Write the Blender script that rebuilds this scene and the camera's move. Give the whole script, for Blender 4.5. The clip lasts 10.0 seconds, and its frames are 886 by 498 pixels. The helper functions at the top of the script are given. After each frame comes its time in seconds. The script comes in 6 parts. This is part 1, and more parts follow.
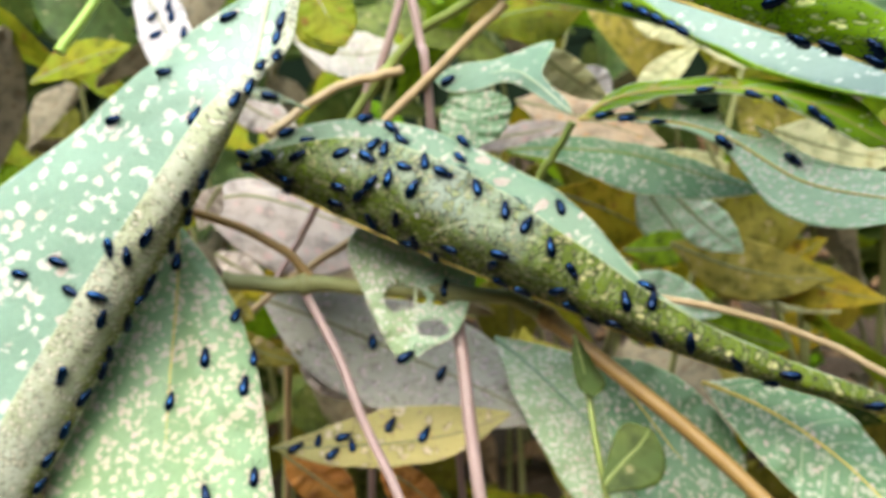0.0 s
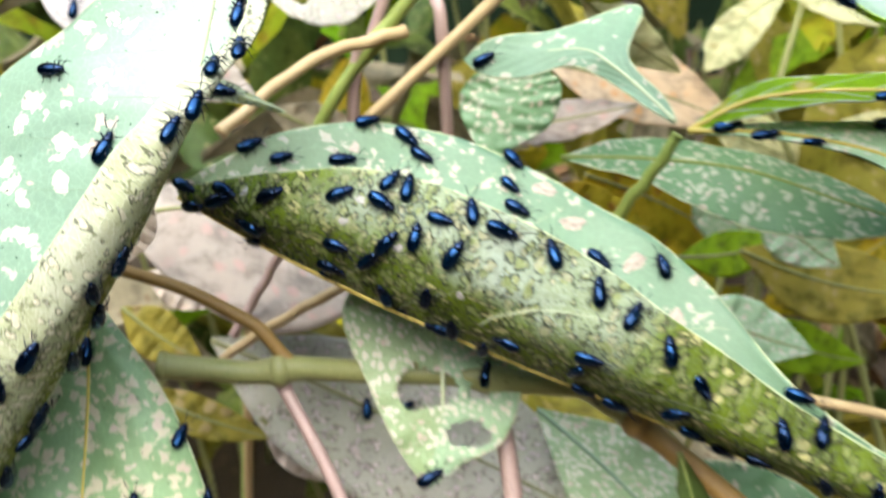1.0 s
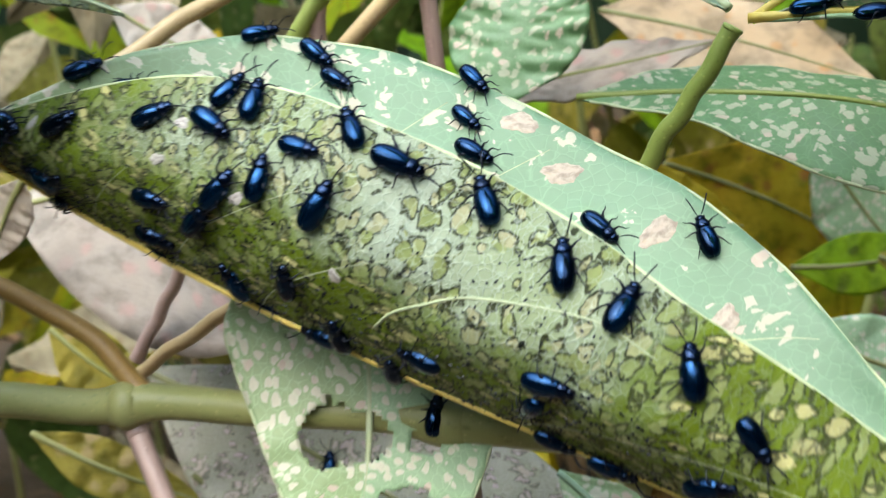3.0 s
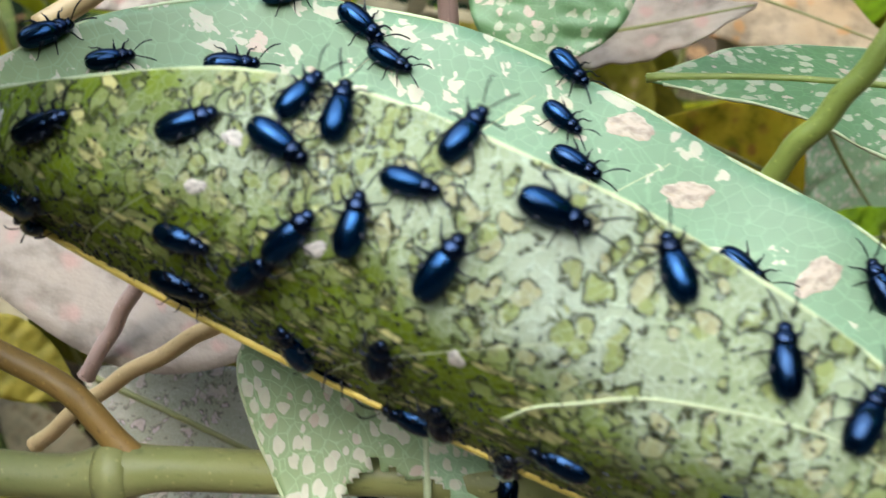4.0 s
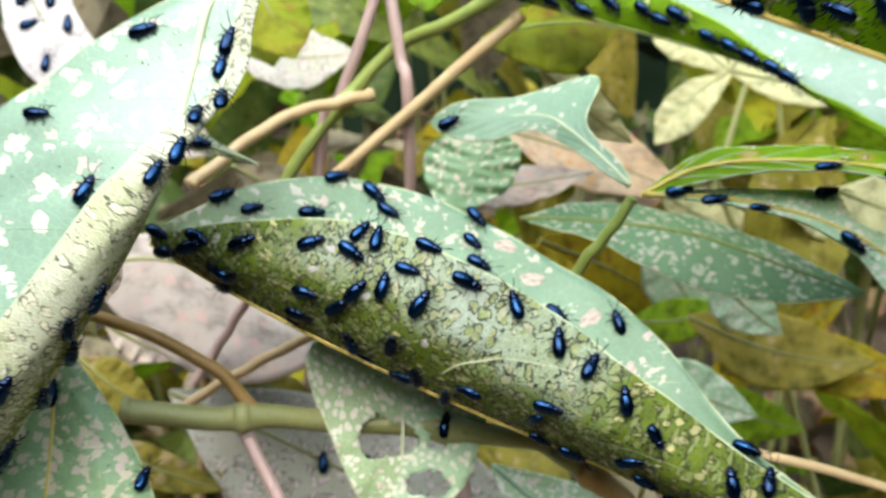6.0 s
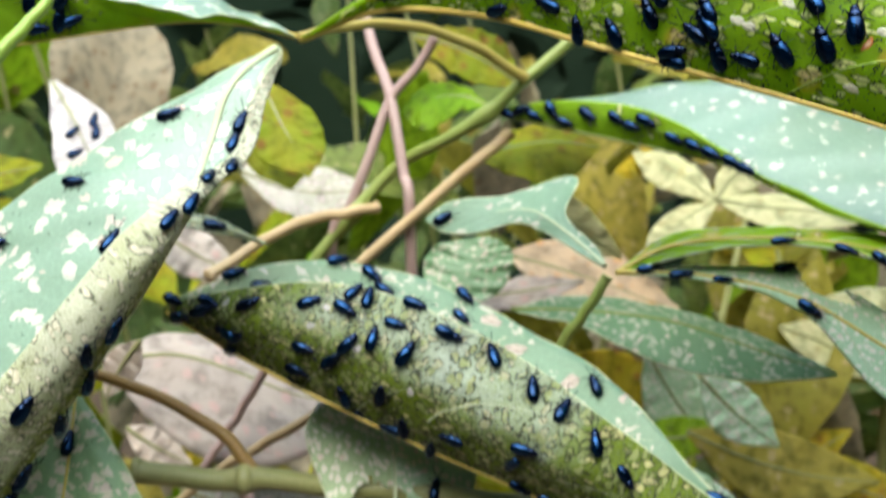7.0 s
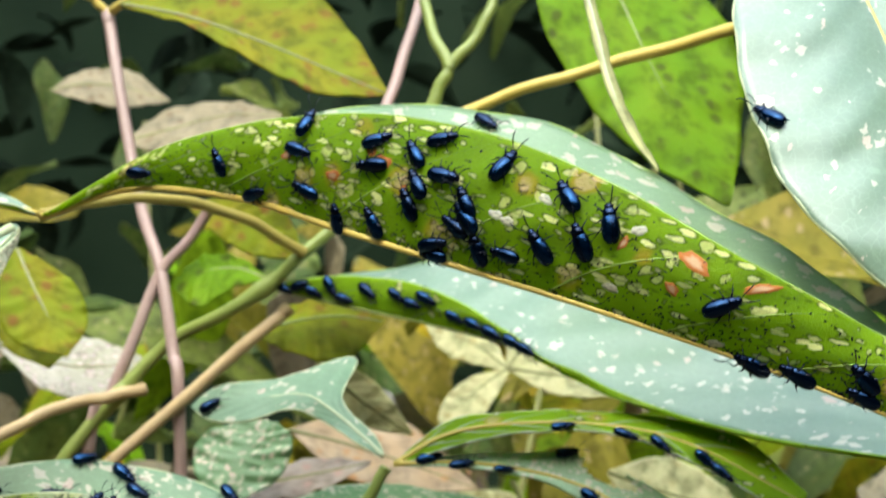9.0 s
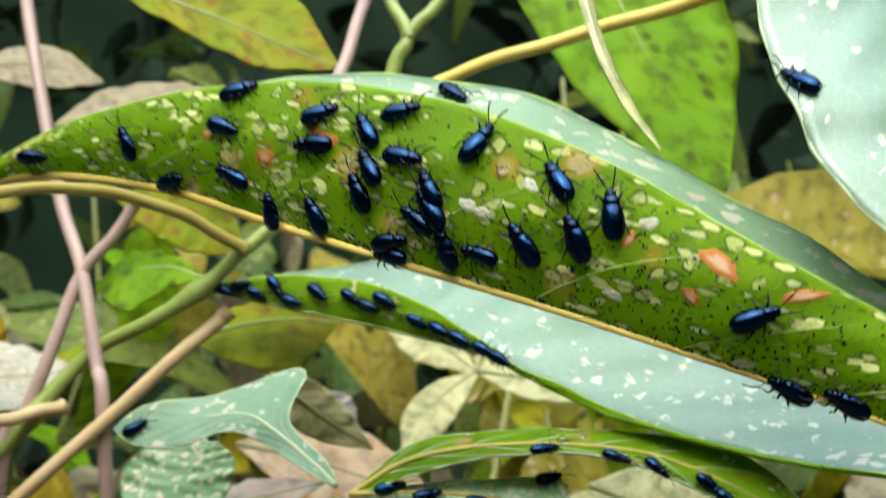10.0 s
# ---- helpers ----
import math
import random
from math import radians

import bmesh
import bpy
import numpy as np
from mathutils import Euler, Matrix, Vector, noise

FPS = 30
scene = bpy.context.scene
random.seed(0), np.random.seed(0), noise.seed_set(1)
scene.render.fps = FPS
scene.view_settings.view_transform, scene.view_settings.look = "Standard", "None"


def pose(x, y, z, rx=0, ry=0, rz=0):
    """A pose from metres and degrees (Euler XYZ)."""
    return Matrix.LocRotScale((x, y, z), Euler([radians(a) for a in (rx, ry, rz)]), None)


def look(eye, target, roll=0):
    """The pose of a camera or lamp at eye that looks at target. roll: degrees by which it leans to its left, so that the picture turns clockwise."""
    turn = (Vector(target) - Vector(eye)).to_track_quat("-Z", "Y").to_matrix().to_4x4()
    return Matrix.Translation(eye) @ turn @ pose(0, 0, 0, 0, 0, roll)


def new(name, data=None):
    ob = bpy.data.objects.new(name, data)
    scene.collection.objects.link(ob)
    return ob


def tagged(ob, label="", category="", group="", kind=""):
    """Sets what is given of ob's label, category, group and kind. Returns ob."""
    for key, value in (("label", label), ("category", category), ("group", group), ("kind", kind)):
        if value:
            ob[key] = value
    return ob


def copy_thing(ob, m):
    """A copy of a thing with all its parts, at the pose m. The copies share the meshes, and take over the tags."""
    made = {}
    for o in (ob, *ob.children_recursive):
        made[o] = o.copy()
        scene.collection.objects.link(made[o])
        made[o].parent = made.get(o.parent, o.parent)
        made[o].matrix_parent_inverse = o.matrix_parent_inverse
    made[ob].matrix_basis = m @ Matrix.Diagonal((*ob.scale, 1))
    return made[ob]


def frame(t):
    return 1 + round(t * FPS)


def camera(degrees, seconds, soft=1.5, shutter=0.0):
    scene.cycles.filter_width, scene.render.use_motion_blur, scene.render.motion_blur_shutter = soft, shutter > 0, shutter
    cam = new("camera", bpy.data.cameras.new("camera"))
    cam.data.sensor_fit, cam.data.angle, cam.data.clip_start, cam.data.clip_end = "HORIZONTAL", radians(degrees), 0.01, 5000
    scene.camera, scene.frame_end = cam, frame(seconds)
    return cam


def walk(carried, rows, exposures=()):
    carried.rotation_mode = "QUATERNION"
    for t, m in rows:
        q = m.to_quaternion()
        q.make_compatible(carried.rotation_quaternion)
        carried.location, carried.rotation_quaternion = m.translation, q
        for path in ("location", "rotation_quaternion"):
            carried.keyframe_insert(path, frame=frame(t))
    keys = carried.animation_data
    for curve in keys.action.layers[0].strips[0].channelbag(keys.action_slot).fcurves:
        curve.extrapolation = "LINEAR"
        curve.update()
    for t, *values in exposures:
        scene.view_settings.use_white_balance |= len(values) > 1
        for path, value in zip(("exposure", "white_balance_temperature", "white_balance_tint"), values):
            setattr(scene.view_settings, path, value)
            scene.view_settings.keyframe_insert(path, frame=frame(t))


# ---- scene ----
cam = camera(48, 10.0, soft=1.2, shutter=0.45)
cam.data.dof.use_dof = True
cam.data.dof.focus_distance, cam.data.dof.aperture_fstop = 0.109, 46.0

# seconds, eye, and the turn about x, y and z
PATH = [
    (0, 0.00728, -0.00191, 0.46018, 73.57, 2.59, 5.50),
    (0.5, 0.00201, 0.04383, 0.45143, 73.11, 3.16, 5.84),
    (1, -0.02051, 0.09160, 0.46720, 67.36, 1.37, 2.26),
    (1.5, -0.02690, 0.12071, 0.45575, 68.21, 1.17, 2.44),
    (2, -0.02289, 0.12465, 0.45236, 67.48, 0.80, 2.47),
    (2.2, -0.00910, 0.11997, 0.44316, 71.36, 2.98, 6.37),
    (3.3, 0.00439, 0.16570, 0.43034, 69.94, 4.97, 10.43),
    (3.5, -0.00635, 0.17073, 0.43360, 65.55, 3.25, 7.52),
    (4, -0.02158, 0.17680, 0.43429, 65.57, 1.28, 3.44),
    (4.5, -0.02704, 0.18493, 0.43040, 66.37, 1.20, 3.35),
    (5, -0.02458, 0.15920, 0.43587, 70.41, 0.66, 1.23),
    (5.2, -0.02661, 0.14532, 0.43978, 71.03, -0.47, -0.33),
    (6.3, -0.02312, 0.06592, 0.47277, 71.62, -1.35, -0.25),
    (6.5, -0.03696, 0.05987, 0.47421, 71.73, -2.36, -2.03),
    (7, -0.01394, 0.06067, 0.44580, 83.09, -0.48, 1.82),
    (7.5, -0.05170, 0.09161, 0.44618, 85.44, -2.70, -7.22),
    (8, -0.03736, 0.08445, 0.45107, 89.96, -2.15, -11.72),
    (8.5, -0.01363, 0.07429, 0.44710, 92.40, -1.65, -10.06),
    (9, -0.00429, 0.07304, 0.45314, 91.51, -0.42, -8.66),
    (9.5, -0.00317, 0.08290, 0.46473, 90.07, 0.10, -9.37),
    (10, 0.00017, 0.10029, 0.45508, 90.84, 0.19, -10.83),
]
walk(cam, [(t, pose(x, y, z, rx, ry, rz)) for t, x, y, z, rx, ry, rz in PATH],
     exposures=[(0, 2.38, 6250, 2), (1.0, 2.6, 6250, 2), (2.0, 2.7, 6250, 1), (3.5, 2.3, 6050, -2), (5.0, 2.55, 6200, 4), (6.5, 2.35, 6100, 0), (8.0, 2.3, 6400, 0), (10.0, 2.15, 6350, -5)])

# ---- light: a bright overcast sky over a small clearing ----
world = bpy.data.worlds.new("overcast_sky")
world.use_nodes = True
scene.world = world
wt = world.node_tree
sky = wt.nodes.new("ShaderNodeTexSky")
sky.sky_type, sky.sun_disc = "NISHITA", False
sky.sun_elevation, sky.sun_rotation = radians(57), radians(198)
sky.dust_density, sky.ozone_density, sky.air_density = 3.0, 0.8, 1.0
wt.links.new(sky.outputs["Color"], wt.nodes["Background"].inputs["Color"])
wt.nodes["Background"].inputs["Strength"].default_value = 0.15
sun = new("sun", bpy.data.lights.new("sun", "SUN"))
sun.data.energy, sun.data.angle, sun.data.color = 1.5, radians(100), (1.0, 0.98, 0.95)
sun.matrix_world = look((0, 0, 0), (0.17, 0.52, -0.84))


# ---- materials ----
class Nodes:
    """A small builder for one procedural material."""

    def __init__(self, name):
        self.m = bpy.data.materials.new(name)
        self.m.use_nodes = True
        self.t = self.m.node_tree
        self.b = self.t.nodes["Principled BSDF"]
        self.out = self.t.nodes["Material Output"]

    def put(self, socket, value):
        if isinstance(value, bpy.types.NodeSocket):
            self.t.links.new(value, socket)
        else:
            socket.default_value = value

    def node(self, kind, ins=(), **props):
        n = self.t.nodes.new(kind)
        for k, v in props.items():
            setattr(n, k, v)
        for k, v in dict(ins).items():
            self.put(n.inputs[k], v)
        return n

    def uv(self, scale=(1, 1, 1)):
        tc = self.node("ShaderNodeTexCoord")
        return self.node("ShaderNodeMapping", {"Vector": tc.outputs["UV"], "Scale": scale}).outputs[0]

    def obj(self):
        return self.node("ShaderNodeTexCoord").outputs["Object"]

    def noise(self, vec, scale, detail=4, rough=0.55):
        return self.node("ShaderNodeTexNoise", {"Vector": vec, "Scale": scale, "Detail": detail, "Roughness": rough}).outputs["Fac"]

    def warp(self, vec, scale, amount):
        n = self.node("ShaderNodeTexNoise", {"Vector": vec, "Scale": scale, "Detail": 3})
        c = self.node("ShaderNodeVectorMath", {0: n.outputs["Color"], 1: (0.5, 0.5, 0.5)}, operation="SUBTRACT").outputs[0]
        s = self.node("ShaderNodeVectorMath", {0: c, "Scale": amount}, operation="SCALE").outputs[0]
        return self.node("ShaderNodeVectorMath", {0: vec, 1: s}, operation="ADD").outputs[0]

    def voronoi(self, vec, scale, feature="F1", rand=1.0):
        return self.node("ShaderNodeTexVoronoi", {"Vector": vec, "Scale": scale, "Randomness": rand}, feature=feature)

    def math(self, op, a, b=0.0, clamp=False):
        return self.node("ShaderNodeMath", {0: a, 1: b}, operation=op, use_clamp=clamp).outputs[0]

    def step(self, v, lo, hi, a=0.0, b=1.0):
        return self.node("ShaderNodeMapRange", {"Value": v, "From Min": lo, "From Max": hi, "To Min": a, "To Max": b}, interpolation_type="SMOOTHSTEP").outputs[0]

    def mix(self, f, a, b):
        a = a if isinstance(a, bpy.types.NodeSocket) else (*a, 1)
        b = b if isinstance(b, bpy.types.NodeSocket) else (*b, 1)
        n = self.node("ShaderNodeMix", data_type="RGBA")
        self.put(n.inputs[0], f), self.put(n.inputs[6], a), self.put(n.inputs[7], b)
        return n.outputs[2]

    def attr(self, name):
        return self.node("ShaderNodeAttribute", attribute_name=name).outputs["Fac"]

    def rand(self):
        return self.node("ShaderNodeObjectInfo").outputs["Random"]

    def island(self):
        return self.node("ShaderNodeNewGeometry").outputs["Random Per Island"]

    def bump(self, height, strength, distance):
        return self.node("ShaderNodeBump", {"Height": height, "Strength": strength, "Distance": distance}).outputs[0]

    def finish(self, color, rough=0.5, normal=None, metal=0.0, clear=0.0, sheer=None, spec=0.5):
        """sheer: how much light passes through, and the colour it takes."""
        self.put(self.b.inputs["Base Color"], color if isinstance(color, bpy.types.NodeSocket) else (*color, 1))
        self.put(self.b.inputs["Roughness"], rough)
        self.put(self.b.inputs["Metallic"], metal)
        self.put(self.b.inputs["Coat Weight"], clear)
        self.put(self.b.inputs["Coat Roughness"], 0.42 if clear > 0.5 else 0.2)
        self.put(self.b.inputs["Specular IOR Level"], spec)
        if normal is not None:
            self.put(self.b.inputs["Normal"], normal)
        if sheer:
            tr = self.node("ShaderNodeBsdfTranslucent")
            self.put(tr.inputs["Color"], sheer[1] if isinstance(sheer[1], bpy.types.NodeSocket) else (*sheer[1], 1))
            mx = self.node("ShaderNodeMixShader")
            self.put(mx.inputs[0], sheer[0])
            self.t.links.new(self.b.outputs[0], mx.inputs[1])
            self.t.links.new(tr.outputs[0], mx.inputs[2])
            self.t.links.new(mx.outputs[0], self.out.inputs["Surface"])
        return self.m


def grazed(n, vec, amount, size=5.0, ragged=(0.5, 0.3)):
    """Where beetles scraped the blade: a mask of ragged patches and a mask of their rims. vec is in centimetres."""
    w = n.warp(n.warp(vec, 1.6, ragged[0]), 7.0, ragged[1])
    v = n.voronoi(w, size)
    pick = n.node("ShaderNodeSeparateColor", {0: v.outputs["Color"]}).outputs[0]
    patchy = n.noise(vec, 0.9, 4, 0.6)
    wear_shade = n.attr("wear_shade")
    level = n.math("ADD", n.math("MULTIPLY", wear_shade, amount), n.math("MULTIPLY", n.math("SUBTRACT", patchy, 0.5), 1.9))
    chosen = n.math("SUBTRACT", level, pick)
    reach = n.step(chosen, -0.1, 0.5, 0.0, 0.46)
    off = n.math("SUBTRACT", reach, v.outputs["Distance"])
    patch = n.step(off, 0.0, 0.05)
    rim = n.math("MULTIPLY", n.step(off, -0.1, -0.04), n.step(off, 0.1, 0.04))
    return patch, rim, v


def streaked(n, vec, amount, along=3.2, across=9.5):
    """Narrow scrapes that follow the blade's length: masks of the scrapes and of their rims, and the cells."""
    tilted = n.node("ShaderNodeMapping", {"Vector": vec, "Rotation": (0, 0, 0.3), "Scale": (along, across, 1)}).outputs[0]
    v = n.voronoi(n.warp(n.warp(tilted, 0.7, 0.8), 2.6, 0.35), 1.0)
    pick = n.node("ShaderNodeSeparateColor", {0: v.outputs["Color"]}).outputs[0]
    level = n.math("ADD", amount, n.math("MULTIPLY", n.math("SUBTRACT", n.noise(vec, 1.1, 3), 0.5), 1.8))
    off = n.math("SUBTRACT", n.step(n.math("SUBTRACT", level, pick), -0.1, 0.4, 0.0, 0.42), v.outputs["Distance"])
    rim = n.math("MULTIPLY", n.step(off, -0.12, -0.04), n.step(off, 0.12, 0.03))
    return n.step(off, 0.0, 0.06), rim, v


def wear_shade_of(n):
    return n.attr("wear_shade")


def leaf_top(name, green, dark, scar, amount, size=4.2, gloss=0.36, sheer=0.18, shine=1.0, wax=0.0, ragged=(0.5, 0.3)):
    n = Nodes(name)
    vec = n.uv()
    patch, rim, v = grazed(n, vec, amount, size, ragged)
    tone = n.mix(n.noise(vec, 0.5, 3), dark, green)
    tone = n.mix(n.math("MULTIPLY", n.noise(vec, 6.0, 5), 0.35), tone, tuple(min(1, c * 1.7) for c in green))
    pink = n.node("ShaderNodeSeparateColor", {0: v.outputs["Color"]}).outputs[1]
    scars = n.mix(n.step(pink, 0.82, 0.9), scar, (0.55, 0.42, 0.35))
    scars = n.mix(n.math("MULTIPLY", n.noise(vec, 14.0, 4), 0.55), scars, tuple(c * 0.55 for c in scar))
    tone = n.mix(n.step(wear_shade_of(n), 1.0, 1.9), tone, (0.2, 0.24, 0.08))
    col = n.mix(patch, tone, scars)
    net = n.voronoi(n.warp(vec, 3.0, 0.1), 7.0, "DISTANCE_TO_EDGE").outputs["Distance"]
    col = n.mix(n.step(net, 0.05, 0.0, 0, 0.25), col, tuple(min(1, c * 2.2) for c in green))
    h = n.math("SUBTRACT", n.math("MULTIPLY", n.step(net, 0.0, 0.12), 0.5), n.math("MULTIPLY", patch, 0.8))
    h = n.math("ADD", h, n.math("MULTIPLY", n.noise(vec, 25.0, 3), 0.25))
    rough = n.math("ADD", n.math("MULTIPLY", patch, 0.25), n.math("ADD", gloss - 0.08, n.math("MULTIPLY", n.noise(vec, 3.0), 0.16)))
    return n.finish(col, rough, n.bump(h, 0.14, 0.0003), sheer=(sheer, n.mix(patch, tuple(min(1, c * 1.9) for c in green), scar)), spec=shine, clear=wax)


def leaf_under(name, pale, deep, window, amount, size=4.6, sheer=0.34, rims=0.85, glow=(0.35, 0.5, 0.08), rust=0.0,
               ragged=(0.5, 0.3), streaks=0.0, scrape=(0.5, 0.47, 0.2), tan=(0.6, 0.56, 0.4), net_show=0.3):
    n = Nodes(name)
    vec = n.uv()
    patch, rim, v = grazed(n, vec, amount, size, ragged)
    worn_shaded = n.step(n.math("ADD", wear_shade_of(n), n.math("MULTIPLY", n.math("SUBTRACT", n.noise(vec, 1.5, 4), 0.5), 0.5)), 1.1, 1.36)
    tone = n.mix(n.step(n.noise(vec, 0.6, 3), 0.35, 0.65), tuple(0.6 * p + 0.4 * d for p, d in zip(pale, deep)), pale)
    # deep tone follows the grazing and also holds the shade of down-facing parts
    tone = n.mix(worn_shaded, tone, n.mix(n.step(n.noise(vec, 2.2, 4), 0.35, 0.7), tuple(c * 0.6 for c in deep), deep))
    tone = n.mix(n.math("MULTIPLY", n.noise(vec, 9.0, 5), 0.35), tone, tuple(c * 0.6 for c in pale) if not streaks else tuple(c * 0.5 for c in deep))
    cell = n.node("ShaderNodeSeparateColor", {0: v.outputs["Color"]})
    wins = n.mix(n.step(cell.outputs[1], 0.45, 0.6), window, tuple(0.45 * c + 0.55 * d for c, d in zip(window, tan)))
    wins = n.mix(n.math("MULTIPLY", n.noise(vec, 18.0, 4), 0.5), wins, tuple(c * 0.5 for c in window))
    if streaks:
        wins = n.mix(n.math("MULTIPLY", worn_shaded, 0.6), wins, tuple(c * 1.15 for c in window))
        lines, line_rim, lv = streaked(n, vec, streaks)
        lines = n.math("MULTIPLY", lines, worn_shaded)
        hue = n.node("ShaderNodeSeparateColor", {0: lv.outputs["Color"]}).outputs[1]
        marks = n.mix(n.step(hue, 0.25, 0.9), tuple(c * 0.62 for c in scrape), scrape)
        wins = n.mix(lines, wins, marks)
        patch = n.math("MAXIMUM", n.math("MULTIPLY", patch, n.step(worn_shaded, 1.0, 0.0, 0.62, 1.0)), lines)
        rim = n.math("MAXIMUM", n.math("MULTIPLY", rim, n.step(worn_shaded, 1.0, 0.0, 0.85, 1.0)), n.math("MULTIPLY", line_rim, n.math("MULTIPLY", worn_shaded, 0.8)))
    else:
        wins = n.mix(worn_shaded, wins, tuple(0.6 * c for c in window))
    col = n.mix(patch, tone, wins)
    if rust:
        spot = n.voronoi(n.warp(vec, 4.0, 0.2), 1.3)
        few = n.node("ShaderNodeSeparateColor", {0: spot.outputs["Color"]}).outputs[2]
        ring = n.math("MULTIPLY", n.step(spot.outputs["Distance"], 0.3, 0.2), n.step(few, 0.62, 0.66))
        core = n.math("MULTIPLY", n.step(spot.outputs["Distance"], 0.2, 0.12), n.step(few, 0.62, 0.66))
        col = n.mix(n.math("MULTIPLY", ring, rust), col, (0.5, 0.17, 0.03))
        col = n.mix(n.math("MULTIPLY", core, rust), col, (0.72, 0.5, 0.36))
    # dark chewed rims, broken up
    broken = n.math("MULTIPLY", rim, n.step(n.noise(vec, 4.5, 2), 0.37, 0.48))
    col = n.mix(n.math("MULTIPLY", broken, rims), col, (0.022, 0.026, 0.008))
    if streaks:
        # short dark gnaw marks
        nick = n.voronoi(n.warp(vec, 4.0, 0.3), 6.5, "DISTANCE_TO_EDGE").outputs["Distance"]
        nick = n.math("MULTIPLY", n.step(nick, 0.07, 0.02), n.step(n.noise(n.warp(vec, 2.0, 0.5), 5.0, 2), 0.55, 0.6))
        col = n.mix(n.math("MULTIPLY", nick, rims * 0.9), col, (0.03, 0.032, 0.01))
    net = n.voronoi(n.warp(vec, 5.0, 0.16), 13.0, "DISTANCE_TO_EDGE").outputs["Distance"]
    col = n.mix(n.math("MULTIPLY", n.step(net, 0.06, 0.0, 0, net_show), n.step(worn_shaded, 1.0, 0.0, 0.3, 1.0)), col, tuple(min(1, c * 1.5) for c in pale))
    h = n.math("SUBTRACT", n.step(net, 0.12, 0.0, 0, 0.7), n.math("MULTIPLY", patch, 0.9))
    h = n.math("ADD", h, n.math("MULTIPLY", n.noise(vec, 30.0, 3), 0.3))
    passed = n.mix(patch, n.mix(n.noise(vec, 1.4, 4), tuple(c * 0.6 for c in glow), glow), tuple(min(1, c * 1.5) for c in scrape) if streaks else tuple(min(1, c * 1.4) for c in window))
    passed = n.mix(n.math("MULTIPLY", broken, rims), passed, (0.03, 0.03, 0.01))
    return n.finish(col, 0.55, n.bump(h, 0.5, 0.0004), sheer=(sheer, passed), spec=0.16)


def plain_leaf(name, a, b, spots=(0.5, 0.48, 0.35), amount=0.5, sheer=0.3, gloss=0.3, rough=0.55):
    """Leaves further back: two tones that differ from blade to blade, and pale scars."""
    n = Nodes(name)
    vec = n.uv()
    tone = n.mix(n.step(n.math("ADD", n.math("MULTIPLY", n.island(), 0.6), n.noise(vec, 0.8, 4)), 0.45, 1.15), a, b)
    tone = n.mix(n.math("MULTIPLY", n.step(n.noise(vec, 1.6, 5), 0.4, 0.7), 0.75), tone, tuple(c * 0.4 for c in a))
    v = n.voronoi(n.warp(vec, 4.0, 0.2), 2.6)
    pick = n.node("ShaderNodeSeparateColor", {0: v.outputs["Color"]}).outputs[0]
    sp = n.math("MULTIPLY", n.step(v.outputs["Distance"], 0.5, 0.2), n.step(pick, amount, amount - 0.25))
    col = n.mix(sp, tone, spots)
    return n.finish(col, rough, n.bump(n.noise(vec, 12.0, 4), 0.3, 0.0006), sheer=(sheer, tone), spec=gloss)


def bark(name, a, b, scale=300, gloss=0.45):
    n = Nodes(name)
    vec = n.obj()
    long = n.node("ShaderNodeMapping", {"Vector": n.uv(), "Scale": (1, 6, 1)}).outputs[0]
    col = n.mix(n.noise(vec, scale * 0.25, 3), a, b)
    col = n.mix(n.math("MULTIPLY", n.step(n.noise(long, 3.0, 5), 0.55, 0.75), 0.5), col, tuple(c * 0.4 for c in a))
    lent = n.voronoi(vec, scale * 3.0).outputs["Distance"]
    col = n.mix(n.step(lent, 0.2, 0.1, 0, 0.3), col, tuple(min(1, c * 1.8) for c in b))
    return n.finish(col, gloss, n.bump(n.noise(vec, scale, 4), 0.4, 0.0004), spec=0.4)


TOP = leaf_top("leaf_upper_side", (0.14, 0.23, 0.135), (0.08, 0.15, 0.085), (0.52, 0.49, 0.38), 0.8, 4.4, 0.48, 0.18, 0.6)
TOP_WORN = leaf_top("leaf_upper_side_grazed", (0.18, 0.27, 0.13), (0.12, 0.2, 0.075), (0.56, 0.49, 0.34), 1.75, 4.6, 0.5, 0.15, 0.5, 0.0, (0.3, 0.28))
TOP_WAXY = leaf_top("leaf_upper_side_waxy", (0.155, 0.225, 0.155), (0.1, 0.165, 0.11), (0.58, 0.56, 0.46), 0.78, 4.2, 0.42, 0.18, 0.8, 0.5)
TOP_THIN = leaf_top("leaf_upper_side_thin", (0.2, 0.29, 0.17), (0.14, 0.22, 0.12), (0.6, 0.58, 0.46), 0.85, 3.6, 0.42, 0.42, 0.8, 0.5)
TOP_BROAD = leaf_top("leaf_upper_side_broadly_scarred", (0.2, 0.29, 0.21), (0.13, 0.21, 0.14), (0.62, 0.58, 0.5), 0.95, 2.7, 0.5, 0.18, 0.6, 0.15)
TOP_DULL = leaf_top("leaf_upper_side_dull", (0.1, 0.19, 0.085), (0.065, 0.13, 0.045), (0.4, 0.42, 0.3), 1.1, 5.5, 0.5, 0.15, 0.6, 0.0, (0.3, 0.2))
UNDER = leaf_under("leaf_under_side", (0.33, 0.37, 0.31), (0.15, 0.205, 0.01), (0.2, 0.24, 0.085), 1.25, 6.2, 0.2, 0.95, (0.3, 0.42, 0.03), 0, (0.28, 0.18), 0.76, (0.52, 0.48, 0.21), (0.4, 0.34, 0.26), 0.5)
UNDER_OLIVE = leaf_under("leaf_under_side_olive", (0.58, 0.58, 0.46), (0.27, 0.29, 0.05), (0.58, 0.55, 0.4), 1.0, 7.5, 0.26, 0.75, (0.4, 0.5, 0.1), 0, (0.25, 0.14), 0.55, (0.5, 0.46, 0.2))
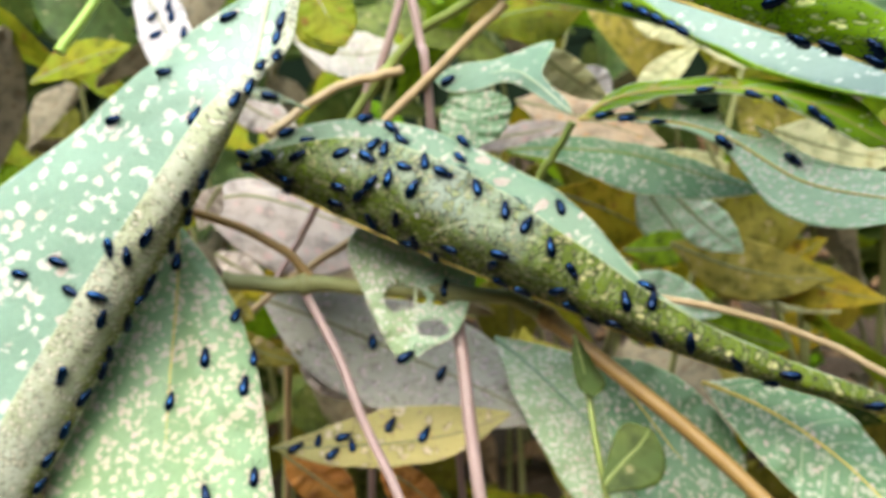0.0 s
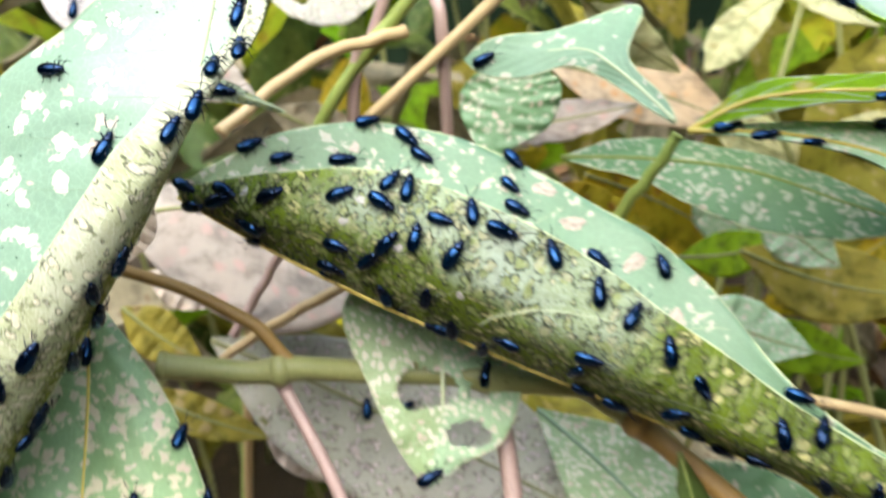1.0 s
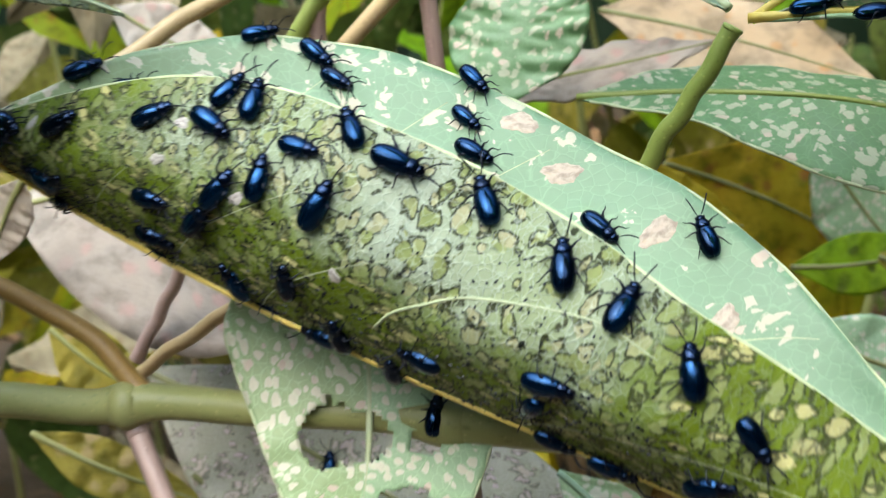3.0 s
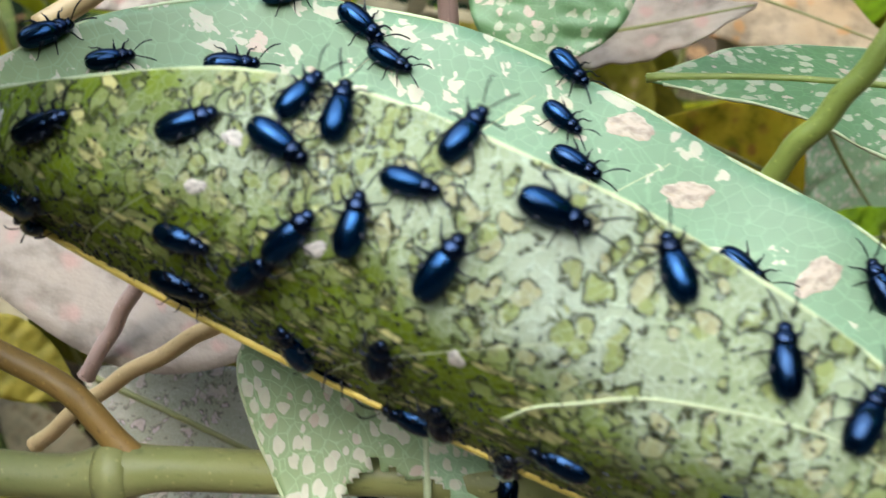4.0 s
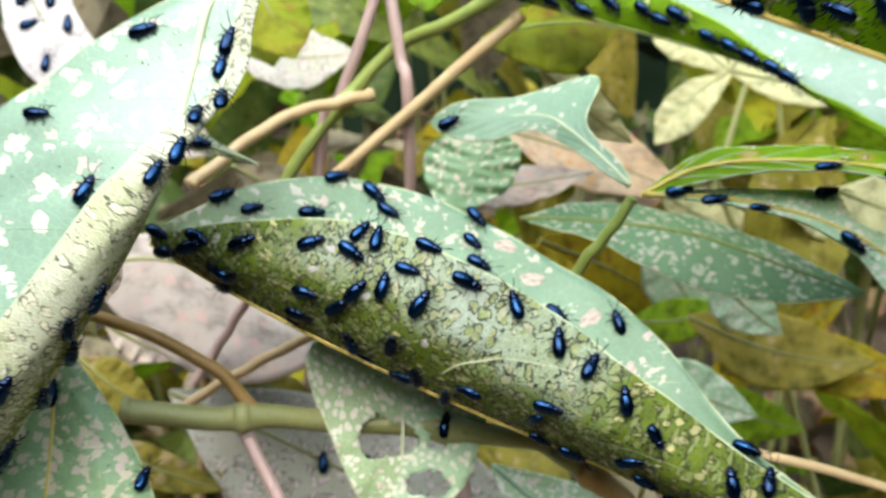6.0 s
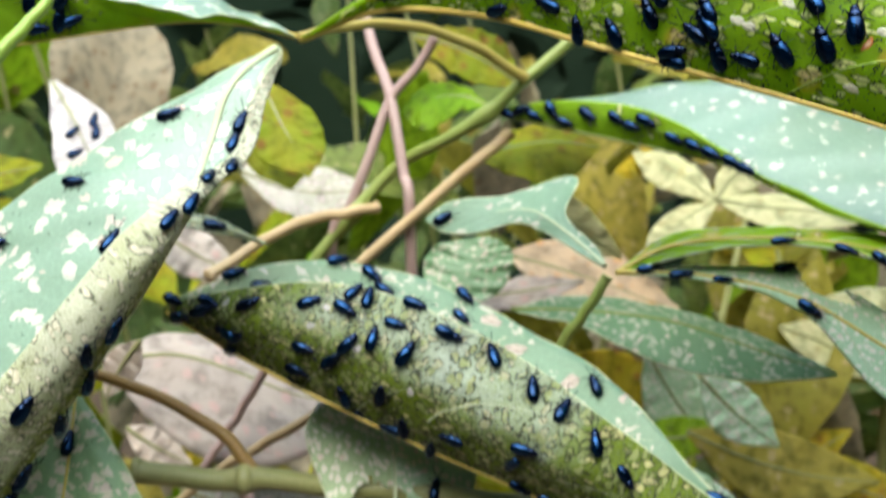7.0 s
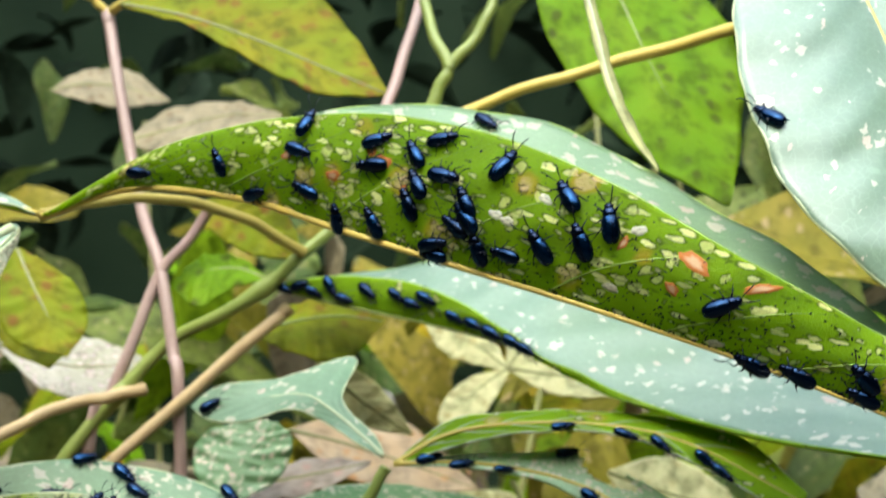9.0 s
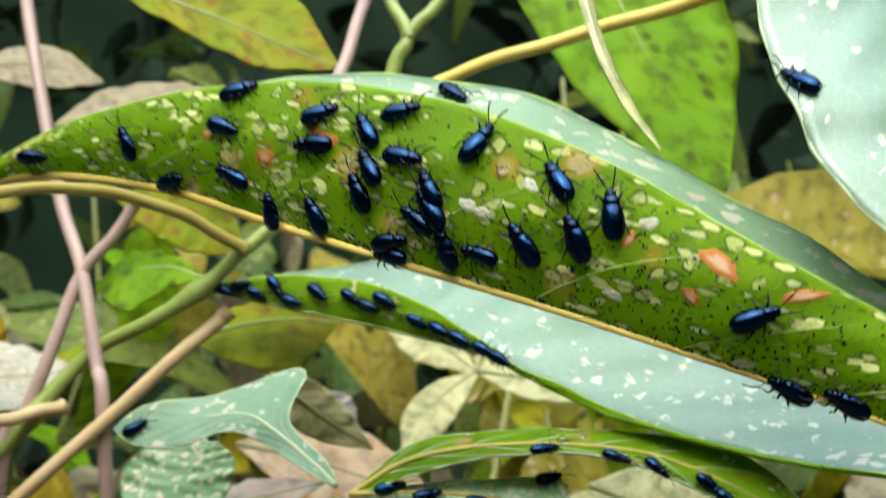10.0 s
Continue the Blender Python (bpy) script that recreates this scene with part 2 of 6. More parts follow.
BLEACHED = leaf_under("leaf_skeleton", (0.5, 0.46, 0.4), (0.3, 0.3, 0.18), (0.52, 0.44, 0.38), 0.9, 5.0, 0.25, 0.6)
OCHRE = leaf_under("leaf_ochre", (0.46, 0.38, 0.15), (0.36, 0.3, 0.09), (0.5, 0.42, 0.24), 0.6, 3.6, 0.25, 0.5)
ORANGE = plain_leaf("leaf_orange", (0.45, 0.17, 0.03), (0.5, 0.26, 0.05), (0.2, 0.08, 0.02), 0.5, 0.3, 0.15)
# brighter copy of the under side: light from behind is put into its colour
UNDER_BACKLIGHT_TINT = leaf_under("leaf_under_side_backlight_tint", (0.2, 0.33, 0.006), (0.18, 0.31, 0.003), (0.62, 0.62, 0.2), 0.36, 5.0, 0.45, 0.6, (0.65, 0.95, 0.01), 0.45, (0.25, 0.14), 0.78, (0.85, 0.85, 0.34), (0.7, 0.6, 0.4), 0.12)
YELLOW = plain_leaf("leaf_yellowing", (0.22, 0.29, 0.012), (0.46, 0.32, 0.02), (0.24, 0.1, 0.02), 0.5, 0.5, 0.12)
BRASS = plain_leaf("leaf_olive_brown", (0.17, 0.16, 0.016), (0.32, 0.26, 0.045), (0.4, 0.3, 0.14), 0.4, 0.4, 0.12)
LIME = plain_leaf("leaf_lime", (0.17, 0.33, 0.008), (0.26, 0.38, 0.015), (0.08, 0.1, 0.01), 0.5, 0.5, 0.12)
GREY = plain_leaf("leaf_bleached", (0.23, 0.19, 0.115), (0.33, 0.28, 0.19), (0.16, 0.11, 0.06), 0.5, 0.2, 0.15)
MID = plain_leaf("leaf_midground", (0.06, 0.1, 0.022), (0.15, 0.18, 0.035), (0.3, 0.27, 0.12), 0.35, 0.35, 0.2)
# shade of the thicket's depth is put into this near-black green
DARK = plain_leaf("leaf_shade_in_colour", (0.006, 0.011, 0.007), (0.02, 0.034, 0.018), (0.03, 0.036, 0.024), 0.3, 0.1, 0.06, 0.8)
TOP_PALE = leaf_top("leaf_upper_side_pale", (0.26, 0.36, 0.22), (0.19, 0.29, 0.16), (0.62, 0.6, 0.48), 1.05, 7.0, 0.48, 0.15, 0.5, 0.0, (0.2, 0.12))
CREAM = plain_leaf("leaf_cream", (0.44, 0.46, 0.18), (0.58, 0.55, 0.3), (0.36, 0.29, 0.12), 0.3, 0.35, 0.15)
CHALK = plain_leaf("leaf_chalky", (0.5, 0.46, 0.44), (0.56, 0.52, 0.48), (0.4, 0.36, 0.36), 0.5, 0.25, 0.15)
PEACH = plain_leaf("leaf_peach", (0.48, 0.34, 0.2), (0.62, 0.5, 0.36), (0.5, 0.26, 0.1), 0.45, 0.3, 0.15)
PINKISH = plain_leaf("leaf_pinkish", (0.38, 0.31, 0.26), (0.52, 0.46, 0.4), (0.46, 0.3, 0.26), 0.5, 0.25, 0.15)
STRAW = plain_leaf("scar_straw", (0.62, 0.6, 0.42), (0.72, 0.7, 0.55), (0.5, 0.45, 0.25), 0.4, 0.4, 0.2)
ROSY = plain_leaf("scar_rosy", (0.5, 0.38, 0.32), (0.54, 0.46, 0.38), (0.5, 0.4, 0.3), 0.4, 0.2, 0.2)
DEAD = plain_leaf("leaf_dead", (0.18, 0.09, 0.035), (0.36, 0.23, 0.12), (0.1, 0.05, 0.03), 0.5, 0.15, 0.15)
ROSE = bark("stem_rose", (0.24, 0.15, 0.13), (0.36, 0.26, 0.23))
BROWN = bark("stem_brown", (0.2, 0.11, 0.024), (0.29, 0.18, 0.055))
TAN = bark("stem_tan", (0.34, 0.23, 0.1), (0.42, 0.32, 0.18))
OLIVE = bark("stem_olive", (0.15, 0.165, 0.045), (0.25, 0.24, 0.1))
GREENSTEM = bark("stem_green", (0.15, 0.2, 0.035), (0.22, 0.25, 0.065))
OCHRESTEM = bark("stem_ochre", (0.27, 0.21, 0.04), (0.35, 0.28, 0.08))
GOLD = bark("midrib_gold", (0.46, 0.33, 0.04), (0.55, 0.44, 0.12))
GREENVEIN = bark("vein_green", (0.2, 0.29, 0.19), (0.24, 0.33, 0.22))
LIMEVEIN = bark("vein_lime", (0.2, 0.31, 0.03), (0.26, 0.37, 0.06))
SOFTVEIN = bark("vein_soft", (0.3, 0.34, 0.19), (0.36, 0.4, 0.25))
PALE = bark("vein_pale", (0.36, 0.41, 0.22), (0.42, 0.46, 0.3))


def soil_material():
    n = Nodes("leaf_mould")
    vec = n.obj()
    col = n.mix(n.noise(vec, 9.0, 6), (0.025, 0.018, 0.01), (0.1, 0.065, 0.035))
    col = n.mix(n.step(n.noise(vec, 40.0, 4), 0.58, 0.72), col, (0.16, 0.11, 0.06))
    return n.finish(col, 0.9, n.bump(n.noise(vec, 60.0, 6), 0.8, 0.01))


SOIL = soil_material()


# ---- meshes ----
def part(name, bm, material, parent=None, label="", smooth=True):
    me = bpy.data.meshes.new(name)
    bm.normal_update()
    bm.to_mesh(me)
    bm.free()
    for m in material if isinstance(material, (list, tuple)) else [material]:
        me.materials.append(m)
    if smooth:
        me.polygons.foreach_set("use_smooth", [True] * len(me.polygons))
    ob = new(name, me)
    ob.parent = parent
    if label:
        ob["label"] = label
    return ob


def thing(name, at, label, category, group="", kind=""):
    ob = new(name)
    ob.empty_display_size = 0.01
    ob.location = at
    return tagged(ob, label, category, group, kind)


def own(ob, parent):
    """Hang a part made in world space under its thing."""
    ob.parent = parent
    ob.matrix_parent_inverse = Matrix.Translation(parent.location).inverted()
    return ob


# ---- blade arithmetic: smooth lines and folded leaf surfaces ----
def spline(points, u):
    """A smooth line (Catmull-Rom) through the points, at u from 0 to 1."""
    p = np.asarray(points, float)
    p = np.vstack([2 * p[0] - p[1], p, 2 * p[-1] - p[-2]])
    s = np.clip(np.asarray(u, float), -0.02, 1.02) * (len(p) - 3)
    i = np.clip(np.floor(s).astype(int), 0, len(p) - 4)
    f = (s - i)[..., None]
    a, b, c, d = p[i], p[i + 1], p[i + 2], p[i + 3]
    return 0.5 * (2 * b + (c - a) * f + (2 * a - 5 * b + 4 * c - d) * f**2 + (3 * b - a - 3 * c + d) * f**3)


class Blade:
    """A leaf blade: a midrib and two margins; v runs from margin a (-1) over the midrib (0) to margin b (1)."""

    def __init__(self, mid, a, b, bulge=0.0, bulge_b=None, wave=0.0004, seed=0, bites=(), holes=()):
        self.mid, self.a, self.b = mid, a, b
        self.bulge, self.bulge_b = bulge, bulge if bulge_b is None else bulge_b
        self.wave, self.seed, self.bites, self.holes = wave, seed, bites, holes

    def flat(self, u, v):
        m = spline(self.mid, u)
        side = np.where((v < 0)[..., None], spline(self.a, u), spline(self.b, u))
        return m + (side - m) * np.abs(v)[..., None]

    def lean(self, u, v):
        """The way in which each half bulges."""
        h = 0.004
        t = spline(self.mid, u + h) - spline(self.mid, u - h)
        side = np.where((v < 0)[..., None], -(spline(self.a, u) - spline(self.mid, u)), spline(self.b, u) - spline(self.mid, u))
        n = np.cross(t, side)
        return n / (np.linalg.norm(n, axis=-1, keepdims=True) + 1e-12)

    def at(self, u, v):
        u, v = np.asarray(u, float), np.asarray(v, float)
        w = np.abs(v)
        size = np.where(v < 0, self.bulge, self.bulge_b)
        env = np.sin(np.pi * np.clip(u, 0, 1)) ** 0.5
        up = size * np.sin(np.pi * np.clip(w, 0, 1) * 0.9) * env
        s = self.seed
        up = up + self.wave * env * w * (np.sin(u * 31 + s + 2 * v) + 0.6 * np.sin(u * 57 + 1.7 * s) + 0.5 * np.sin(u * 13 - s + v * 3))
        # quilting between the side veins
        up = up + self.wave * 0.4 * env * np.sin(u * 60 - 14 * w) * np.sin(np.pi * np.clip(w, 0, 1))
        return self.flat(u, v) + self.lean(u, v) * up[..., None]

    def normal(self, u, v):
        h = 0.004
        du = self.at(u + h, v) - self.at(u - h, v)
        lo, hi = np.where((v > 0) & (v < h), 0.0, v - h), np.where((v < 0) & (v > -h), 0.0, v + h)
        dv = self.at(u, hi) - self.at(u, lo)
        n = np.cross(du, dv)
        return n / (np.linalg.norm(n, axis=-1, keepdims=True) + 1e-12)


# ---- end of blade arithmetic ----


def leaf(name, plan, top, under, label, group="", long=90, wide=14, rib=GOLD, veins=7, rib_size=0.0006, wear_shade=None, thick=0.00035, vein_skip=(), vein=PALE):
    """A leaf with a solid blade, its midrib and side veins."""
    bl = Blade(**plan)
    base = bl.at(np.array([0.0]), np.array([0.0]))[0]
    root = thing(name, base, label, "leaf", group)
    us = np.linspace(0, 1, long + 1)
    vs = np.concatenate([np.linspace(-1, 0, wide + 1), np.linspace(0, 1, wide + 1)[1:]])
    U, V = np.meshgrid(us, vs, indexing="ij")
    X, N = bl.at(U.ravel(), V.ravel()), bl.normal(U.ravel(), V.ravel())
    X = X.reshape(*U.shape, 3)
    N = N.reshape(*U.shape, 3)
    run = np.concatenate([[0], np.cumsum(np.linalg.norm(np.diff(X[:, wide], axis=0), axis=1))]) * 100
    half = np.linalg.norm(X - X[:, wide : wide + 1], axis=-1) * 100 * np.sign(V)
    bm = bmesh.new()
    uvl = bm.loops.layers.uv.new("UVMap")
    wl = bm.verts.layers.float.new("wear_shade")
    hl = bm.verts.layers.float.new("half")
    cols = len(vs)

    def bitten(u, v):
        for bu, bv, ru, rv in (*bl.bites, *bl.holes):
            a = math.atan2(v - bv, u - bu)
            r = 1 + 0.16 * math.sin(3 * a + bu * 40) + 0.1 * math.sin(7 * a + bv * 9)
            if ((u - bu) / ru) ** 2 + ((v - bv) / rv) ** 2 < r * r:
                return True
        return False

    sheets = []
    for sgn in (1, -1):
        sheet = []
        for i in range(long + 1):
            for j in range(cols):
                vert = bm.verts.new(X[i, j] + N[i, j] * thick * 0.5 * sgn)
                vert[hl] = half[i, j]
                vert[wl] = wear_shade(us[i], vs[j]) if wear_shade else 1.0
                sheet.append(vert)
        sheets.append(sheet)
    edge_count = {}
    kept = []
    for i in range(long):
        for j in range(cols - 1):
            if bitten((us[i] + us[i + 1]) / 2, (vs[j] + vs[j + 1]) / 2):
                continue
            q = [i * cols + j, (i + 1) * cols + j, (i + 1) * cols + j + 1, i * cols + j + 1]
            kept.append(q)
            for a, b in zip(q, q[1:] + q[:1]):
                edge_count[(a, b)] = 1

    def paint(f):
        for loop, k in zip(f.loops, f_ids):
            i, j = divmod(k, cols)
            loop[uvl].uv = (run[i] + 3.7 * bl.seed, half[i, j] + 1.9 * bl.seed)

    for q in kept:
        f_ids = q
        f = bm.faces.new([sheets[0][k] for k in q])
        paint(f)
        f_ids = q[::-1]
        f = bm.faces.new([sheets[1][k] for k in q[::-1]])
        f.material_index = 1
        paint(f)
    for a, b in edge_count:
        if (b, a) not in edge_count:
            f_ids = [b, a, a, b]
            f = bm.faces.new([sheets[0][b], sheets[0][a], sheets[1][a], sheets[1][b]])
            f.material_index = 1
            paint(f)
    bmesh.ops.delete(bm, geom=[v for v in bm.verts if not v.link_faces], context="VERTS")
    blade = own(part("blade", bm, [top, under]), root)
    # midrib: a tapered cord on the lower side of the fold
    k = np.linspace(0.0, 0.99, 48)
    line = bl.at(k, np.zeros_like(k)) - bl.normal(k, np.full_like(k, -0.02)) * rib_size * 0.25
    midrib = own(cord("midrib", line, np.linspace(rib_size, rib_size * 0.3, len(k)), rib), root)
    for side in (-1, 1):
        k = np.linspace(0.03, 0.97, 80)
        if long >= 90 and not bl.bites:
            cord("margin", bl.at(k, np.full_like(k, side * 0.998)), 0.00022 + 0.00004 * np.sin(k * 90), vein, 5).parent = blade
    for n in range(veins):
        if n in vein_skip:
            continue
        for side in (-1, 1):
            u0 = 0.08 + 0.8 * n / veins + (0.02 if side > 0 else 0)
            w = np.linspace(0.02, 0.93, 16)
            u = np.clip(u0 + 0.1 * w + 0.05 * w**2, 0, 0.99)
            if any(bitten(a, side * b) for a, b in zip(u, w)):
                continue
            pts = bl.at(u, side * w) - bl.normal(u, side * w) * thick * 0.3
            cord("side_vein", pts, np.linspace(0.00022, 0.00008, 16), vein, 5).parent = midrib
    return root, bl


def cord(name, line, radii, material, sides=8, parent=None, label=""):
    """A tube along a line, with closed ends and radii from point to point."""
    line = np.asarray(line, float)
    n = len(line)
    t = np.gradient(line, axis=0)
    t /= np.linalg.norm(t, axis=1, keepdims=True) + 1e-12
    ref = np.array([0.13, 0.2, 0.97])
    bm = bmesh.new()
    uvl = bm.loops.layers.uv.new("UVMap")
    rings = []
    for p, d, r in zip(line, t, np.broadcast_to(radii, n)):
        a = np.cross(d, ref)
        a /= np.linalg.norm(a) + 1e-12
        b = np.cross(d, a)
        rings.append([bm.verts.new(p + r * (math.cos(g) * a + math.sin(g) * b)) for g in np.linspace(0, 2 * math.pi, sides, endpoint=False)])
    for i in range(n - 1):
        for k in range(sides):
            f = bm.faces.new([rings[i][k], rings[i][(k + 1) % sides], rings[i + 1][(k + 1) % sides], rings[i + 1][k]])
            for loop, (du, dk) in zip(f.loops, ((0, 0), (0, 1), (1, 1), (1, 0))):
                loop[uvl].uv = ((i + du) * 0.3, (k + dk) / sides)
    bm.faces.new(rings[0][::-1])
    bm.faces.new(rings[-1])
    return part(name, bm, material, parent, label)


def rooted(points, dx, dy):
    """Carry a line on from its last point down into the ground."""
    x, y, z = points[-1]
    return [*points, (x + dx * 0.35, y + dy * 0.35, z * 0.62), (x + dx * 0.8, y + dy * 0.8, z * 0.25), (x + dx, y + dy, -0.02)]


def stem(name, points, r0, r1, material, label, knots=(), group=""):
    """A stalk with swollen nodes: knots are places along it from 0 to 1."""
    n = max(12, 10 * len(points))
    u = np.linspace(0, 1, n)
    rad = r0 + (r1 - r0) * u
    for k in (0.0, 1.0, *knots):
        rad = rad * (1 + (0.35 if 0 < k < 1 else 0.1) * np.exp(-(((u - k) / 0.03) ** 2)))
    line = spline(points, u)
    wob = np.stack([np.sin(u * 23 + r0 * 9e3), np.sin(u * 17 + 2), np.sin(u * 29 + 4)], -1) * r0 * 0.12
    root = thing(name, line[0], label, "plant stem", group)
    own(cord("stalk", line + wob, rad, material, 10), root)
    for k in (0.0, *knots, 1.0):
        c = spline(points, np.clip(k + np.linspace(-0.018, 0.018, 7), 0, 1.0)) if 0 < k < 1 else spline(points, np.linspace(0.0, 0.02, 7) if k == 0 else np.linspace(0.98, 1.0, 7))
        r = (r0 + (r1 - r0) * k) * ((1.1 if 0 < k < 1 else 1.03) + (0.4 if 0 < k < 1 else 0.12) * np.sin(np.linspace(0.25, math.pi - 0.25, 7)))
        own(cord("node", c, r, material, 10), root)
    return root


# ---- ground and surroundings ----
def ground():
    bm = bmesh.new()
    rng = random.Random(4)
    ring = [0.0, 0.3, 0.6, 0.9, 1.2, 1.6, 2.2, 3.2, 5, 9, 20, 60, 400]
    seg = 40
    last = None
    for r in ring:
        row = [bm.verts.new((r * math.cos(2 * math.pi * k / seg), 0.6 + r * math.sin(2 * math.pi * k / seg), rng.uniform(-0.03, 0.02) if r < 9 else 0)) for k in range(seg)] if r else [bm.verts.new((0, 0.6, 0))]
        if last:
            for k in range(seg):
                if len(last) == 1:
                    bm.faces.new([last[0], row[k], row[(k + 1) % seg]])
                else:
                    bm.faces.new([last[k], row[k], row[(k + 1) % seg], last[(k + 1) % seg]])
        last = row
    tagged(part("ground", bm, SOIL), "dark leaf mould under the shrub", "ground", kind="structure")


def scatter(name, label, count, place, material, seed, size=(0.05, 0.11), droop=0.5):
    """Many leaves of the undergrowth in one mesh; place(rng) gives a spot."""
    rng = random.Random(seed)
    bm = bmesh.new()
    uvl = bm.loops.layers.uv.new("UVMap")
    for _ in range(count):
        x, y, z = place(rng)
        ln = rng.uniform(*size)
        w = ln * rng.uniform(0.16, 0.26)
        m = pose(x, y, z, rng.uniform(-50, 50) * droop * 2, rng.uniform(-20, 60) * droop * 2, rng.uniform(0, 360))
        fold, arch, sx = rng.uniform(0.1, 0.6), rng.uniform(0.1, 0.5), rng.uniform(0, 50)
        rows = []
        for i in range(8):
            u = i / 7
            wid = w * (math.sin(math.pi * min(1, u * 0.98 + 0.01)) ** 0.8) * (1.15 - 0.4 * u) + 0.0006
            row = []
            for v in (-1, -0.5, 0, 0.5, 1):
                co = m @ Vector((ln * (u - 0.3), wid * v, fold * abs(v) * wid - arch * ln * u * u + 0.004 * math.sin(9 * u + 4 * v)))
                row.append((bm.verts.new(co), (sx + u * ln * 100, v * wid * 100)))
            rows.append(row)
        for i in range(7):
            for j in range(4):
                q = [rows[i][j], rows[i + 1][j], rows[i + 1][j + 1], rows[i][j + 1]]
                f = bm.faces.new([k[0] for k in q])
                for loop, k in zip(f.loops, q):
                    loop[uvl].uv = k[1]
    return tagged(part(name, bm, material), label, "foliage", kind="stuff")


def blocking_wall():
    """Dense wall that shuts off the view; unseen behind, added to block low sky."""
    bm = bmesh.new()
    seg = 60
    rows = []
    for i, z in enumerate((-0.02, 0.6, 1.3, 2.1, 3.1)):
        top = [z * (0.84 + 0.16 * math.sin(2 * math.pi * k / seg)) for k in range(seg)]
        rows.append([bm.verts.new(((2.6 + 0.15 * math.sin(k * 1.9 + i)) * math.cos(2 * math.pi * k / seg), 0.1 + (2.4 + 0.2 * math.sin(k * 2.3 + i * 1.7)) * math.sin(2 * math.pi * k / seg), top[k])) for k in range(seg)])
    for i in range(4):
        for k in range(seg):
            bm.faces.new([rows[i][k], rows[i][(k + 1) % seg], rows[i + 1][(k + 1) % seg], rows[i + 1][k]])
    tagged(part("backdrop", bm, DARK), "dark shrubbery wall added all round to block low sky light", "shrubbery", kind="structure")


def rim_place(r0, r1, high):
    """Spots in the ring of shrubs."""
    def place(rng):
        a, r = rng.uniform(0, 2 * math.pi), rng.uniform(r0, r1)
        return r * math.cos(a) * 1.06, 0.1 + r * math.sin(a), rng.uniform(0.02, high * (0.84 + 0.16 * math.sin(a)))
    return place


def arc_place(r0, r1, z0, z1, spread=80):
    def place(rng):
        a = radians(rng.uniform(-spread, spread))
        r = math.sqrt(rng.uniform(r0 * r0, r1 * r1))
        return r * math.sin(a), r * math.cos(a), rng.uniform(z0, z1)
    return place


ground()
blocking_wall()
# leaves that clothe the added ring, also where it is never seen
scatter("shrubbery", "dense shrub leaves all round, shade put into their dark green", 5600, rim_place(2.15, 2.75, 3.2), DARK, 18, (0.1, 0.2))
scatter("shrubbery", "lighter green leaves of the shrubs all round", 900, rim_place(2.3, 2.85, 3.25), MID, 19, (0.1, 0.18))
scatter("leaf_litter", "brown and bleached fallen leaves on the soil", 1500, arc_place(0.05, 2.5, 0.005, 0.05, 180), DEAD, 11, droop=0.15)
scatter("undergrowth", "thicket foliage with shade put into its dark green", 2600, arc_place(1.3, 2.35, 0.0, 2.6, 180), DARK, 12, (0.08, 0.16))
scatter("undergrowth", "dim foliage in the depth of the shrub", 300, arc_place(0.8, 1.4, 0.3, 1.3, 60), MID, 17, (0.06, 0.12))
scatter("undergrowth", "mid-green foliage behind the stems", 260, arc_place(0.5, 1.2, 0.05, 0.5, 50), MID, 13, (0.07, 0.13))
scatter("undergrowth", "yellowing foliage behind the stems", 110, arc_place(0.45, 0.9, 0.1, 0.45, 45), YELLOW, 14, (0.06, 0.11))
scatter("undergrowth", "olive brown foliage behind the stems", 150, arc_place(0.42, 0.95, 0.08, 0.5, 50), BRASS, 20, (0.07, 0.13))
scatter("undergrowth", "lime green foliage behind the stems", 45, arc_place(0.45, 0.9, 0.15, 0.5, 45), LIME, 15, (0.06, 0.11))
scatter("undergrowth", "bleached dry foliage behind the stems", 120, arc_place(0.42, 0.9, 0.1, 0.5, 45), GREY, 16, (0.06, 0.11))


def stalks():
    """Thin stalks that carry the undergrowth, in one mesh."""
    rng, bm = random.Random(21), bmesh.new()
    for _ in range(110):
        a, r = radians(rng.uniform(-55, 55)), rng.uniform(0.42, 1.2)
        x, y, top = r * math.sin(a), r * math.cos(a), rng.uniform(0.2, 0.6)
        lean = (rng.uniform(-0.1, 0.1), rng.uniform(-0.1, 0.1))
        rings = []
        for i in range(7):
            u = i / 6
            c = Vector((x + lean[0] * u * u, y + lean[1] * u * u + 0.01 * math.sin(6 * u), top * u - 0.02))
            rad = 0.0024 * (1.1 - 0.6 * u)
            rings.append([bm.verts.new(c + Vector((rad * math.cos(k * 1.0472), rad * math.sin(k * 1.0472), 0))) for k in range(6)])
        for i in range(6):
            for k in range(6):
                bm.faces.new([rings[i][k], rings[i][(k + 1) % 6], rings[i + 1][(k + 1) % 6], rings[i + 1][k]])
    tagged(part("undergrowth", bm, OLIVE), "thin olive stalks that carry the undergrowth", "plant stems", kind="stuff")


stalks()

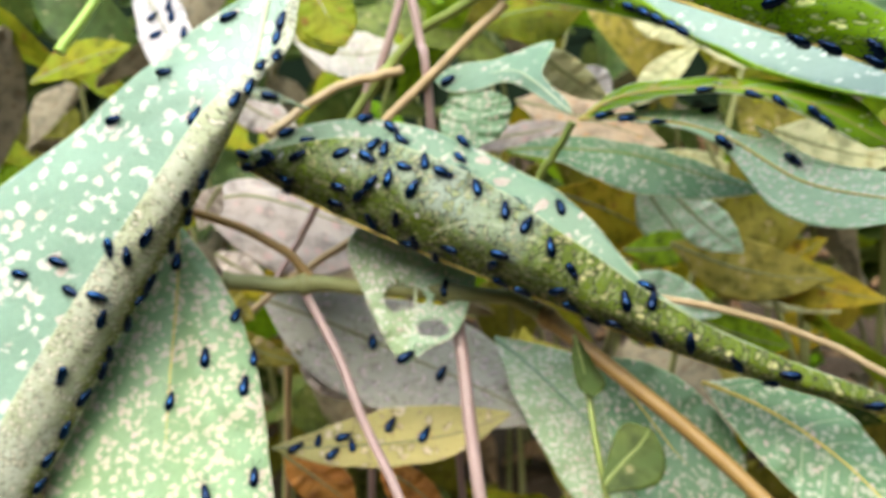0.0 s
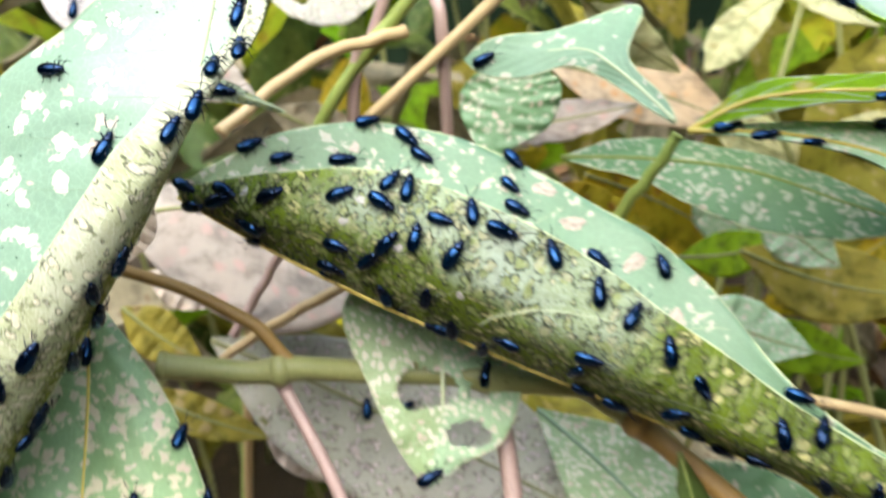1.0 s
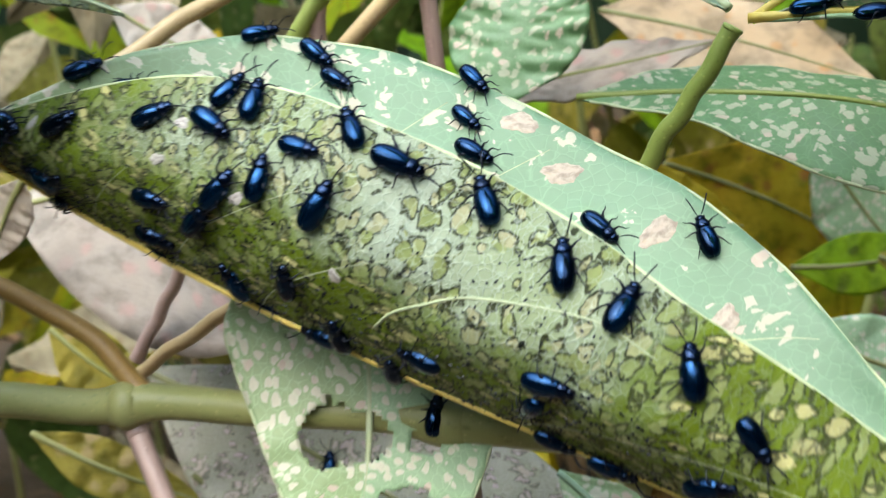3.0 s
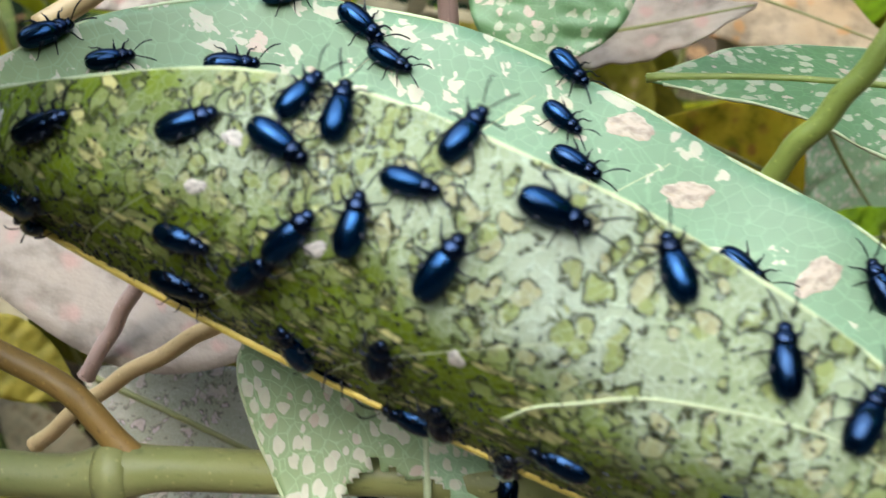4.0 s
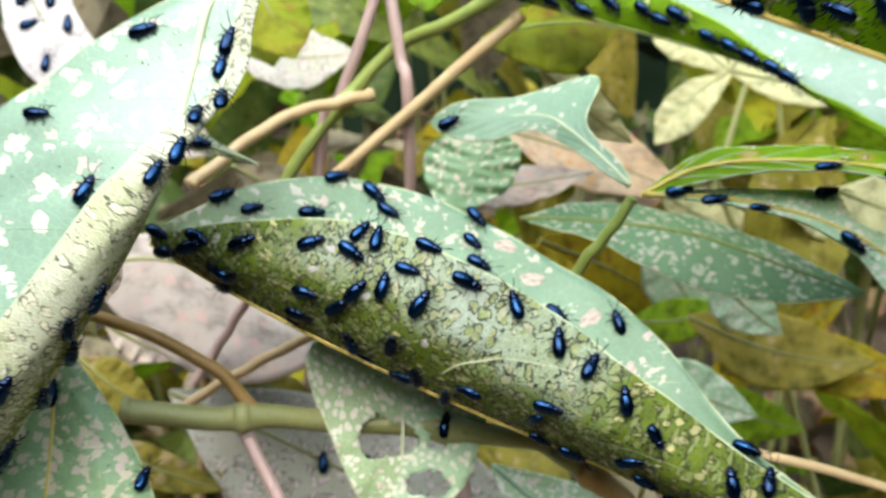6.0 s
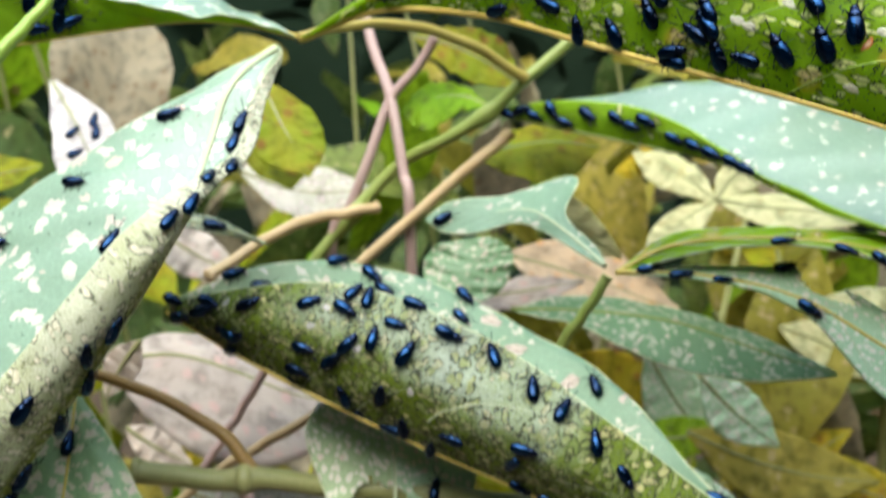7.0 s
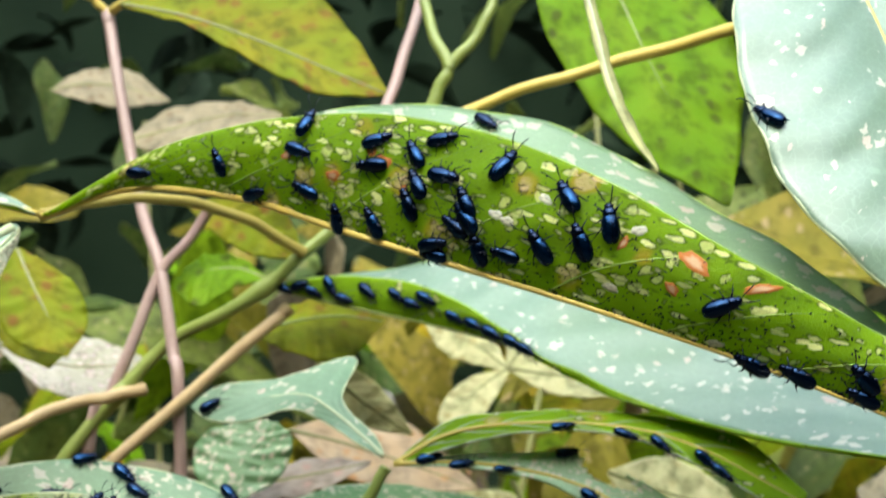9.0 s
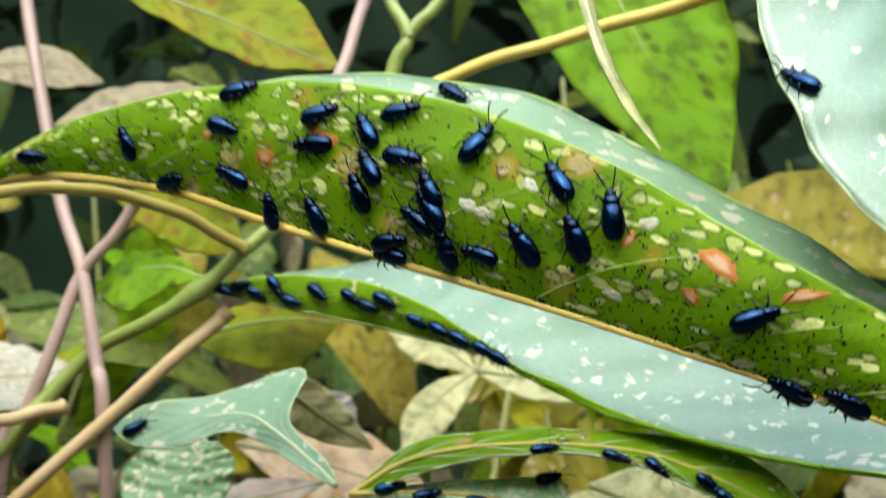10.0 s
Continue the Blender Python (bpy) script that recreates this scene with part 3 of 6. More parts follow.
# ---- leaf plans: midrib and both margins ----
LEAVES = {
    "main": dict(
        mid=[(-0.0757, 0.2574, 0.4086), (-0.0621, 0.2534, 0.4018), (-0.0480, 0.2492, 0.3957), (-0.0318, 0.2453, 0.3891), (-0.0147, 0.2416, 0.3828), (0.0023, 0.2384, 0.3767), (0.0302, 0.2329, 0.3663), (0.0573, 0.2282, 0.3579), (0.0953, 0.2230, 0.3480)],
        a=[(-0.0750, 0.2561, 0.4108), (-0.0572, 0.2533, 0.4144), (-0.0390, 0.2501, 0.4158), (-0.0211, 0.2461, 0.4115), (-0.0034, 0.2414, 0.4031), (0.0119, 0.2368, 0.3933), (0.0322, 0.2320, 0.3796), (0.0581, 0.2283, 0.3658), (0.0950, 0.2236, 0.3521)],
        b=[(-0.0757, 0.2583, 0.4107), (-0.0590, 0.2705, 0.4164), (-0.0383, 0.2750, 0.4169), (-0.0182, 0.2726, 0.4111), (0.0013, 0.2646, 0.4027), (0.0171, 0.2544, 0.3939), (0.0337, 0.2387, 0.3774), (0.0595, 0.2334, 0.3624), (0.0966, 0.2271, 0.3500)],
        bulge=-0.0075, bulge_b=-0.002, seed=1),
    "left": dict(
        mid=[(-0.0523, 0.2590, 0.4611), (-0.0559, 0.2504, 0.4537), (-0.0594, 0.2415, 0.4403), (-0.0648, 0.2307, 0.4276), (-0.0728, 0.2229, 0.4119), (-0.0975, 0.2154, 0.3736), (-0.1150, 0.2057, 0.3432), (-0.1336, 0.1919, 0.3184)],
        a=[(-0.0529, 0.2593, 0.4617), (-0.0691, 0.2507, 0.4517), (-0.0799, 0.2479, 0.4451), (-0.0949, 0.2432, 0.4341), (-0.1133, 0.2419, 0.4207), (-0.1544, 0.2349, 0.3915), (-0.1683, 0.2224, 0.3620), (-0.1488, 0.1988, 0.3192)],
        b=[(-0.0521, 0.2584, 0.4609), (-0.0559, 0.2491, 0.4532), (-0.0601, 0.2391, 0.4397), (-0.0683, 0.2275, 0.4328), (-0.0784, 0.2189, 0.4203), (-0.1082, 0.2110, 0.3813), (-0.1264, 0.2020, 0.3523), (-0.1352, 0.1905, 0.3201)],
        bulge=0.002, bulge_b=-0.005, seed=2),
    "upper": dict(
        mid=[(-0.0485, 0.2599, 0.4632), (-0.0322, 0.2521, 0.4679), (-0.0122, 0.2380, 0.4654), (0.0045, 0.2247, 0.4595), (0.0185, 0.2139, 0.4547), (0.0328, 0.2054, 0.4500), (0.0465, 0.1990, 0.4452), (0.0602, 0.1947, 0.4402), (0.0747, 0.1901, 0.4343), (0.0907, 0.1872, 0.4277)],
        a=[(-0.0483, 0.2589, 0.4634), (-0.0281, 0.2492, 0.4737), (-0.0087, 0.2345, 0.4775), (0.0094, 0.2234, 0.4771), (0.0245, 0.2119, 0.4729), (0.0382, 0.2023, 0.4657), (0.0512, 0.1954, 0.4570), (0.0642, 0.1933, 0.4496), (0.0770, 0.1910, 0.4417), (0.0903, 0.1867, 0.4289)],
        b=[(-0.0488, 0.2611, 0.4635), (-0.0291, 0.2600, 0.4736), (-0.0082, 0.2538, 0.4795), (0.0125, 0.2465, 0.4829), (0.0309, 0.2379, 0.4805), (0.0484, 0.2304, 0.4731), (0.0637, 0.2189, 0.4613), (0.0745, 0.2099, 0.4529), (0.0822, 0.1987, 0.4418), (0.0929, 0.1898, 0.4285)],
        bulge=-0.003, bulge_b=0.0008, seed=3),
    "second": dict(
        mid=[(-0.0083, 0.3182, 0.4494), (0.0096, 0.3057, 0.4456), (0.0276, 0.2943, 0.4419), (0.0430, 0.2828, 0.4379), (0.0549, 0.2726, 0.4316), (0.0733, 0.2609, 0.4247), (0.0930, 0.2527, 0.4207), (0.1184, 0.2459, 0.4175)],
        a=[(-0.0083, 0.3176, 0.4508), (0.0081, 0.3065, 0.4527), (0.0261, 0.2946, 0.4503), (0.0414, 0.2822, 0.4415), (0.0535, 0.2722, 0.4334), (0.0723, 0.2614, 0.4257), (0.0919, 0.2530, 0.4214), (0.1185, 0.2461, 0.4178)],
        b=[(-0.0079, 0.3198, 0.4508), (0.0148, 0.3190, 0.4540), (0.0394, 0.3141, 0.4578), (0.0588, 0.3067, 0.4582), (0.0782, 0.2936, 0.4505), (0.0954, 0.2777, 0.4386), (0.1110, 0.2639, 0.4290), (0.1193, 0.2472, 0.4178)],
        bulge=-0.001, bulge_b=-0.0005, seed=4),
    "lobe": dict(
        mid=[(0.0143, 0.2728, 0.4168), (0.0107, 0.2763, 0.4200), (0.0040, 0.2828, 0.4251), (-0.0016, 0.2882, 0.4275), (-0.0115, 0.2910, 0.4264), (-0.0198, 0.2927, 0.4252), (-0.0252, 0.2935, 0.4246)],
        a=[(0.0146, 0.2729, 0.4171), (0.0125, 0.2766, 0.4206), (0.0066, 0.2836, 0.4269), (0.0096, 0.2935, 0.4349), (-0.0066, 0.2937, 0.4303), (-0.0190, 0.2942, 0.4288), (-0.0252, 0.2936, 0.4249)],
        b=[(0.0140, 0.2727, 0.4165), (0.0082, 0.2762, 0.4197), (0.0016, 0.2831, 0.4231), (-0.0048, 0.2870, 0.4246), (-0.0130, 0.2881, 0.4220), (-0.0206, 0.2912, 0.4218), (-0.0252, 0.2934, 0.4243)],
        seed=5, wave=0.00012),
    "sprig_upper": dict(
        mid=[(0.0166, 0.2712, 0.4155), (0.0277, 0.2694, 0.4216), (0.0441, 0.2660, 0.4239), (0.0627, 0.2624, 0.4230), (0.0758, 0.2575, 0.4192), (0.0920, 0.2506, 0.4105)],
        a=[(0.0166, 0.2713, 0.4159), (0.0281, 0.2725, 0.4237), (0.0454, 0.2711, 0.4256), (0.0645, 0.2676, 0.4250), (0.0837, 0.2618, 0.4216), (0.0935, 0.2512, 0.4119)],
        b=[(0.0167, 0.2700, 0.4153), (0.0295, 0.2666, 0.4201), (0.0446, 0.2635, 0.4229), (0.0595, 0.2599, 0.4221), (0.0713, 0.2549, 0.4181), (0.0873, 0.2502, 0.4096)],
        seed=6, wave=0.00015),
    "sprig_lower": dict(
        mid=[(0.0162, 0.2702, 0.4158), (0.0345, 0.2659, 0.4158), (0.0528, 0.2599, 0.4120), (0.0709, 0.2491, 0.4019), (0.0897, 0.2433, 0.3985), (0.1055, 0.2386, 0.3977)],
        a=[(0.0162, 0.2703, 0.4161), (0.0348, 0.2687, 0.4175), (0.0564, 0.2653, 0.4170), (0.0750, 0.2553, 0.4064), (0.0909, 0.2488, 0.4038), (0.1055, 0.2392, 0.3990)],
        b=[(0.0162, 0.2701, 0.4155), (0.0343, 0.2635, 0.4153), (0.0510, 0.2571, 0.4106), (0.0631, 0.2436, 0.3967), (0.0784, 0.2386, 0.3925), (0.1054, 0.2381, 0.3965)],
        seed=7, wave=0.00015, bites=((0.42, -0.9, 0.05, 0.5),)),
    "back_long": dict(
        mid=[(-0.0048, 0.2962, 0.4028), (0.0136, 0.2931, 0.4031), (0.0333, 0.2901, 0.4013), (0.0524, 0.2856, 0.3957), (0.0679, 0.2817, 0.3917)],
        a=[(-0.0049, 0.2963, 0.4031), (0.0105, 0.3006, 0.4055), (0.0324, 0.2987, 0.4035), (0.0519, 0.2932, 0.3982), (0.0679, 0.2819, 0.3922)],
        b=[(-0.0048, 0.2961, 0.4025), (0.0110, 0.2866, 0.4007), (0.0294, 0.2803, 0.3934), (0.0483, 0.2781, 0.3908), (0.0678, 0.2815, 0.3913)],
        seed=8, wave=0.0002),
    "hanging": dict(
        mid=[(-0.0324, 0.2665, 0.3852), (-0.0301, 0.2615, 0.3785), (-0.0293, 0.2562, 0.3713), (-0.0297, 0.2519, 0.3638), (-0.0313, 0.2483, 0.3578), (-0.0317, 0.2466, 0.3538)],
        a=[(-0.0465, 0.2654, 0.3878), (-0.0483, 0.2607, 0.3818), (-0.0429, 0.2539, 0.3710), (-0.0393, 0.2500, 0.3643), (-0.0356, 0.2483, 0.3577), (-0.0320, 0.2467, 0.3539)],
        b=[(-0.0213, 0.2659, 0.3839), (-0.0133, 0.2619, 0.3770), (-0.0143, 0.2573, 0.3687), (-0.0182, 0.2518, 0.3608), (-0.0257, 0.2493, 0.3575), (-0.0314, 0.2466, 0.3538)],
        seed=9, wave=0.0002, holes=((0.42, -0.3, 0.085, 0.42), (0.6, 0.5, 0.065, 0.36), (0.42, 0.45, 0.035, 0.12), (0.36, 0.72, 0.03, 0.12))),
    "low_left": dict(
        mid=[(-0.0910, 0.2475, 0.3930), (-0.0894, 0.2374, 0.3795), (-0.0891, 0.2258, 0.3624), (-0.0886, 0.2135, 0.3437), (-0.0877, 0.2008, 0.3266), (-0.0859, 0.1905, 0.3124)],
        a=[(-0.0917, 0.2474, 0.3927), (-0.1053, 0.2392, 0.3786), (-0.1142, 0.2274, 0.3611), (-0.1182, 0.2150, 0.3420), (-0.1157, 0.2022, 0.3246), (-0.0872, 0.1904, 0.3123)],
        b=[(-0.0899, 0.2476, 0.3933), (-0.0766, 0.2396, 0.3771), (-0.0682, 0.2296, 0.3612), (-0.0634, 0.2179, 0.3437), (-0.0621, 0.2046, 0.3252), (-0.0839, 0.1905, 0.3125)],
        bulge=0.003, seed=10),
    "right_big": dict(
        mid=[(0.0810, 0.2337, 0.5193), (0.0877, 0.2238, 0.5009), (0.0886, 0.2117, 0.4801), (0.0877, 0.2001, 0.4606), (0.0865, 0.1909, 0.4439)],
        a=[(0.0793, 0.2334, 0.5185), (0.0649, 0.2215, 0.4982), (0.0616, 0.2097, 0.4780), (0.0657, 0.1989, 0.4602), (0.0847, 0.1906, 0.4432)],
        b=[(0.0828, 0.2351, 0.5199), (0.1063, 0.2331, 0.5126), (0.1215, 0.2233, 0.4948), (0.1156, 0.2085, 0.4701), (0.0882, 0.1919, 0.4438)],
        bulge=0.002, seed=11),
    "left_back": dict(
        mid=[(-0.0497, 0.2611, 0.4635), (-0.0601, 0.2588, 0.4658), (-0.0716, 0.2545, 0.4657), (-0.0880, 0.2488, 0.4627), (-0.1036, 0.2431, 0.4595), (-0.1173, 0.2402, 0.4577)],
        a=[(-0.0499, 0.2601, 0.4636), (-0.0600, 0.2560, 0.4668), (-0.0711, 0.2507, 0.4672), (-0.0858, 0.2464, 0.4698), (-0.1032, 0.2421, 0.4699), (-0.1171, 0.2398, 0.4593)],
        b=[(-0.0497, 0.2624, 0.4639), (-0.0617, 0.2669, 0.4693), (-0.0744, 0.2668, 0.4742), (-0.0885, 0.2621, 0.4735), (-0.1065, 0.2566, 0.4709), (-0.1190, 0.2440, 0.4591)],
        seed=12),
    "lime_back": dict(
        mid=[(0.0720, 0.3248, 0.5470), (0.0761, 0.3137, 0.5260), (0.0805, 0.3015, 0.5049), (0.0863, 0.2913, 0.4859), (0.0917, 0.2819, 0.4690)],
        a=[(0.0704, 0.3248, 0.5469), (0.0549, 0.3113, 0.5228), (0.0611, 0.2975, 0.4979), (0.0741, 0.2876, 0.4799), (0.0910, 0.2819, 0.4690)],
        b=[(0.0735, 0.3249, 0.5471), (0.0984, 0.3167, 0.5280), (0.1053, 0.3050, 0.5080), (0.0997, 0.2931, 0.4852), (0.0922, 0.2821, 0.4694)],
        seed=13),
    "yellow_back": dict(
        mid=[(-0.0491, 0.3420, 0.5235), (-0.0318, 0.3347, 0.5192), (-0.0142, 0.3263, 0.5121), (0.0012, 0.3188, 0.5047), (0.0180, 0.3110, 0.4965)],
        a=[(-0.0492, 0.3424, 0.5245), (-0.0254, 0.3424, 0.5320), (-0.0016, 0.3353, 0.5282), (0.0112, 0.3244, 0.5128), (0.0183, 0.3112, 0.4971)],
        b=[(-0.0491, 0.3417, 0.5229), (-0.0314, 0.3313, 0.5161), (-0.0139, 0.3212, 0.5053), (0.0012, 0.3132, 0.4967), (0.0177, 0.3108, 0.4962)],
        seed=14),
    "tendril": dict(
        mid=[(0.0493, 0.2535, 0.5096), (0.0499, 0.2465, 0.4982), (0.0499, 0.2382, 0.4863), (0.0515, 0.2310, 0.4770), (0.0535, 0.2248, 0.4701)],
        a=[(0.0488, 0.2535, 0.5095), (0.0489, 0.2464, 0.4979), (0.0491, 0.2381, 0.4861), (0.0508, 0.2309, 0.4767), (0.0534, 0.2248, 0.4700)],
        b=[(0.0503, 0.2548, 0.5100), (0.0519, 0.2491, 0.4992), (0.0518, 0.2408, 0.4873), (0.0531, 0.2336, 0.4779), (0.0541, 0.2260, 0.4704)],
        seed=15, wave=0.0001),
    "pink_back": dict(
        mid=[(-0.1451, 0.3691, 0.4594), (-0.1345, 0.3586, 0.4474), (-0.1260, 0.3489, 0.4374), (-0.1165, 0.3411, 0.4292), (-0.1013, 0.3346, 0.4242)],
        a=[(-0.1459, 0.3691, 0.4594), (-0.1408, 0.3572, 0.4442), (-0.1352, 0.3469, 0.4327), (-0.1240, 0.3385, 0.4232), (-0.1020, 0.3343, 0.4235)],
        b=[(-0.1434, 0.3691, 0.4594), (-0.1249, 0.3593, 0.4492), (-0.1182, 0.3503, 0.4406), (-0.1088, 0.3418, 0.4308), (-0.1010, 0.3349, 0.4248)],
        seed=16),
    "ochre_low": dict(
        mid=[(-0.0777, 0.2657, 0.3181), (-0.0592, 0.2641, 0.3195), (-0.0386, 0.2629, 0.3217), (-0.0201, 0.2622, 0.3253), (-0.0045, 0.2626, 0.3314)],
        a=[(-0.0777, 0.2658, 0.3184), (-0.0602, 0.2702, 0.3235), (-0.0395, 0.2714, 0.3291), (-0.0189, 0.2689, 0.3308), (-0.0042, 0.2628, 0.3318)],
        b=[(-0.0777, 0.2656, 0.3178), (-0.0582, 0.2585, 0.3166), (-0.0379, 0.2566, 0.3172), (-0.0198, 0.2572, 0.3211), (-0.0044, 0.2624, 0.3308)],
        seed=17),
    "bleached_mid": dict(
        mid=[(-0.0905, 0.3120, 0.3506), (-0.0635, 0.3010, 0.3451), (-0.0384, 0.2914, 0.3377), (-0.0145, 0.2819, 0.3308), (0.0080, 0.2730, 0.3225)],
        a=[(-0.0906, 0.3124, 0.3514), (-0.0590, 0.3088, 0.3532), (-0.0284, 0.3027, 0.3490), (-0.0043, 0.2909, 0.3367), (0.0084, 0.2731, 0.3229)],
        b=[(-0.0905, 0.3117, 0.3497), (-0.0733, 0.2922, 0.3346), (-0.0499, 0.2814, 0.3244), (-0.0210, 0.2736, 0.3214), (0.0077, 0.2729, 0.3222)],
        seed=18),
    "rust_low": dict(
        mid=[(-0.0876, 0.3092, 0.2928), (-0.0793, 0.3071, 0.2876), (-0.0711, 0.3049, 0.2825), (-0.0609, 0.3020, 0.2757)],
        a=[(-0.0876, 0.3094, 0.2931), (-0.0759, 0.3111, 0.2921), (-0.0636, 0.3082, 0.2853), (-0.0605, 0.3021, 0.2760)],
        b=[(-0.0876, 0.3091, 0.2924), (-0.0847, 0.3037, 0.2849), (-0.0764, 0.3008, 0.2780), (-0.0613, 0.3018, 0.2753)],
        seed=41),
    "rust_deep": dict(
        mid=[(-0.0549, 0.3161, 0.2834), (-0.0466, 0.3147, 0.2800), (-0.0384, 0.3124, 0.2747), (-0.0301, 0.3095, 0.2677)],
        a=[(-0.0549, 0.3163, 0.2838), (-0.0450, 0.3184, 0.2836), (-0.0346, 0.3158, 0.2775), (-0.0297, 0.3096, 0.2681)],
        b=[(-0.0549, 0.3160, 0.2830), (-0.0513, 0.3106, 0.2754), (-0.0440, 0.3083, 0.2702), (-0.0305, 0.3093, 0.2674)],
        seed=42),
    "mint_low": dict(
        mid=[(-0.0095, 0.2881, 0.3453), (0.0062, 0.2792, 0.3345), (0.0197, 0.2698, 0.3226), (0.0293, 0.2594, 0.3083), (0.0352, 0.2486, 0.2932)],
        a=[(-0.0095, 0.2882, 0.3457), (0.0166, 0.2856, 0.3394), (0.0334, 0.2754, 0.3258), (0.0395, 0.2636, 0.3081), (0.0356, 0.2487, 0.2935)],
        b=[(-0.0099, 0.2880, 0.3450), (-0.0039, 0.2741, 0.3328), (0.0046, 0.2641, 0.3196), (0.0161, 0.2556, 0.3046), (0.0349, 0.2485, 0.2929)],
        seed=43),
    "peach_back": dict(
        mid=[(-0.0045, 0.3790, 0.4060), (0.0128, 0.3772, 0.4017), (0.0294, 0.3730, 0.3968), (0.0514, 0.3675, 0.3892)],
        a=[(-0.0045, 0.3792, 0.4064), (0.0158, 0.3862, 0.4101), (0.0351, 0.3829, 0.4048), (0.0516, 0.3677, 0.3895)],
        b=[(-0.0045, 0.3789, 0.4056), (0.0099, 0.3688, 0.3947), (0.0264, 0.3657, 0.3898), (0.0512, 0.3674, 0.3888)],
        seed=44),
    "pale_left": dict(
        mid=[(-0.1068, 0.3055, 0.3863), (-0.0908, 0.3082, 0.3876), (-0.0758, 0.3068, 0.3844), (-0.0605, 0.3028, 0.3799), (-0.0456, 0.2995, 0.3773)],
        a=[(-0.1069, 0.3058, 0.3871), (-0.0941, 0.3144, 0.3919), (-0.0754, 0.3147, 0.3901), (-0.0577, 0.3085, 0.3832), (-0.0452, 0.2997, 0.3778)],
        b=[(-0.1068, 0.3051, 0.3854), (-0.0919, 0.2956, 0.3732), (-0.0727, 0.2890, 0.3653), (-0.0552, 0.2907, 0.3668), (-0.0459, 0.2993, 0.3768)],
        seed=19),
    "green_low": dict(
        mid=[(0.0208, 0.2626, 0.3492), (0.0308, 0.2550, 0.3391), (0.0397, 0.2486, 0.3289), (0.0484, 0.2422, 0.3191), (0.0568, 0.2348, 0.3068)],
        a=[(0.0208, 0.2626, 0.3492), (0.0229, 0.2508, 0.3342), (0.0273, 0.2431, 0.3213), (0.0361, 0.2363, 0.3102), (0.0560, 0.2347, 0.3065)],
        b=[(0.0212, 0.2627, 0.3495), (0.0375, 0.2624, 0.3463), (0.0512, 0.2564, 0.3373), (0.0596, 0.2479, 0.3248), (0.0571, 0.2349, 0.3071)],
        seed=20),
    "green_right": dict(
        mid=[(0.0483, 0.2516, 0.3463), (0.0625, 0.2463, 0.3417), (0.0761, 0.2401, 0.3346), (0.0880, 0.2340, 0.3253), (0.0981, 0.2269, 0.3138)],
        a=[(0.0483, 0.2517, 0.3466), (0.0667, 0.2535, 0.3458), (0.0835, 0.2481, 0.3406), (0.0948, 0.2383, 0.3279), (0.0984, 0.2270, 0.3140)],
        b=[(0.0483, 0.2514, 0.3460), (0.0559, 0.2410, 0.3367), (0.0668, 0.2343, 0.3260), (0.0787, 0.2283, 0.3170), (0.0978, 0.2268, 0.3135)],
        seed=21),
    "torn_bit": dict(
        mid=[(0.0139, 0.2455, 0.3627), (0.0153, 0.2423, 0.3577), (0.0167, 0.2391, 0.3528), (0.0178, 0.2364, 0.3490)],
        a=[(0.0136, 0.2454, 0.3624), (0.0131, 0.2411, 0.3574), (0.0144, 0.2376, 0.3518), (0.0176, 0.2364, 0.3489)],
        b=[(0.0141, 0.2455, 0.3627), (0.0186, 0.2427, 0.3560), (0.0217, 0.2395, 0.3511), (0.0184, 0.2363, 0.3487)],
        seed=22, wave=0.0002),
    "torn_low": dict(
        mid=[(0.0203, 0.2233, 0.3308), (0.0253, 0.2264, 0.3356), (0.0296, 0.2289, 0.3391), (0.0325, 0.2315, 0.3426)],
        a=[(0.0196, 0.2234, 0.3311), (0.0225, 0.2289, 0.3389), (0.0261, 0.2320, 0.3437), (0.0322, 0.2316, 0.3428)],
        b=[(0.0212, 0.2216, 0.3295), (0.0335, 0.2234, 0.3312), (0.0359, 0.2279, 0.3366), (0.0331, 0.2314, 0.3423)],
        seed=23, wave=0.0002),
    "stipule": dict(
        mid=[(-0.0759, 0.2702, 0.4261), (-0.0693, 0.2687, 0.4250), (-0.0627, 0.2669, 0.4234), (-0.0570, 0.2661, 0.4214)],
        a=[(-0.0760, 0.2708, 0.4275), (-0.0693, 0.2705, 0.4266), (-0.0626, 0.2682, 0.4238), (-0.0570, 0.2661, 0.4215)],
        b=[(-0.0756, 0.2686, 0.4247), (-0.0693, 0.2670, 0.4237), (-0.0630, 0.2666, 0.4225), (-0.0570, 0.2660, 0.4212)],
        seed=24, wave=0.0001),
    "ochre_left": dict(
        mid=[(-0.1827, 0.3532, 0.4218), (-0.1702, 0.3552, 0.4267), (-0.1569, 0.3548, 0.4307), (-0.1426, 0.3539, 0.4337)],
        a=[(-0.1827, 0.3535, 0.4226), (-0.1728, 0.3627, 0.4342), (-0.1570, 0.3614, 0.4362), (-0.1424, 0.3541, 0.4343)],
        b=[(-0.1826, 0.3528, 0.4211), (-0.1669, 0.3494, 0.4232), (-0.1531, 0.3496, 0.4262), (-0.1427, 0.3535, 0.4329)],
        seed=25),
    "gold_top": dict(
        mid=[(-0.0818, 0.3678, 0.4564), (-0.0758, 0.3615, 0.4467), (-0.0720, 0.3553, 0.4372), (-0.0672, 0.3492, 0.4279)],
        a=[(-0.0829, 0.3678, 0.4564), (-0.0850, 0.3616, 0.4467), (-0.0799, 0.3537, 0.4335), (-0.0676, 0.3492, 0.4279)],
        b=[(-0.0798, 0.3678, 0.4563), (-0.0648, 0.3626, 0.4466), (-0.0624, 0.3556, 0.4352), (-0.0668, 0.3492, 0.4279)],
        seed=26),
    "gold_left": dict(
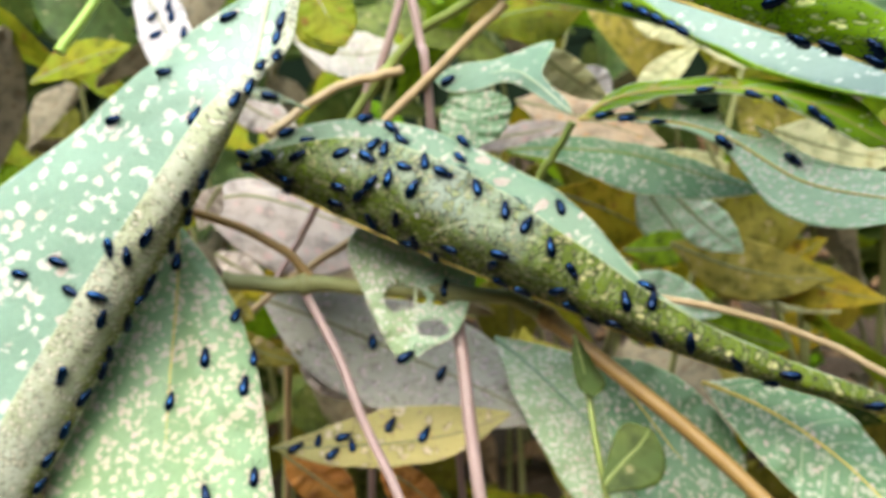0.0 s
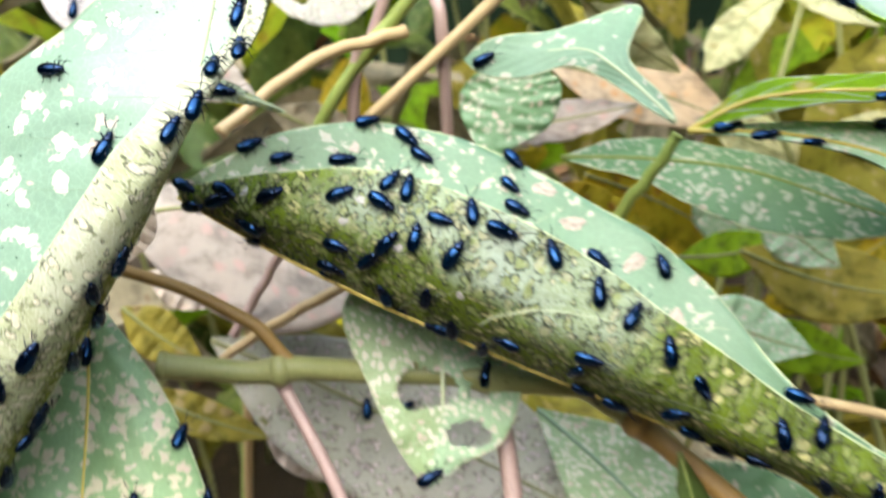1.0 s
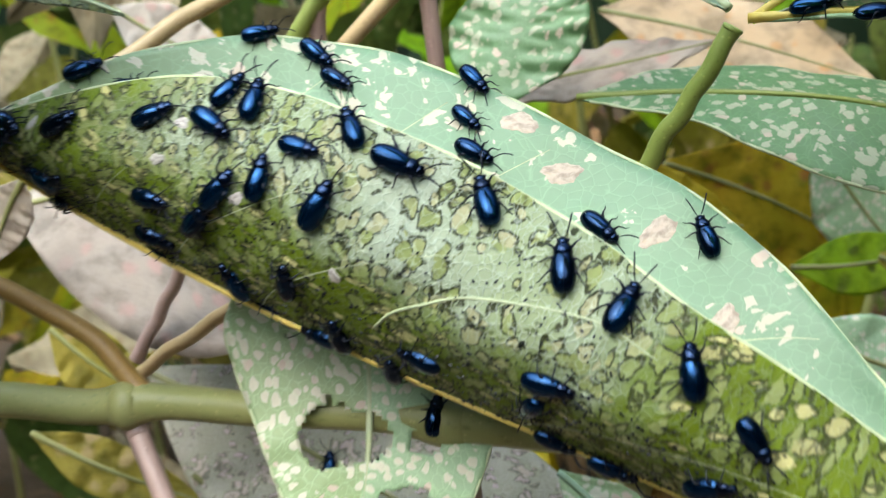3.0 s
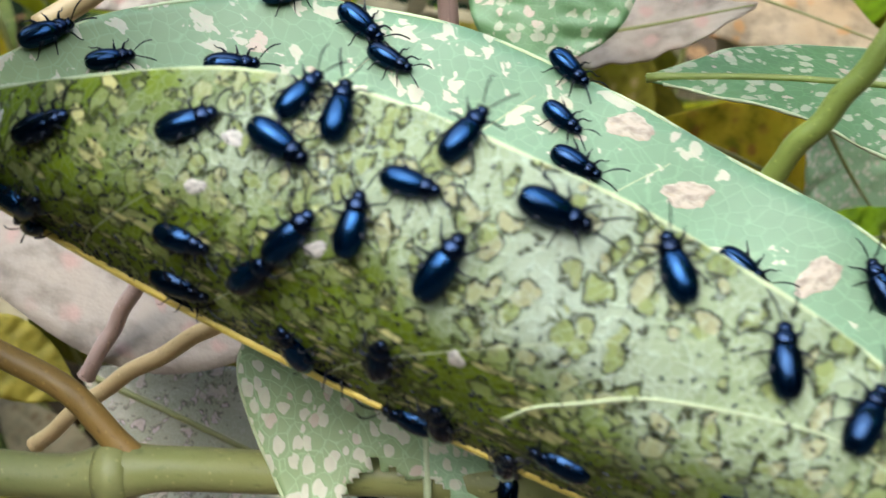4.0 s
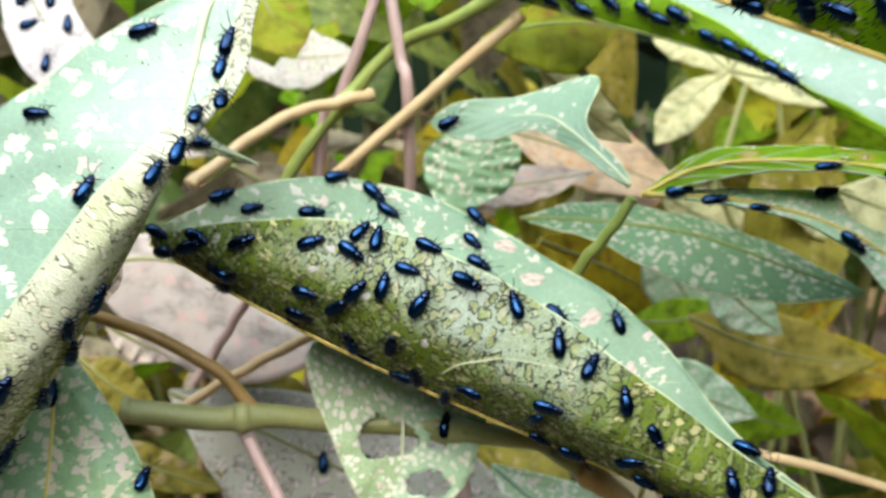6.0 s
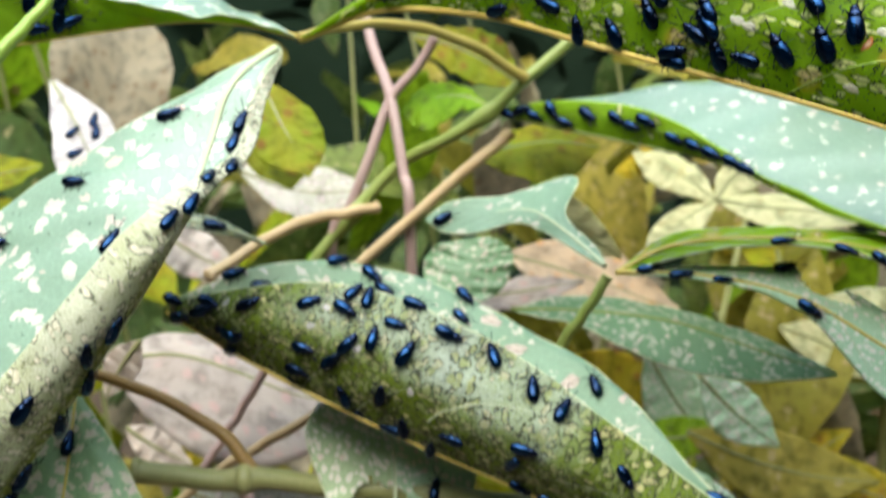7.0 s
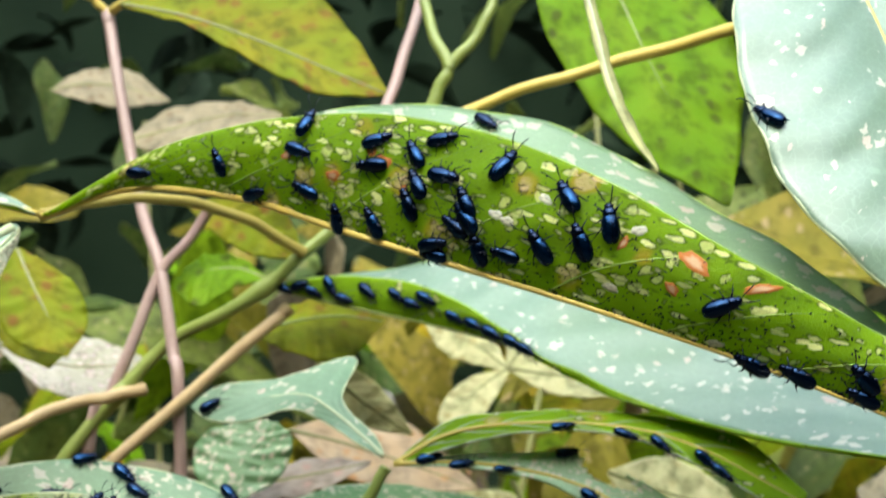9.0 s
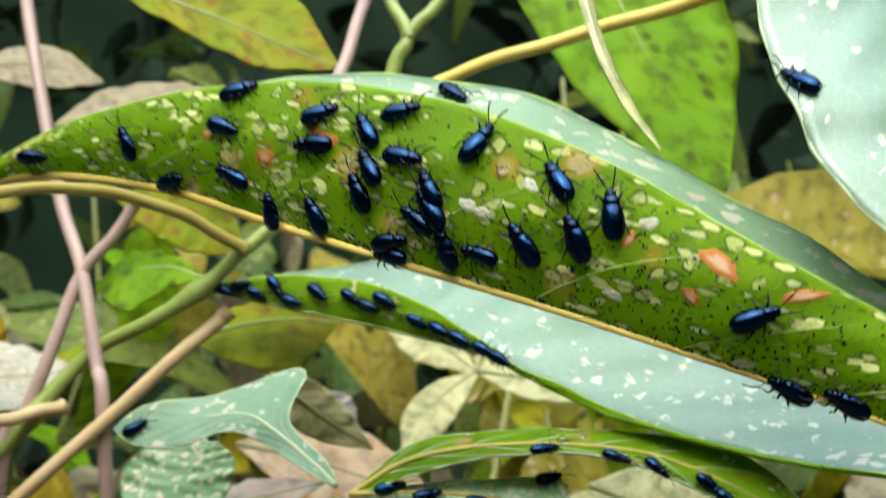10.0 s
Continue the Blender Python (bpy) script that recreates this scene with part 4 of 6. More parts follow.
        mid=[(-0.0754, 0.3473, 0.4593), (-0.0694, 0.3408, 0.4491), (-0.0639, 0.3351, 0.4407), (-0.0585, 0.3295, 0.4326)],
        a=[(-0.0761, 0.3473, 0.4593), (-0.0788, 0.3402, 0.4476), (-0.0727, 0.3334, 0.4366), (-0.0587, 0.3294, 0.4324)],
        b=[(-0.0740, 0.3474, 0.4593), (-0.0601, 0.3426, 0.4506), (-0.0552, 0.3362, 0.4407), (-0.0582, 0.3296, 0.4329)],
        seed=27),
    "lime_mid": dict(
        mid=[(-0.0107, 0.3280, 0.4521), (-0.0179, 0.3312, 0.4545), (-0.0264, 0.3319, 0.4537), (-0.0341, 0.3326, 0.4501)],
        a=[(-0.0108, 0.3282, 0.4527), (-0.0181, 0.3346, 0.4575), (-0.0275, 0.3357, 0.4574), (-0.0341, 0.3329, 0.4508)],
        b=[(-0.0107, 0.3278, 0.4516), (-0.0190, 0.3269, 0.4496), (-0.0271, 0.3259, 0.4446), (-0.0340, 0.3323, 0.4494)],
        seed=28),
    "lime_low": dict(
        mid=[(-0.0134, 0.3275, 0.4382), (-0.0036, 0.3287, 0.4410), (0.0079, 0.3293, 0.4424), (0.0194, 0.3287, 0.4410)],
        a=[(-0.0134, 0.3278, 0.4388), (-0.0036, 0.3327, 0.4452), (0.0095, 0.3347, 0.4474), (0.0197, 0.3290, 0.4416)],
        b=[(-0.0133, 0.3273, 0.4377), (-0.0035, 0.3223, 0.4336), (0.0089, 0.3204, 0.4316), (0.0191, 0.3285, 0.4404)],
        seed=29),
    "gold_cover": dict(
        mid=[(-0.0316, 0.3415, 0.4711), (-0.0215, 0.3405, 0.4687), (-0.0115, 0.3385, 0.4641), (-0.0015, 0.3357, 0.4574)],
        a=[(-0.0316, 0.3416, 0.4714), (-0.0198, 0.3449, 0.4741), (-0.0066, 0.3433, 0.4703), (-0.0012, 0.3359, 0.4578)],
        b=[(-0.0316, 0.3413, 0.4708), (-0.0239, 0.3360, 0.4634), (-0.0147, 0.3338, 0.4582), (-0.0018, 0.3355, 0.4570)],
        seed=30),
    "tan_strip": dict(
        mid=[(-0.0236, 0.3314, 0.3961), (-0.0117, 0.3327, 0.3992), (0.0021, 0.3336, 0.4014), (0.0168, 0.3347, 0.4040)],
        a=[(-0.0236, 0.3315, 0.3964), (-0.0115, 0.3383, 0.4022), (0.0037, 0.3392, 0.4044), (0.0170, 0.3349, 0.4043)],
        b=[(-0.0236, 0.3312, 0.3957), (-0.0110, 0.3272, 0.3964), (0.0025, 0.3279, 0.3981), (0.0166, 0.3346, 0.4036)],
        seed=32),
    "tan_pair": dict(
        mid=[(-0.0938, 0.4605, 0.5210), (-0.0819, 0.4616, 0.5238), (-0.0675, 0.4614, 0.5232), (-0.0506, 0.4592, 0.5180)],
        a=[(-0.0939, 0.4607, 0.5215), (-0.0832, 0.4677, 0.5303), (-0.0666, 0.4680, 0.5310), (-0.0502, 0.4594, 0.5185)],
        b=[(-0.0938, 0.4603, 0.5206), (-0.0806, 0.4552, 0.5164), (-0.0663, 0.4545, 0.5146), (-0.0510, 0.4590, 0.5176)],
        seed=33),
    "tan_pair_low": dict(
        mid=[(-0.0629, 0.4408, 0.5003), (-0.0485, 0.4428, 0.5050), (-0.0287, 0.4454, 0.5112), (-0.0082, 0.4457, 0.5119)],
        a=[(-0.0630, 0.4411, 0.5011), (-0.0496, 0.4507, 0.5135), (-0.0272, 0.4525, 0.5177), (-0.0078, 0.4460, 0.5126)],
        b=[(-0.0629, 0.4404, 0.4994), (-0.0494, 0.4345, 0.4958), (-0.0301, 0.4370, 0.5017), (-0.0086, 0.4454, 0.5112)],
        seed=34),
    "rose_low": dict(
        mid=[(-0.0937, 0.4003, 0.4306), (-0.0797, 0.3981, 0.4254), (-0.0660, 0.3974, 0.4237), (-0.0490, 0.3981, 0.4253)],
        a=[(-0.0939, 0.4011, 0.4323), (-0.0816, 0.4060, 0.4337), (-0.0659, 0.4053, 0.4320), (-0.0488, 0.3984, 0.4259)],
        b=[(-0.0934, 0.3996, 0.4289), (-0.0777, 0.3904, 0.4175), (-0.0627, 0.3897, 0.4158), (-0.0493, 0.3978, 0.4246)],
        seed=35),
    "cream_star_a": dict(
        mid=[(0.0648, 0.3864, 0.4233), (0.0570, 0.3888, 0.4291), (0.0482, 0.3909, 0.4340), (0.0384, 0.3926, 0.4380)],
        a=[(0.0648, 0.3867, 0.4240), (0.0603, 0.3939, 0.4333), (0.0505, 0.3960, 0.4382), (0.0385, 0.3929, 0.4387)],
        b=[(0.0644, 0.3861, 0.4226), (0.0532, 0.3849, 0.4249), (0.0436, 0.3866, 0.4288), (0.0384, 0.3923, 0.4373)],
        seed=36),
    "cream_star_b": dict(
        mid=[(0.0648, 0.3864, 0.4233), (0.0709, 0.3915, 0.4302), (0.0798, 0.3960, 0.4356), (0.0897, 0.3997, 0.4394)],
        a=[(0.0644, 0.3865, 0.4237), (0.0663, 0.3922, 0.4318), (0.0763, 0.3974, 0.4391), (0.0898, 0.4001, 0.4402)],
        b=[(0.0651, 0.3862, 0.4230), (0.0760, 0.3897, 0.4260), (0.0850, 0.3942, 0.4314), (0.0900, 0.3994, 0.4387)],
        seed=37),
    "cream_star_c": dict(
        mid=[(0.0648, 0.3864, 0.4233), (0.0793, 0.3834, 0.4214), (0.0948, 0.3808, 0.4204), (0.1118, 0.3775, 0.4178)],
        a=[(0.0648, 0.3867, 0.4240), (0.0807, 0.3873, 0.4255), (0.0982, 0.3847, 0.4245), (0.1118, 0.3777, 0.4183)],
        b=[(0.0647, 0.3861, 0.4227), (0.0761, 0.3792, 0.4166), (0.0912, 0.3762, 0.4148), (0.1113, 0.3773, 0.4173)],
        seed=38),
    "cream_star_d": dict(
        mid=[(0.0648, 0.3864, 0.4233), (0.0554, 0.3821, 0.4182), (0.0471, 0.3771, 0.4117), (0.0406, 0.3716, 0.4039)],
        a=[(0.0643, 0.3865, 0.4237), (0.0511, 0.3831, 0.4206), (0.0419, 0.3777, 0.4132), (0.0403, 0.3717, 0.4042)],
        b=[(0.0653, 0.3861, 0.4227), (0.0588, 0.3783, 0.4145), (0.0513, 0.3731, 0.4073), (0.0413, 0.3715, 0.4036)],
        seed=39),
    "mint_mid": dict(
        mid=[(-0.0090, 0.3186, 0.4173), (-0.0143, 0.3161, 0.4113), (-0.0178, 0.3136, 0.4054), (-0.0212, 0.3104, 0.3978)],
        a=[(-0.0097, 0.3190, 0.4181), (-0.0235, 0.3200, 0.4153), (-0.0270, 0.3171, 0.4084), (-0.0217, 0.3105, 0.3981)],
        b=[(-0.0072, 0.3186, 0.4173), (-0.0035, 0.3168, 0.4130), (-0.0070, 0.3132, 0.4046), (-0.0205, 0.3102, 0.3975)],
        seed=31),
    "mint_back": dict(
        mid=[(0.0429, 0.3830, 0.3744), (0.0510, 0.3870, 0.3608), (0.0603, 0.3911, 0.3479), (0.0709, 0.3954, 0.3352)],
        a=[(0.0436, 0.3834, 0.3748), (0.0598, 0.3927, 0.3655), (0.0679, 0.3960, 0.3519), (0.0714, 0.3957, 0.3355)],
        b=[(0.0423, 0.3825, 0.3741), (0.0425, 0.3813, 0.3562), (0.0528, 0.3862, 0.3439), (0.0705, 0.3951, 0.3350)],
        seed=51),
    "olive_back": dict(
        mid=[(0.0095, 0.3877, 0.3684), (0.0298, 0.3943, 0.3587), (0.0490, 0.3999, 0.3468), (0.0676, 0.4047, 0.3323)],
        a=[(0.0100, 0.3884, 0.3692), (0.0368, 0.4029, 0.3695), (0.0552, 0.4073, 0.3560), (0.0680, 0.4051, 0.3328)],
        b=[(0.0089, 0.3870, 0.3675), (0.0229, 0.3858, 0.3482), (0.0429, 0.3925, 0.3378), (0.0673, 0.4042, 0.3318)],
        seed=52),
    "cream_back": dict(
        mid=[(0.0555, 0.4268, 0.3753), (0.0711, 0.4328, 0.3653), (0.0876, 0.4392, 0.3570), (0.1053, 0.4462, 0.3502)],
        a=[(0.0558, 0.4273, 0.3759), (0.0753, 0.4385, 0.3727), (0.0912, 0.4441, 0.3634), (0.1055, 0.4465, 0.3506)],
        b=[(0.0552, 0.4264, 0.3747), (0.0670, 0.4272, 0.3580), (0.0839, 0.4343, 0.3507), (0.1050, 0.4459, 0.3498)],
        seed=53),
    "yellow_right": dict(
        mid=[(0.0717, 0.3925, 0.3254), (0.0907, 0.4024, 0.3269), (0.1090, 0.4126, 0.3305), (0.1271, 0.4235, 0.3362)],
        a=[(0.0715, 0.3929, 0.3260), (0.0879, 0.4074, 0.3346), (0.1067, 0.4170, 0.3372), (0.1270, 0.4237, 0.3366)],
        b=[(0.0720, 0.3921, 0.3248), (0.0935, 0.3974, 0.3193), (0.1113, 0.4082, 0.3238), (0.1272, 0.4232, 0.3358)],
        seed=54),
    "lime_right": dict(
        mid=[(0.0355, 0.3642, 0.3502), (0.0475, 0.3688, 0.3487), (0.0593, 0.3736, 0.3486), (0.0712, 0.3788, 0.3498)],
        a=[(0.0355, 0.3645, 0.3506), (0.0471, 0.3724, 0.3543), (0.0590, 0.3768, 0.3534), (0.0711, 0.3790, 0.3501)],
        b=[(0.0355, 0.3639, 0.3497), (0.0480, 0.3651, 0.3432), (0.0597, 0.3705, 0.3439), (0.0712, 0.3786, 0.3495)],
        seed=55),
    "chalk_right": dict(
        mid=[(0.0954, 0.4671, 0.3190), (0.1050, 0.4703, 0.3141), (0.1146, 0.4737, 0.3102), (0.1247, 0.4775, 0.3073)],
        a=[(0.0957, 0.4675, 0.3197), (0.1085, 0.4762, 0.3222), (0.1177, 0.4788, 0.3171), (0.1249, 0.4778, 0.3077)],
        b=[(0.0952, 0.4666, 0.3184), (0.1015, 0.4643, 0.3062), (0.1116, 0.4686, 0.3034), (0.1246, 0.4772, 0.3069)],
        seed=56),
    "cream_right": dict(
        mid=[(0.0979, 0.4212, 0.3748), (0.1124, 0.4249, 0.3695), (0.1258, 0.4279, 0.3626), (0.1387, 0.4303, 0.3541)],
        a=[(0.0983, 0.4217, 0.3754), (0.1167, 0.4302, 0.3762), (0.1296, 0.4324, 0.3684), (0.1389, 0.4306, 0.3545)],
        b=[(0.0976, 0.4208, 0.3743), (0.1080, 0.4197, 0.3629), (0.1220, 0.4234, 0.3570), (0.1385, 0.4300, 0.3538)],
        seed=57),
    "brass_low": dict(
        mid=[(0.0531, 0.3632, 0.3527), (0.0727, 0.3631, 0.3443), (0.0929, 0.3638, 0.3391), (0.1141, 0.3655, 0.3368)],
        a=[(0.0534, 0.3638, 0.3535), (0.0765, 0.3696, 0.3536), (0.0963, 0.3694, 0.3470), (0.1143, 0.3659, 0.3373)],
        b=[(0.0528, 0.3627, 0.3520), (0.0690, 0.3567, 0.3352), (0.0895, 0.3584, 0.3313), (0.1139, 0.3652, 0.3363)],
        seed=58),
    "mint_low_right": dict(
        mid=[(0.0534, 0.3491, 0.3737), (0.0609, 0.3497, 0.3659), (0.0690, 0.3505, 0.3589), (0.0778, 0.3514, 0.3524)],
        a=[(0.0539, 0.3494, 0.3741), (0.0669, 0.3535, 0.3707), (0.0742, 0.3537, 0.3630), (0.0781, 0.3516, 0.3526)],
        b=[(0.0530, 0.3488, 0.3733), (0.0550, 0.3460, 0.3612), (0.0638, 0.3473, 0.3548), (0.0775, 0.3512, 0.3521)],
        seed=59),
    "cream_low": dict(
        mid=[(0.0027, 0.3458, 0.4295), (0.0112, 0.3482, 0.4218), (0.0202, 0.3503, 0.4147), (0.0299, 0.3524, 0.4082)],
        a=[(0.0030, 0.3459, 0.4299), (0.0149, 0.3493, 0.4263), (0.0234, 0.3513, 0.4186), (0.0301, 0.3524, 0.4084)],
        b=[(0.0024, 0.3457, 0.4291), (0.0077, 0.3470, 0.4173), (0.0171, 0.3494, 0.4109), (0.0297, 0.3523, 0.4079)],
        seed=60),
    "ochre_deep": dict(
        mid=[(-0.0924, 0.4205, 0.4460), (-0.0869, 0.4234, 0.4376), (-0.0807, 0.4260, 0.4299), (-0.0738, 0.4284, 0.4228)],
        a=[(-0.0918, 0.4207, 0.4466), (-0.0801, 0.4253, 0.4446), (-0.0749, 0.4276, 0.4359), (-0.0734, 0.4285, 0.4231)],
        b=[(-0.0929, 0.4204, 0.4455), (-0.0936, 0.4214, 0.4307), (-0.0865, 0.4243, 0.4241), (-0.0741, 0.4283, 0.4224)],
        seed=61),
    "blue_gap": dict(
        mid=[(0.0241, 0.4747, 0.4069), (0.0286, 0.4776, 0.4007), (0.0335, 0.4804, 0.3950), (0.0388, 0.4830, 0.3896)],
        a=[(0.0246, 0.4748, 0.4073), (0.0350, 0.4790, 0.4058), (0.0389, 0.4816, 0.3993), (0.0392, 0.4831, 0.3898)],
        b=[(0.0236, 0.4746, 0.4065), (0.0223, 0.4762, 0.3956), (0.0280, 0.4792, 0.3907), (0.0385, 0.4830, 0.3893)],
        seed=62),
    "tan_left": dict(
        mid=[(-0.0874, 0.3853, 0.3919), (-0.0754, 0.3900, 0.3839), (-0.0627, 0.3944, 0.3769), (-0.0490, 0.3988, 0.3708)],
        a=[(-0.0871, 0.3855, 0.3924), (-0.0725, 0.3925, 0.3906), (-0.0601, 0.3966, 0.3827), (-0.0488, 0.3989, 0.3711)],
        b=[(-0.0876, 0.3851, 0.3914), (-0.0782, 0.3875, 0.3773), (-0.0653, 0.3923, 0.3712), (-0.0492, 0.3987, 0.3705)],
        seed=63),
    "pink_low": dict(
        mid=[(-0.1117, 0.3306, 0.3613), (-0.1063, 0.3325, 0.3565), (-0.1006, 0.3345, 0.3523), (-0.0944, 0.3366, 0.3485)],
        a=[(-0.1116, 0.3308, 0.3616), (-0.1048, 0.3354, 0.3603), (-0.0993, 0.3370, 0.3556), (-0.0943, 0.3367, 0.3487)],
        b=[(-0.1118, 0.3303, 0.3610), (-0.1077, 0.3296, 0.3527), (-0.1019, 0.3320, 0.3491), (-0.0945, 0.3364, 0.3483)],
        seed=64),
    "white_left": dict(
        mid=[(-0.1156, 0.3702, 0.4149), (-0.1071, 0.3715, 0.4084), (-0.0980, 0.3729, 0.4028), (-0.0882, 0.3747, 0.3980)],
        a=[(-0.1154, 0.3705, 0.4154), (-0.1043, 0.3759, 0.4145), (-0.0955, 0.3768, 0.4080), (-0.0880, 0.3749, 0.3983)],
        b=[(-0.1158, 0.3698, 0.4144), (-0.1098, 0.3670, 0.4024), (-0.1005, 0.3691, 0.3977), (-0.0883, 0.3745, 0.3977)],
        seed=65),
    "rust_branch": dict(
        mid=[(-0.1040, 0.2926, 0.3478), (-0.0940, 0.2926, 0.3423), (-0.0838, 0.2930, 0.3377), (-0.0732, 0.2937, 0.3338)],
        a=[(-0.1039, 0.2928, 0.3481), (-0.0928, 0.2957, 0.3457), (-0.0827, 0.2956, 0.3406), (-0.0731, 0.2938, 0.3340)],
        b=[(-0.1041, 0.2923, 0.3476), (-0.0952, 0.2896, 0.3389), (-0.0849, 0.2904, 0.3348), (-0.0732, 0.2935, 0.3337)],
        seed=70),
    "olive_twig": dict(
        mid=[(-0.0836, 0.3135, 0.3566), (-0.0727, 0.3146, 0.3536), (-0.0621, 0.3153, 0.3497), (-0.0517, 0.3156, 0.3449)],
        a=[(-0.0836, 0.3138, 0.3570), (-0.0714, 0.3183, 0.3579), (-0.0610, 0.3185, 0.3534), (-0.0516, 0.3158, 0.3452)],
        b=[(-0.0837, 0.3132, 0.3563), (-0.0739, 0.3109, 0.3494), (-0.0632, 0.3122, 0.3461), (-0.0518, 0.3155, 0.3447)],
        seed=71),
    "rosy_branch": dict(
        mid=[(-0.0758, 0.2954, 0.3383), (-0.0684, 0.2949, 0.3317), (-0.0605, 0.2946, 0.3260), (-0.0521, 0.2947, 0.3209)],
        a=[(-0.0756, 0.2957, 0.3386), (-0.0655, 0.2985, 0.3354), (-0.0581, 0.2977, 0.3291), (-0.0519, 0.2949, 0.3211)],
        b=[(-0.0761, 0.2951, 0.3380), (-0.0712, 0.2912, 0.3281), (-0.0630, 0.2915, 0.3229), (-0.0522, 0.2945, 0.3207)],
        seed=72),
    "brown_twig": dict(
        mid=[(-0.1164, 0.3221, 0.3550), (-0.1102, 0.3217, 0.3491), (-0.1036, 0.3217, 0.3438), (-0.0965, 0.3218, 0.3391)],
        a=[(-0.1162, 0.3224, 0.3553), (-0.1072, 0.3257, 0.3532), (-0.1010, 0.3251, 0.3473), (-0.0964, 0.3220, 0.3393)],
        b=[(-0.1166, 0.3217, 0.3547), (-0.1131, 0.3178, 0.3450), (-0.1062, 0.3183, 0.3404), (-0.0967, 0.3216, 0.3389)],
        seed=73),
    "pink_twig": dict(
        mid=[(-0.0929, 0.2911, 0.3951), (-0.0964, 0.2909, 0.3906), (-0.0993, 0.2906, 0.3859), (-0.1016, 0.2902, 0.3809)],
        a=[(-0.0927, 0.2912, 0.3949), (-0.0931, 0.2915, 0.3883), (-0.0964, 0.2911, 0.3840), (-0.1014, 0.2902, 0.3808)],
        b=[(-0.0932, 0.2911, 0.3953), (-0.0997, 0.2904, 0.3929), (-0.1020, 0.2901, 0.3879), (-0.1017, 0.2902, 0.3810)],
        seed=74),
    "lime_far": dict(
        mid=[(0.0634, 0.3884, 0.3151), (0.0780, 0.3913, 0.3074), (0.0929, 0.3946, 0.3010), (0.1086, 0.3984, 0.2959)],
        a=[(0.0636, 0.3888, 0.3156), (0.0811, 0.3963, 0.3138), (0.0957, 0.3989, 0.3065), (0.1087, 0.3987, 0.2962)],
        b=[(0.0631, 0.3880, 0.3146), (0.0749, 0.3864, 0.3010), (0.0902, 0.3904, 0.2956), (0.1084, 0.3982, 0.2955)],
        seed=80),
    "cream_far": dict(
        mid=[(0.0799, 0.4234, 0.3201), (0.0997, 0.4276, 0.3142), (0.1189, 0.4312, 0.3071), (0.1379, 0.4342, 0.2984)],
        a=[(0.0801, 0.4238, 0.3206), (0.1029, 0.4327, 0.3211), (0.1217, 0.4356, 0.3129), (0.1381, 0.4345, 0.2987)],
        b=[(0.0796, 0.4230, 0.3195), (0.0967, 0.4225, 0.3075), (0.1162, 0.4268, 0.3013), (0.1377, 0.4340, 0.2980)],
        seed=81),
    "cream_near": dict(
        mid=[(0.0848, 0.3449, 0.3978), (0.0988, 0.3461, 0.3925), (0.1131, 0.3475, 0.3883), (0.1279, 0.3492, 0.3852)],
        a=[(0.0851, 0.3454, 0.3985), (0.1030, 0.3518, 0.4009), (0.1167, 0.3524, 0.3955), (0.1281, 0.3495, 0.3856)],
        b=[(0.0845, 0.3445, 0.3971), (0.0948, 0.3404, 0.3842), (0.1095, 0.3426, 0.3812), (0.1277, 0.3489, 0.3847)],
        seed=82),
    "gold_far": dict(
        mid=[(0.0772, 0.3699, 0.3444), (0.0965, 0.3699, 0.3367), (0.1159, 0.3704, 0.3306), (0.1363, 0.3714, 0.3259)],
        a=[(0.0775, 0.3703, 0.3450), (0.1000, 0.3750, 0.3439), (0.1191, 0.3748, 0.3367), (0.1365, 0.3716, 0.3263)],
        b=[(0.0770, 0.3695, 0.3439), (0.0929, 0.3649, 0.3296), (0.1128, 0.3662, 0.3245), (0.1361, 0.3711, 0.3256)],
        seed=83),
    "lime_near": dict(
        mid=[(-0.0072, 0.3465, 0.3779), (0.0031, 0.3495, 0.3719), (0.0137, 0.3527, 0.3668), (0.0248, 0.3561, 0.3625)],
        a=[(-0.0070, 0.3469, 0.3784), (0.0057, 0.3538, 0.3777), (0.0160, 0.3564, 0.3717), (0.0249, 0.3563, 0.3627)],
        b=[(-0.0074, 0.3462, 0.3775), (0.0006, 0.3452, 0.3662), (0.0114, 0.3490, 0.3620), (0.0246, 0.3559, 0.3622)],
        seed=84),
    "pale_far": dict(
        mid=[(0.0317, 0.3319, 0.3503), (0.0434, 0.3328, 0.3441), (0.0553, 0.3340, 0.3388), (0.0678, 0.3353, 0.3342)],
        a=[(0.0320, 0.3322, 0.3508), (0.0471, 0.3374, 0.3505), (0.0585, 0.3378, 0.3442), (0.0680, 0.3355, 0.3345)],
        b=[(0.0314, 0.3315, 0.3498), (0.0398, 0.3283, 0.3379), (0.0521, 0.3301, 0.3334), (0.0676, 0.3351, 0.3339)],
        seed=85),
}
# ---- end of leaf plans ----

# more scars, and towards the midrib the fold's downward shade as deeper colour
main_leaf, main_blade = leaf("leaf", LEAVES["main"], TOP, UNDER, "green leaf folded along its midrib, riddled with feeding scars and beetles", "grazed leaves", 140, 22, GOLD, 0, 0.00055, wear_shade=lambda u, v: (0.62 + 1.1 * max(0, 1 - u / 0.5)) if v > 0 else 0.95 + 0.6 * max(0, min(1, max(1.15 + 0.22 * max(0, min(1, (0.5 - u) / 0.15)) - 1.5 * abs(v), 1 - (u - 0.08) / 0.28, (u - 0.52) / 0.15))))
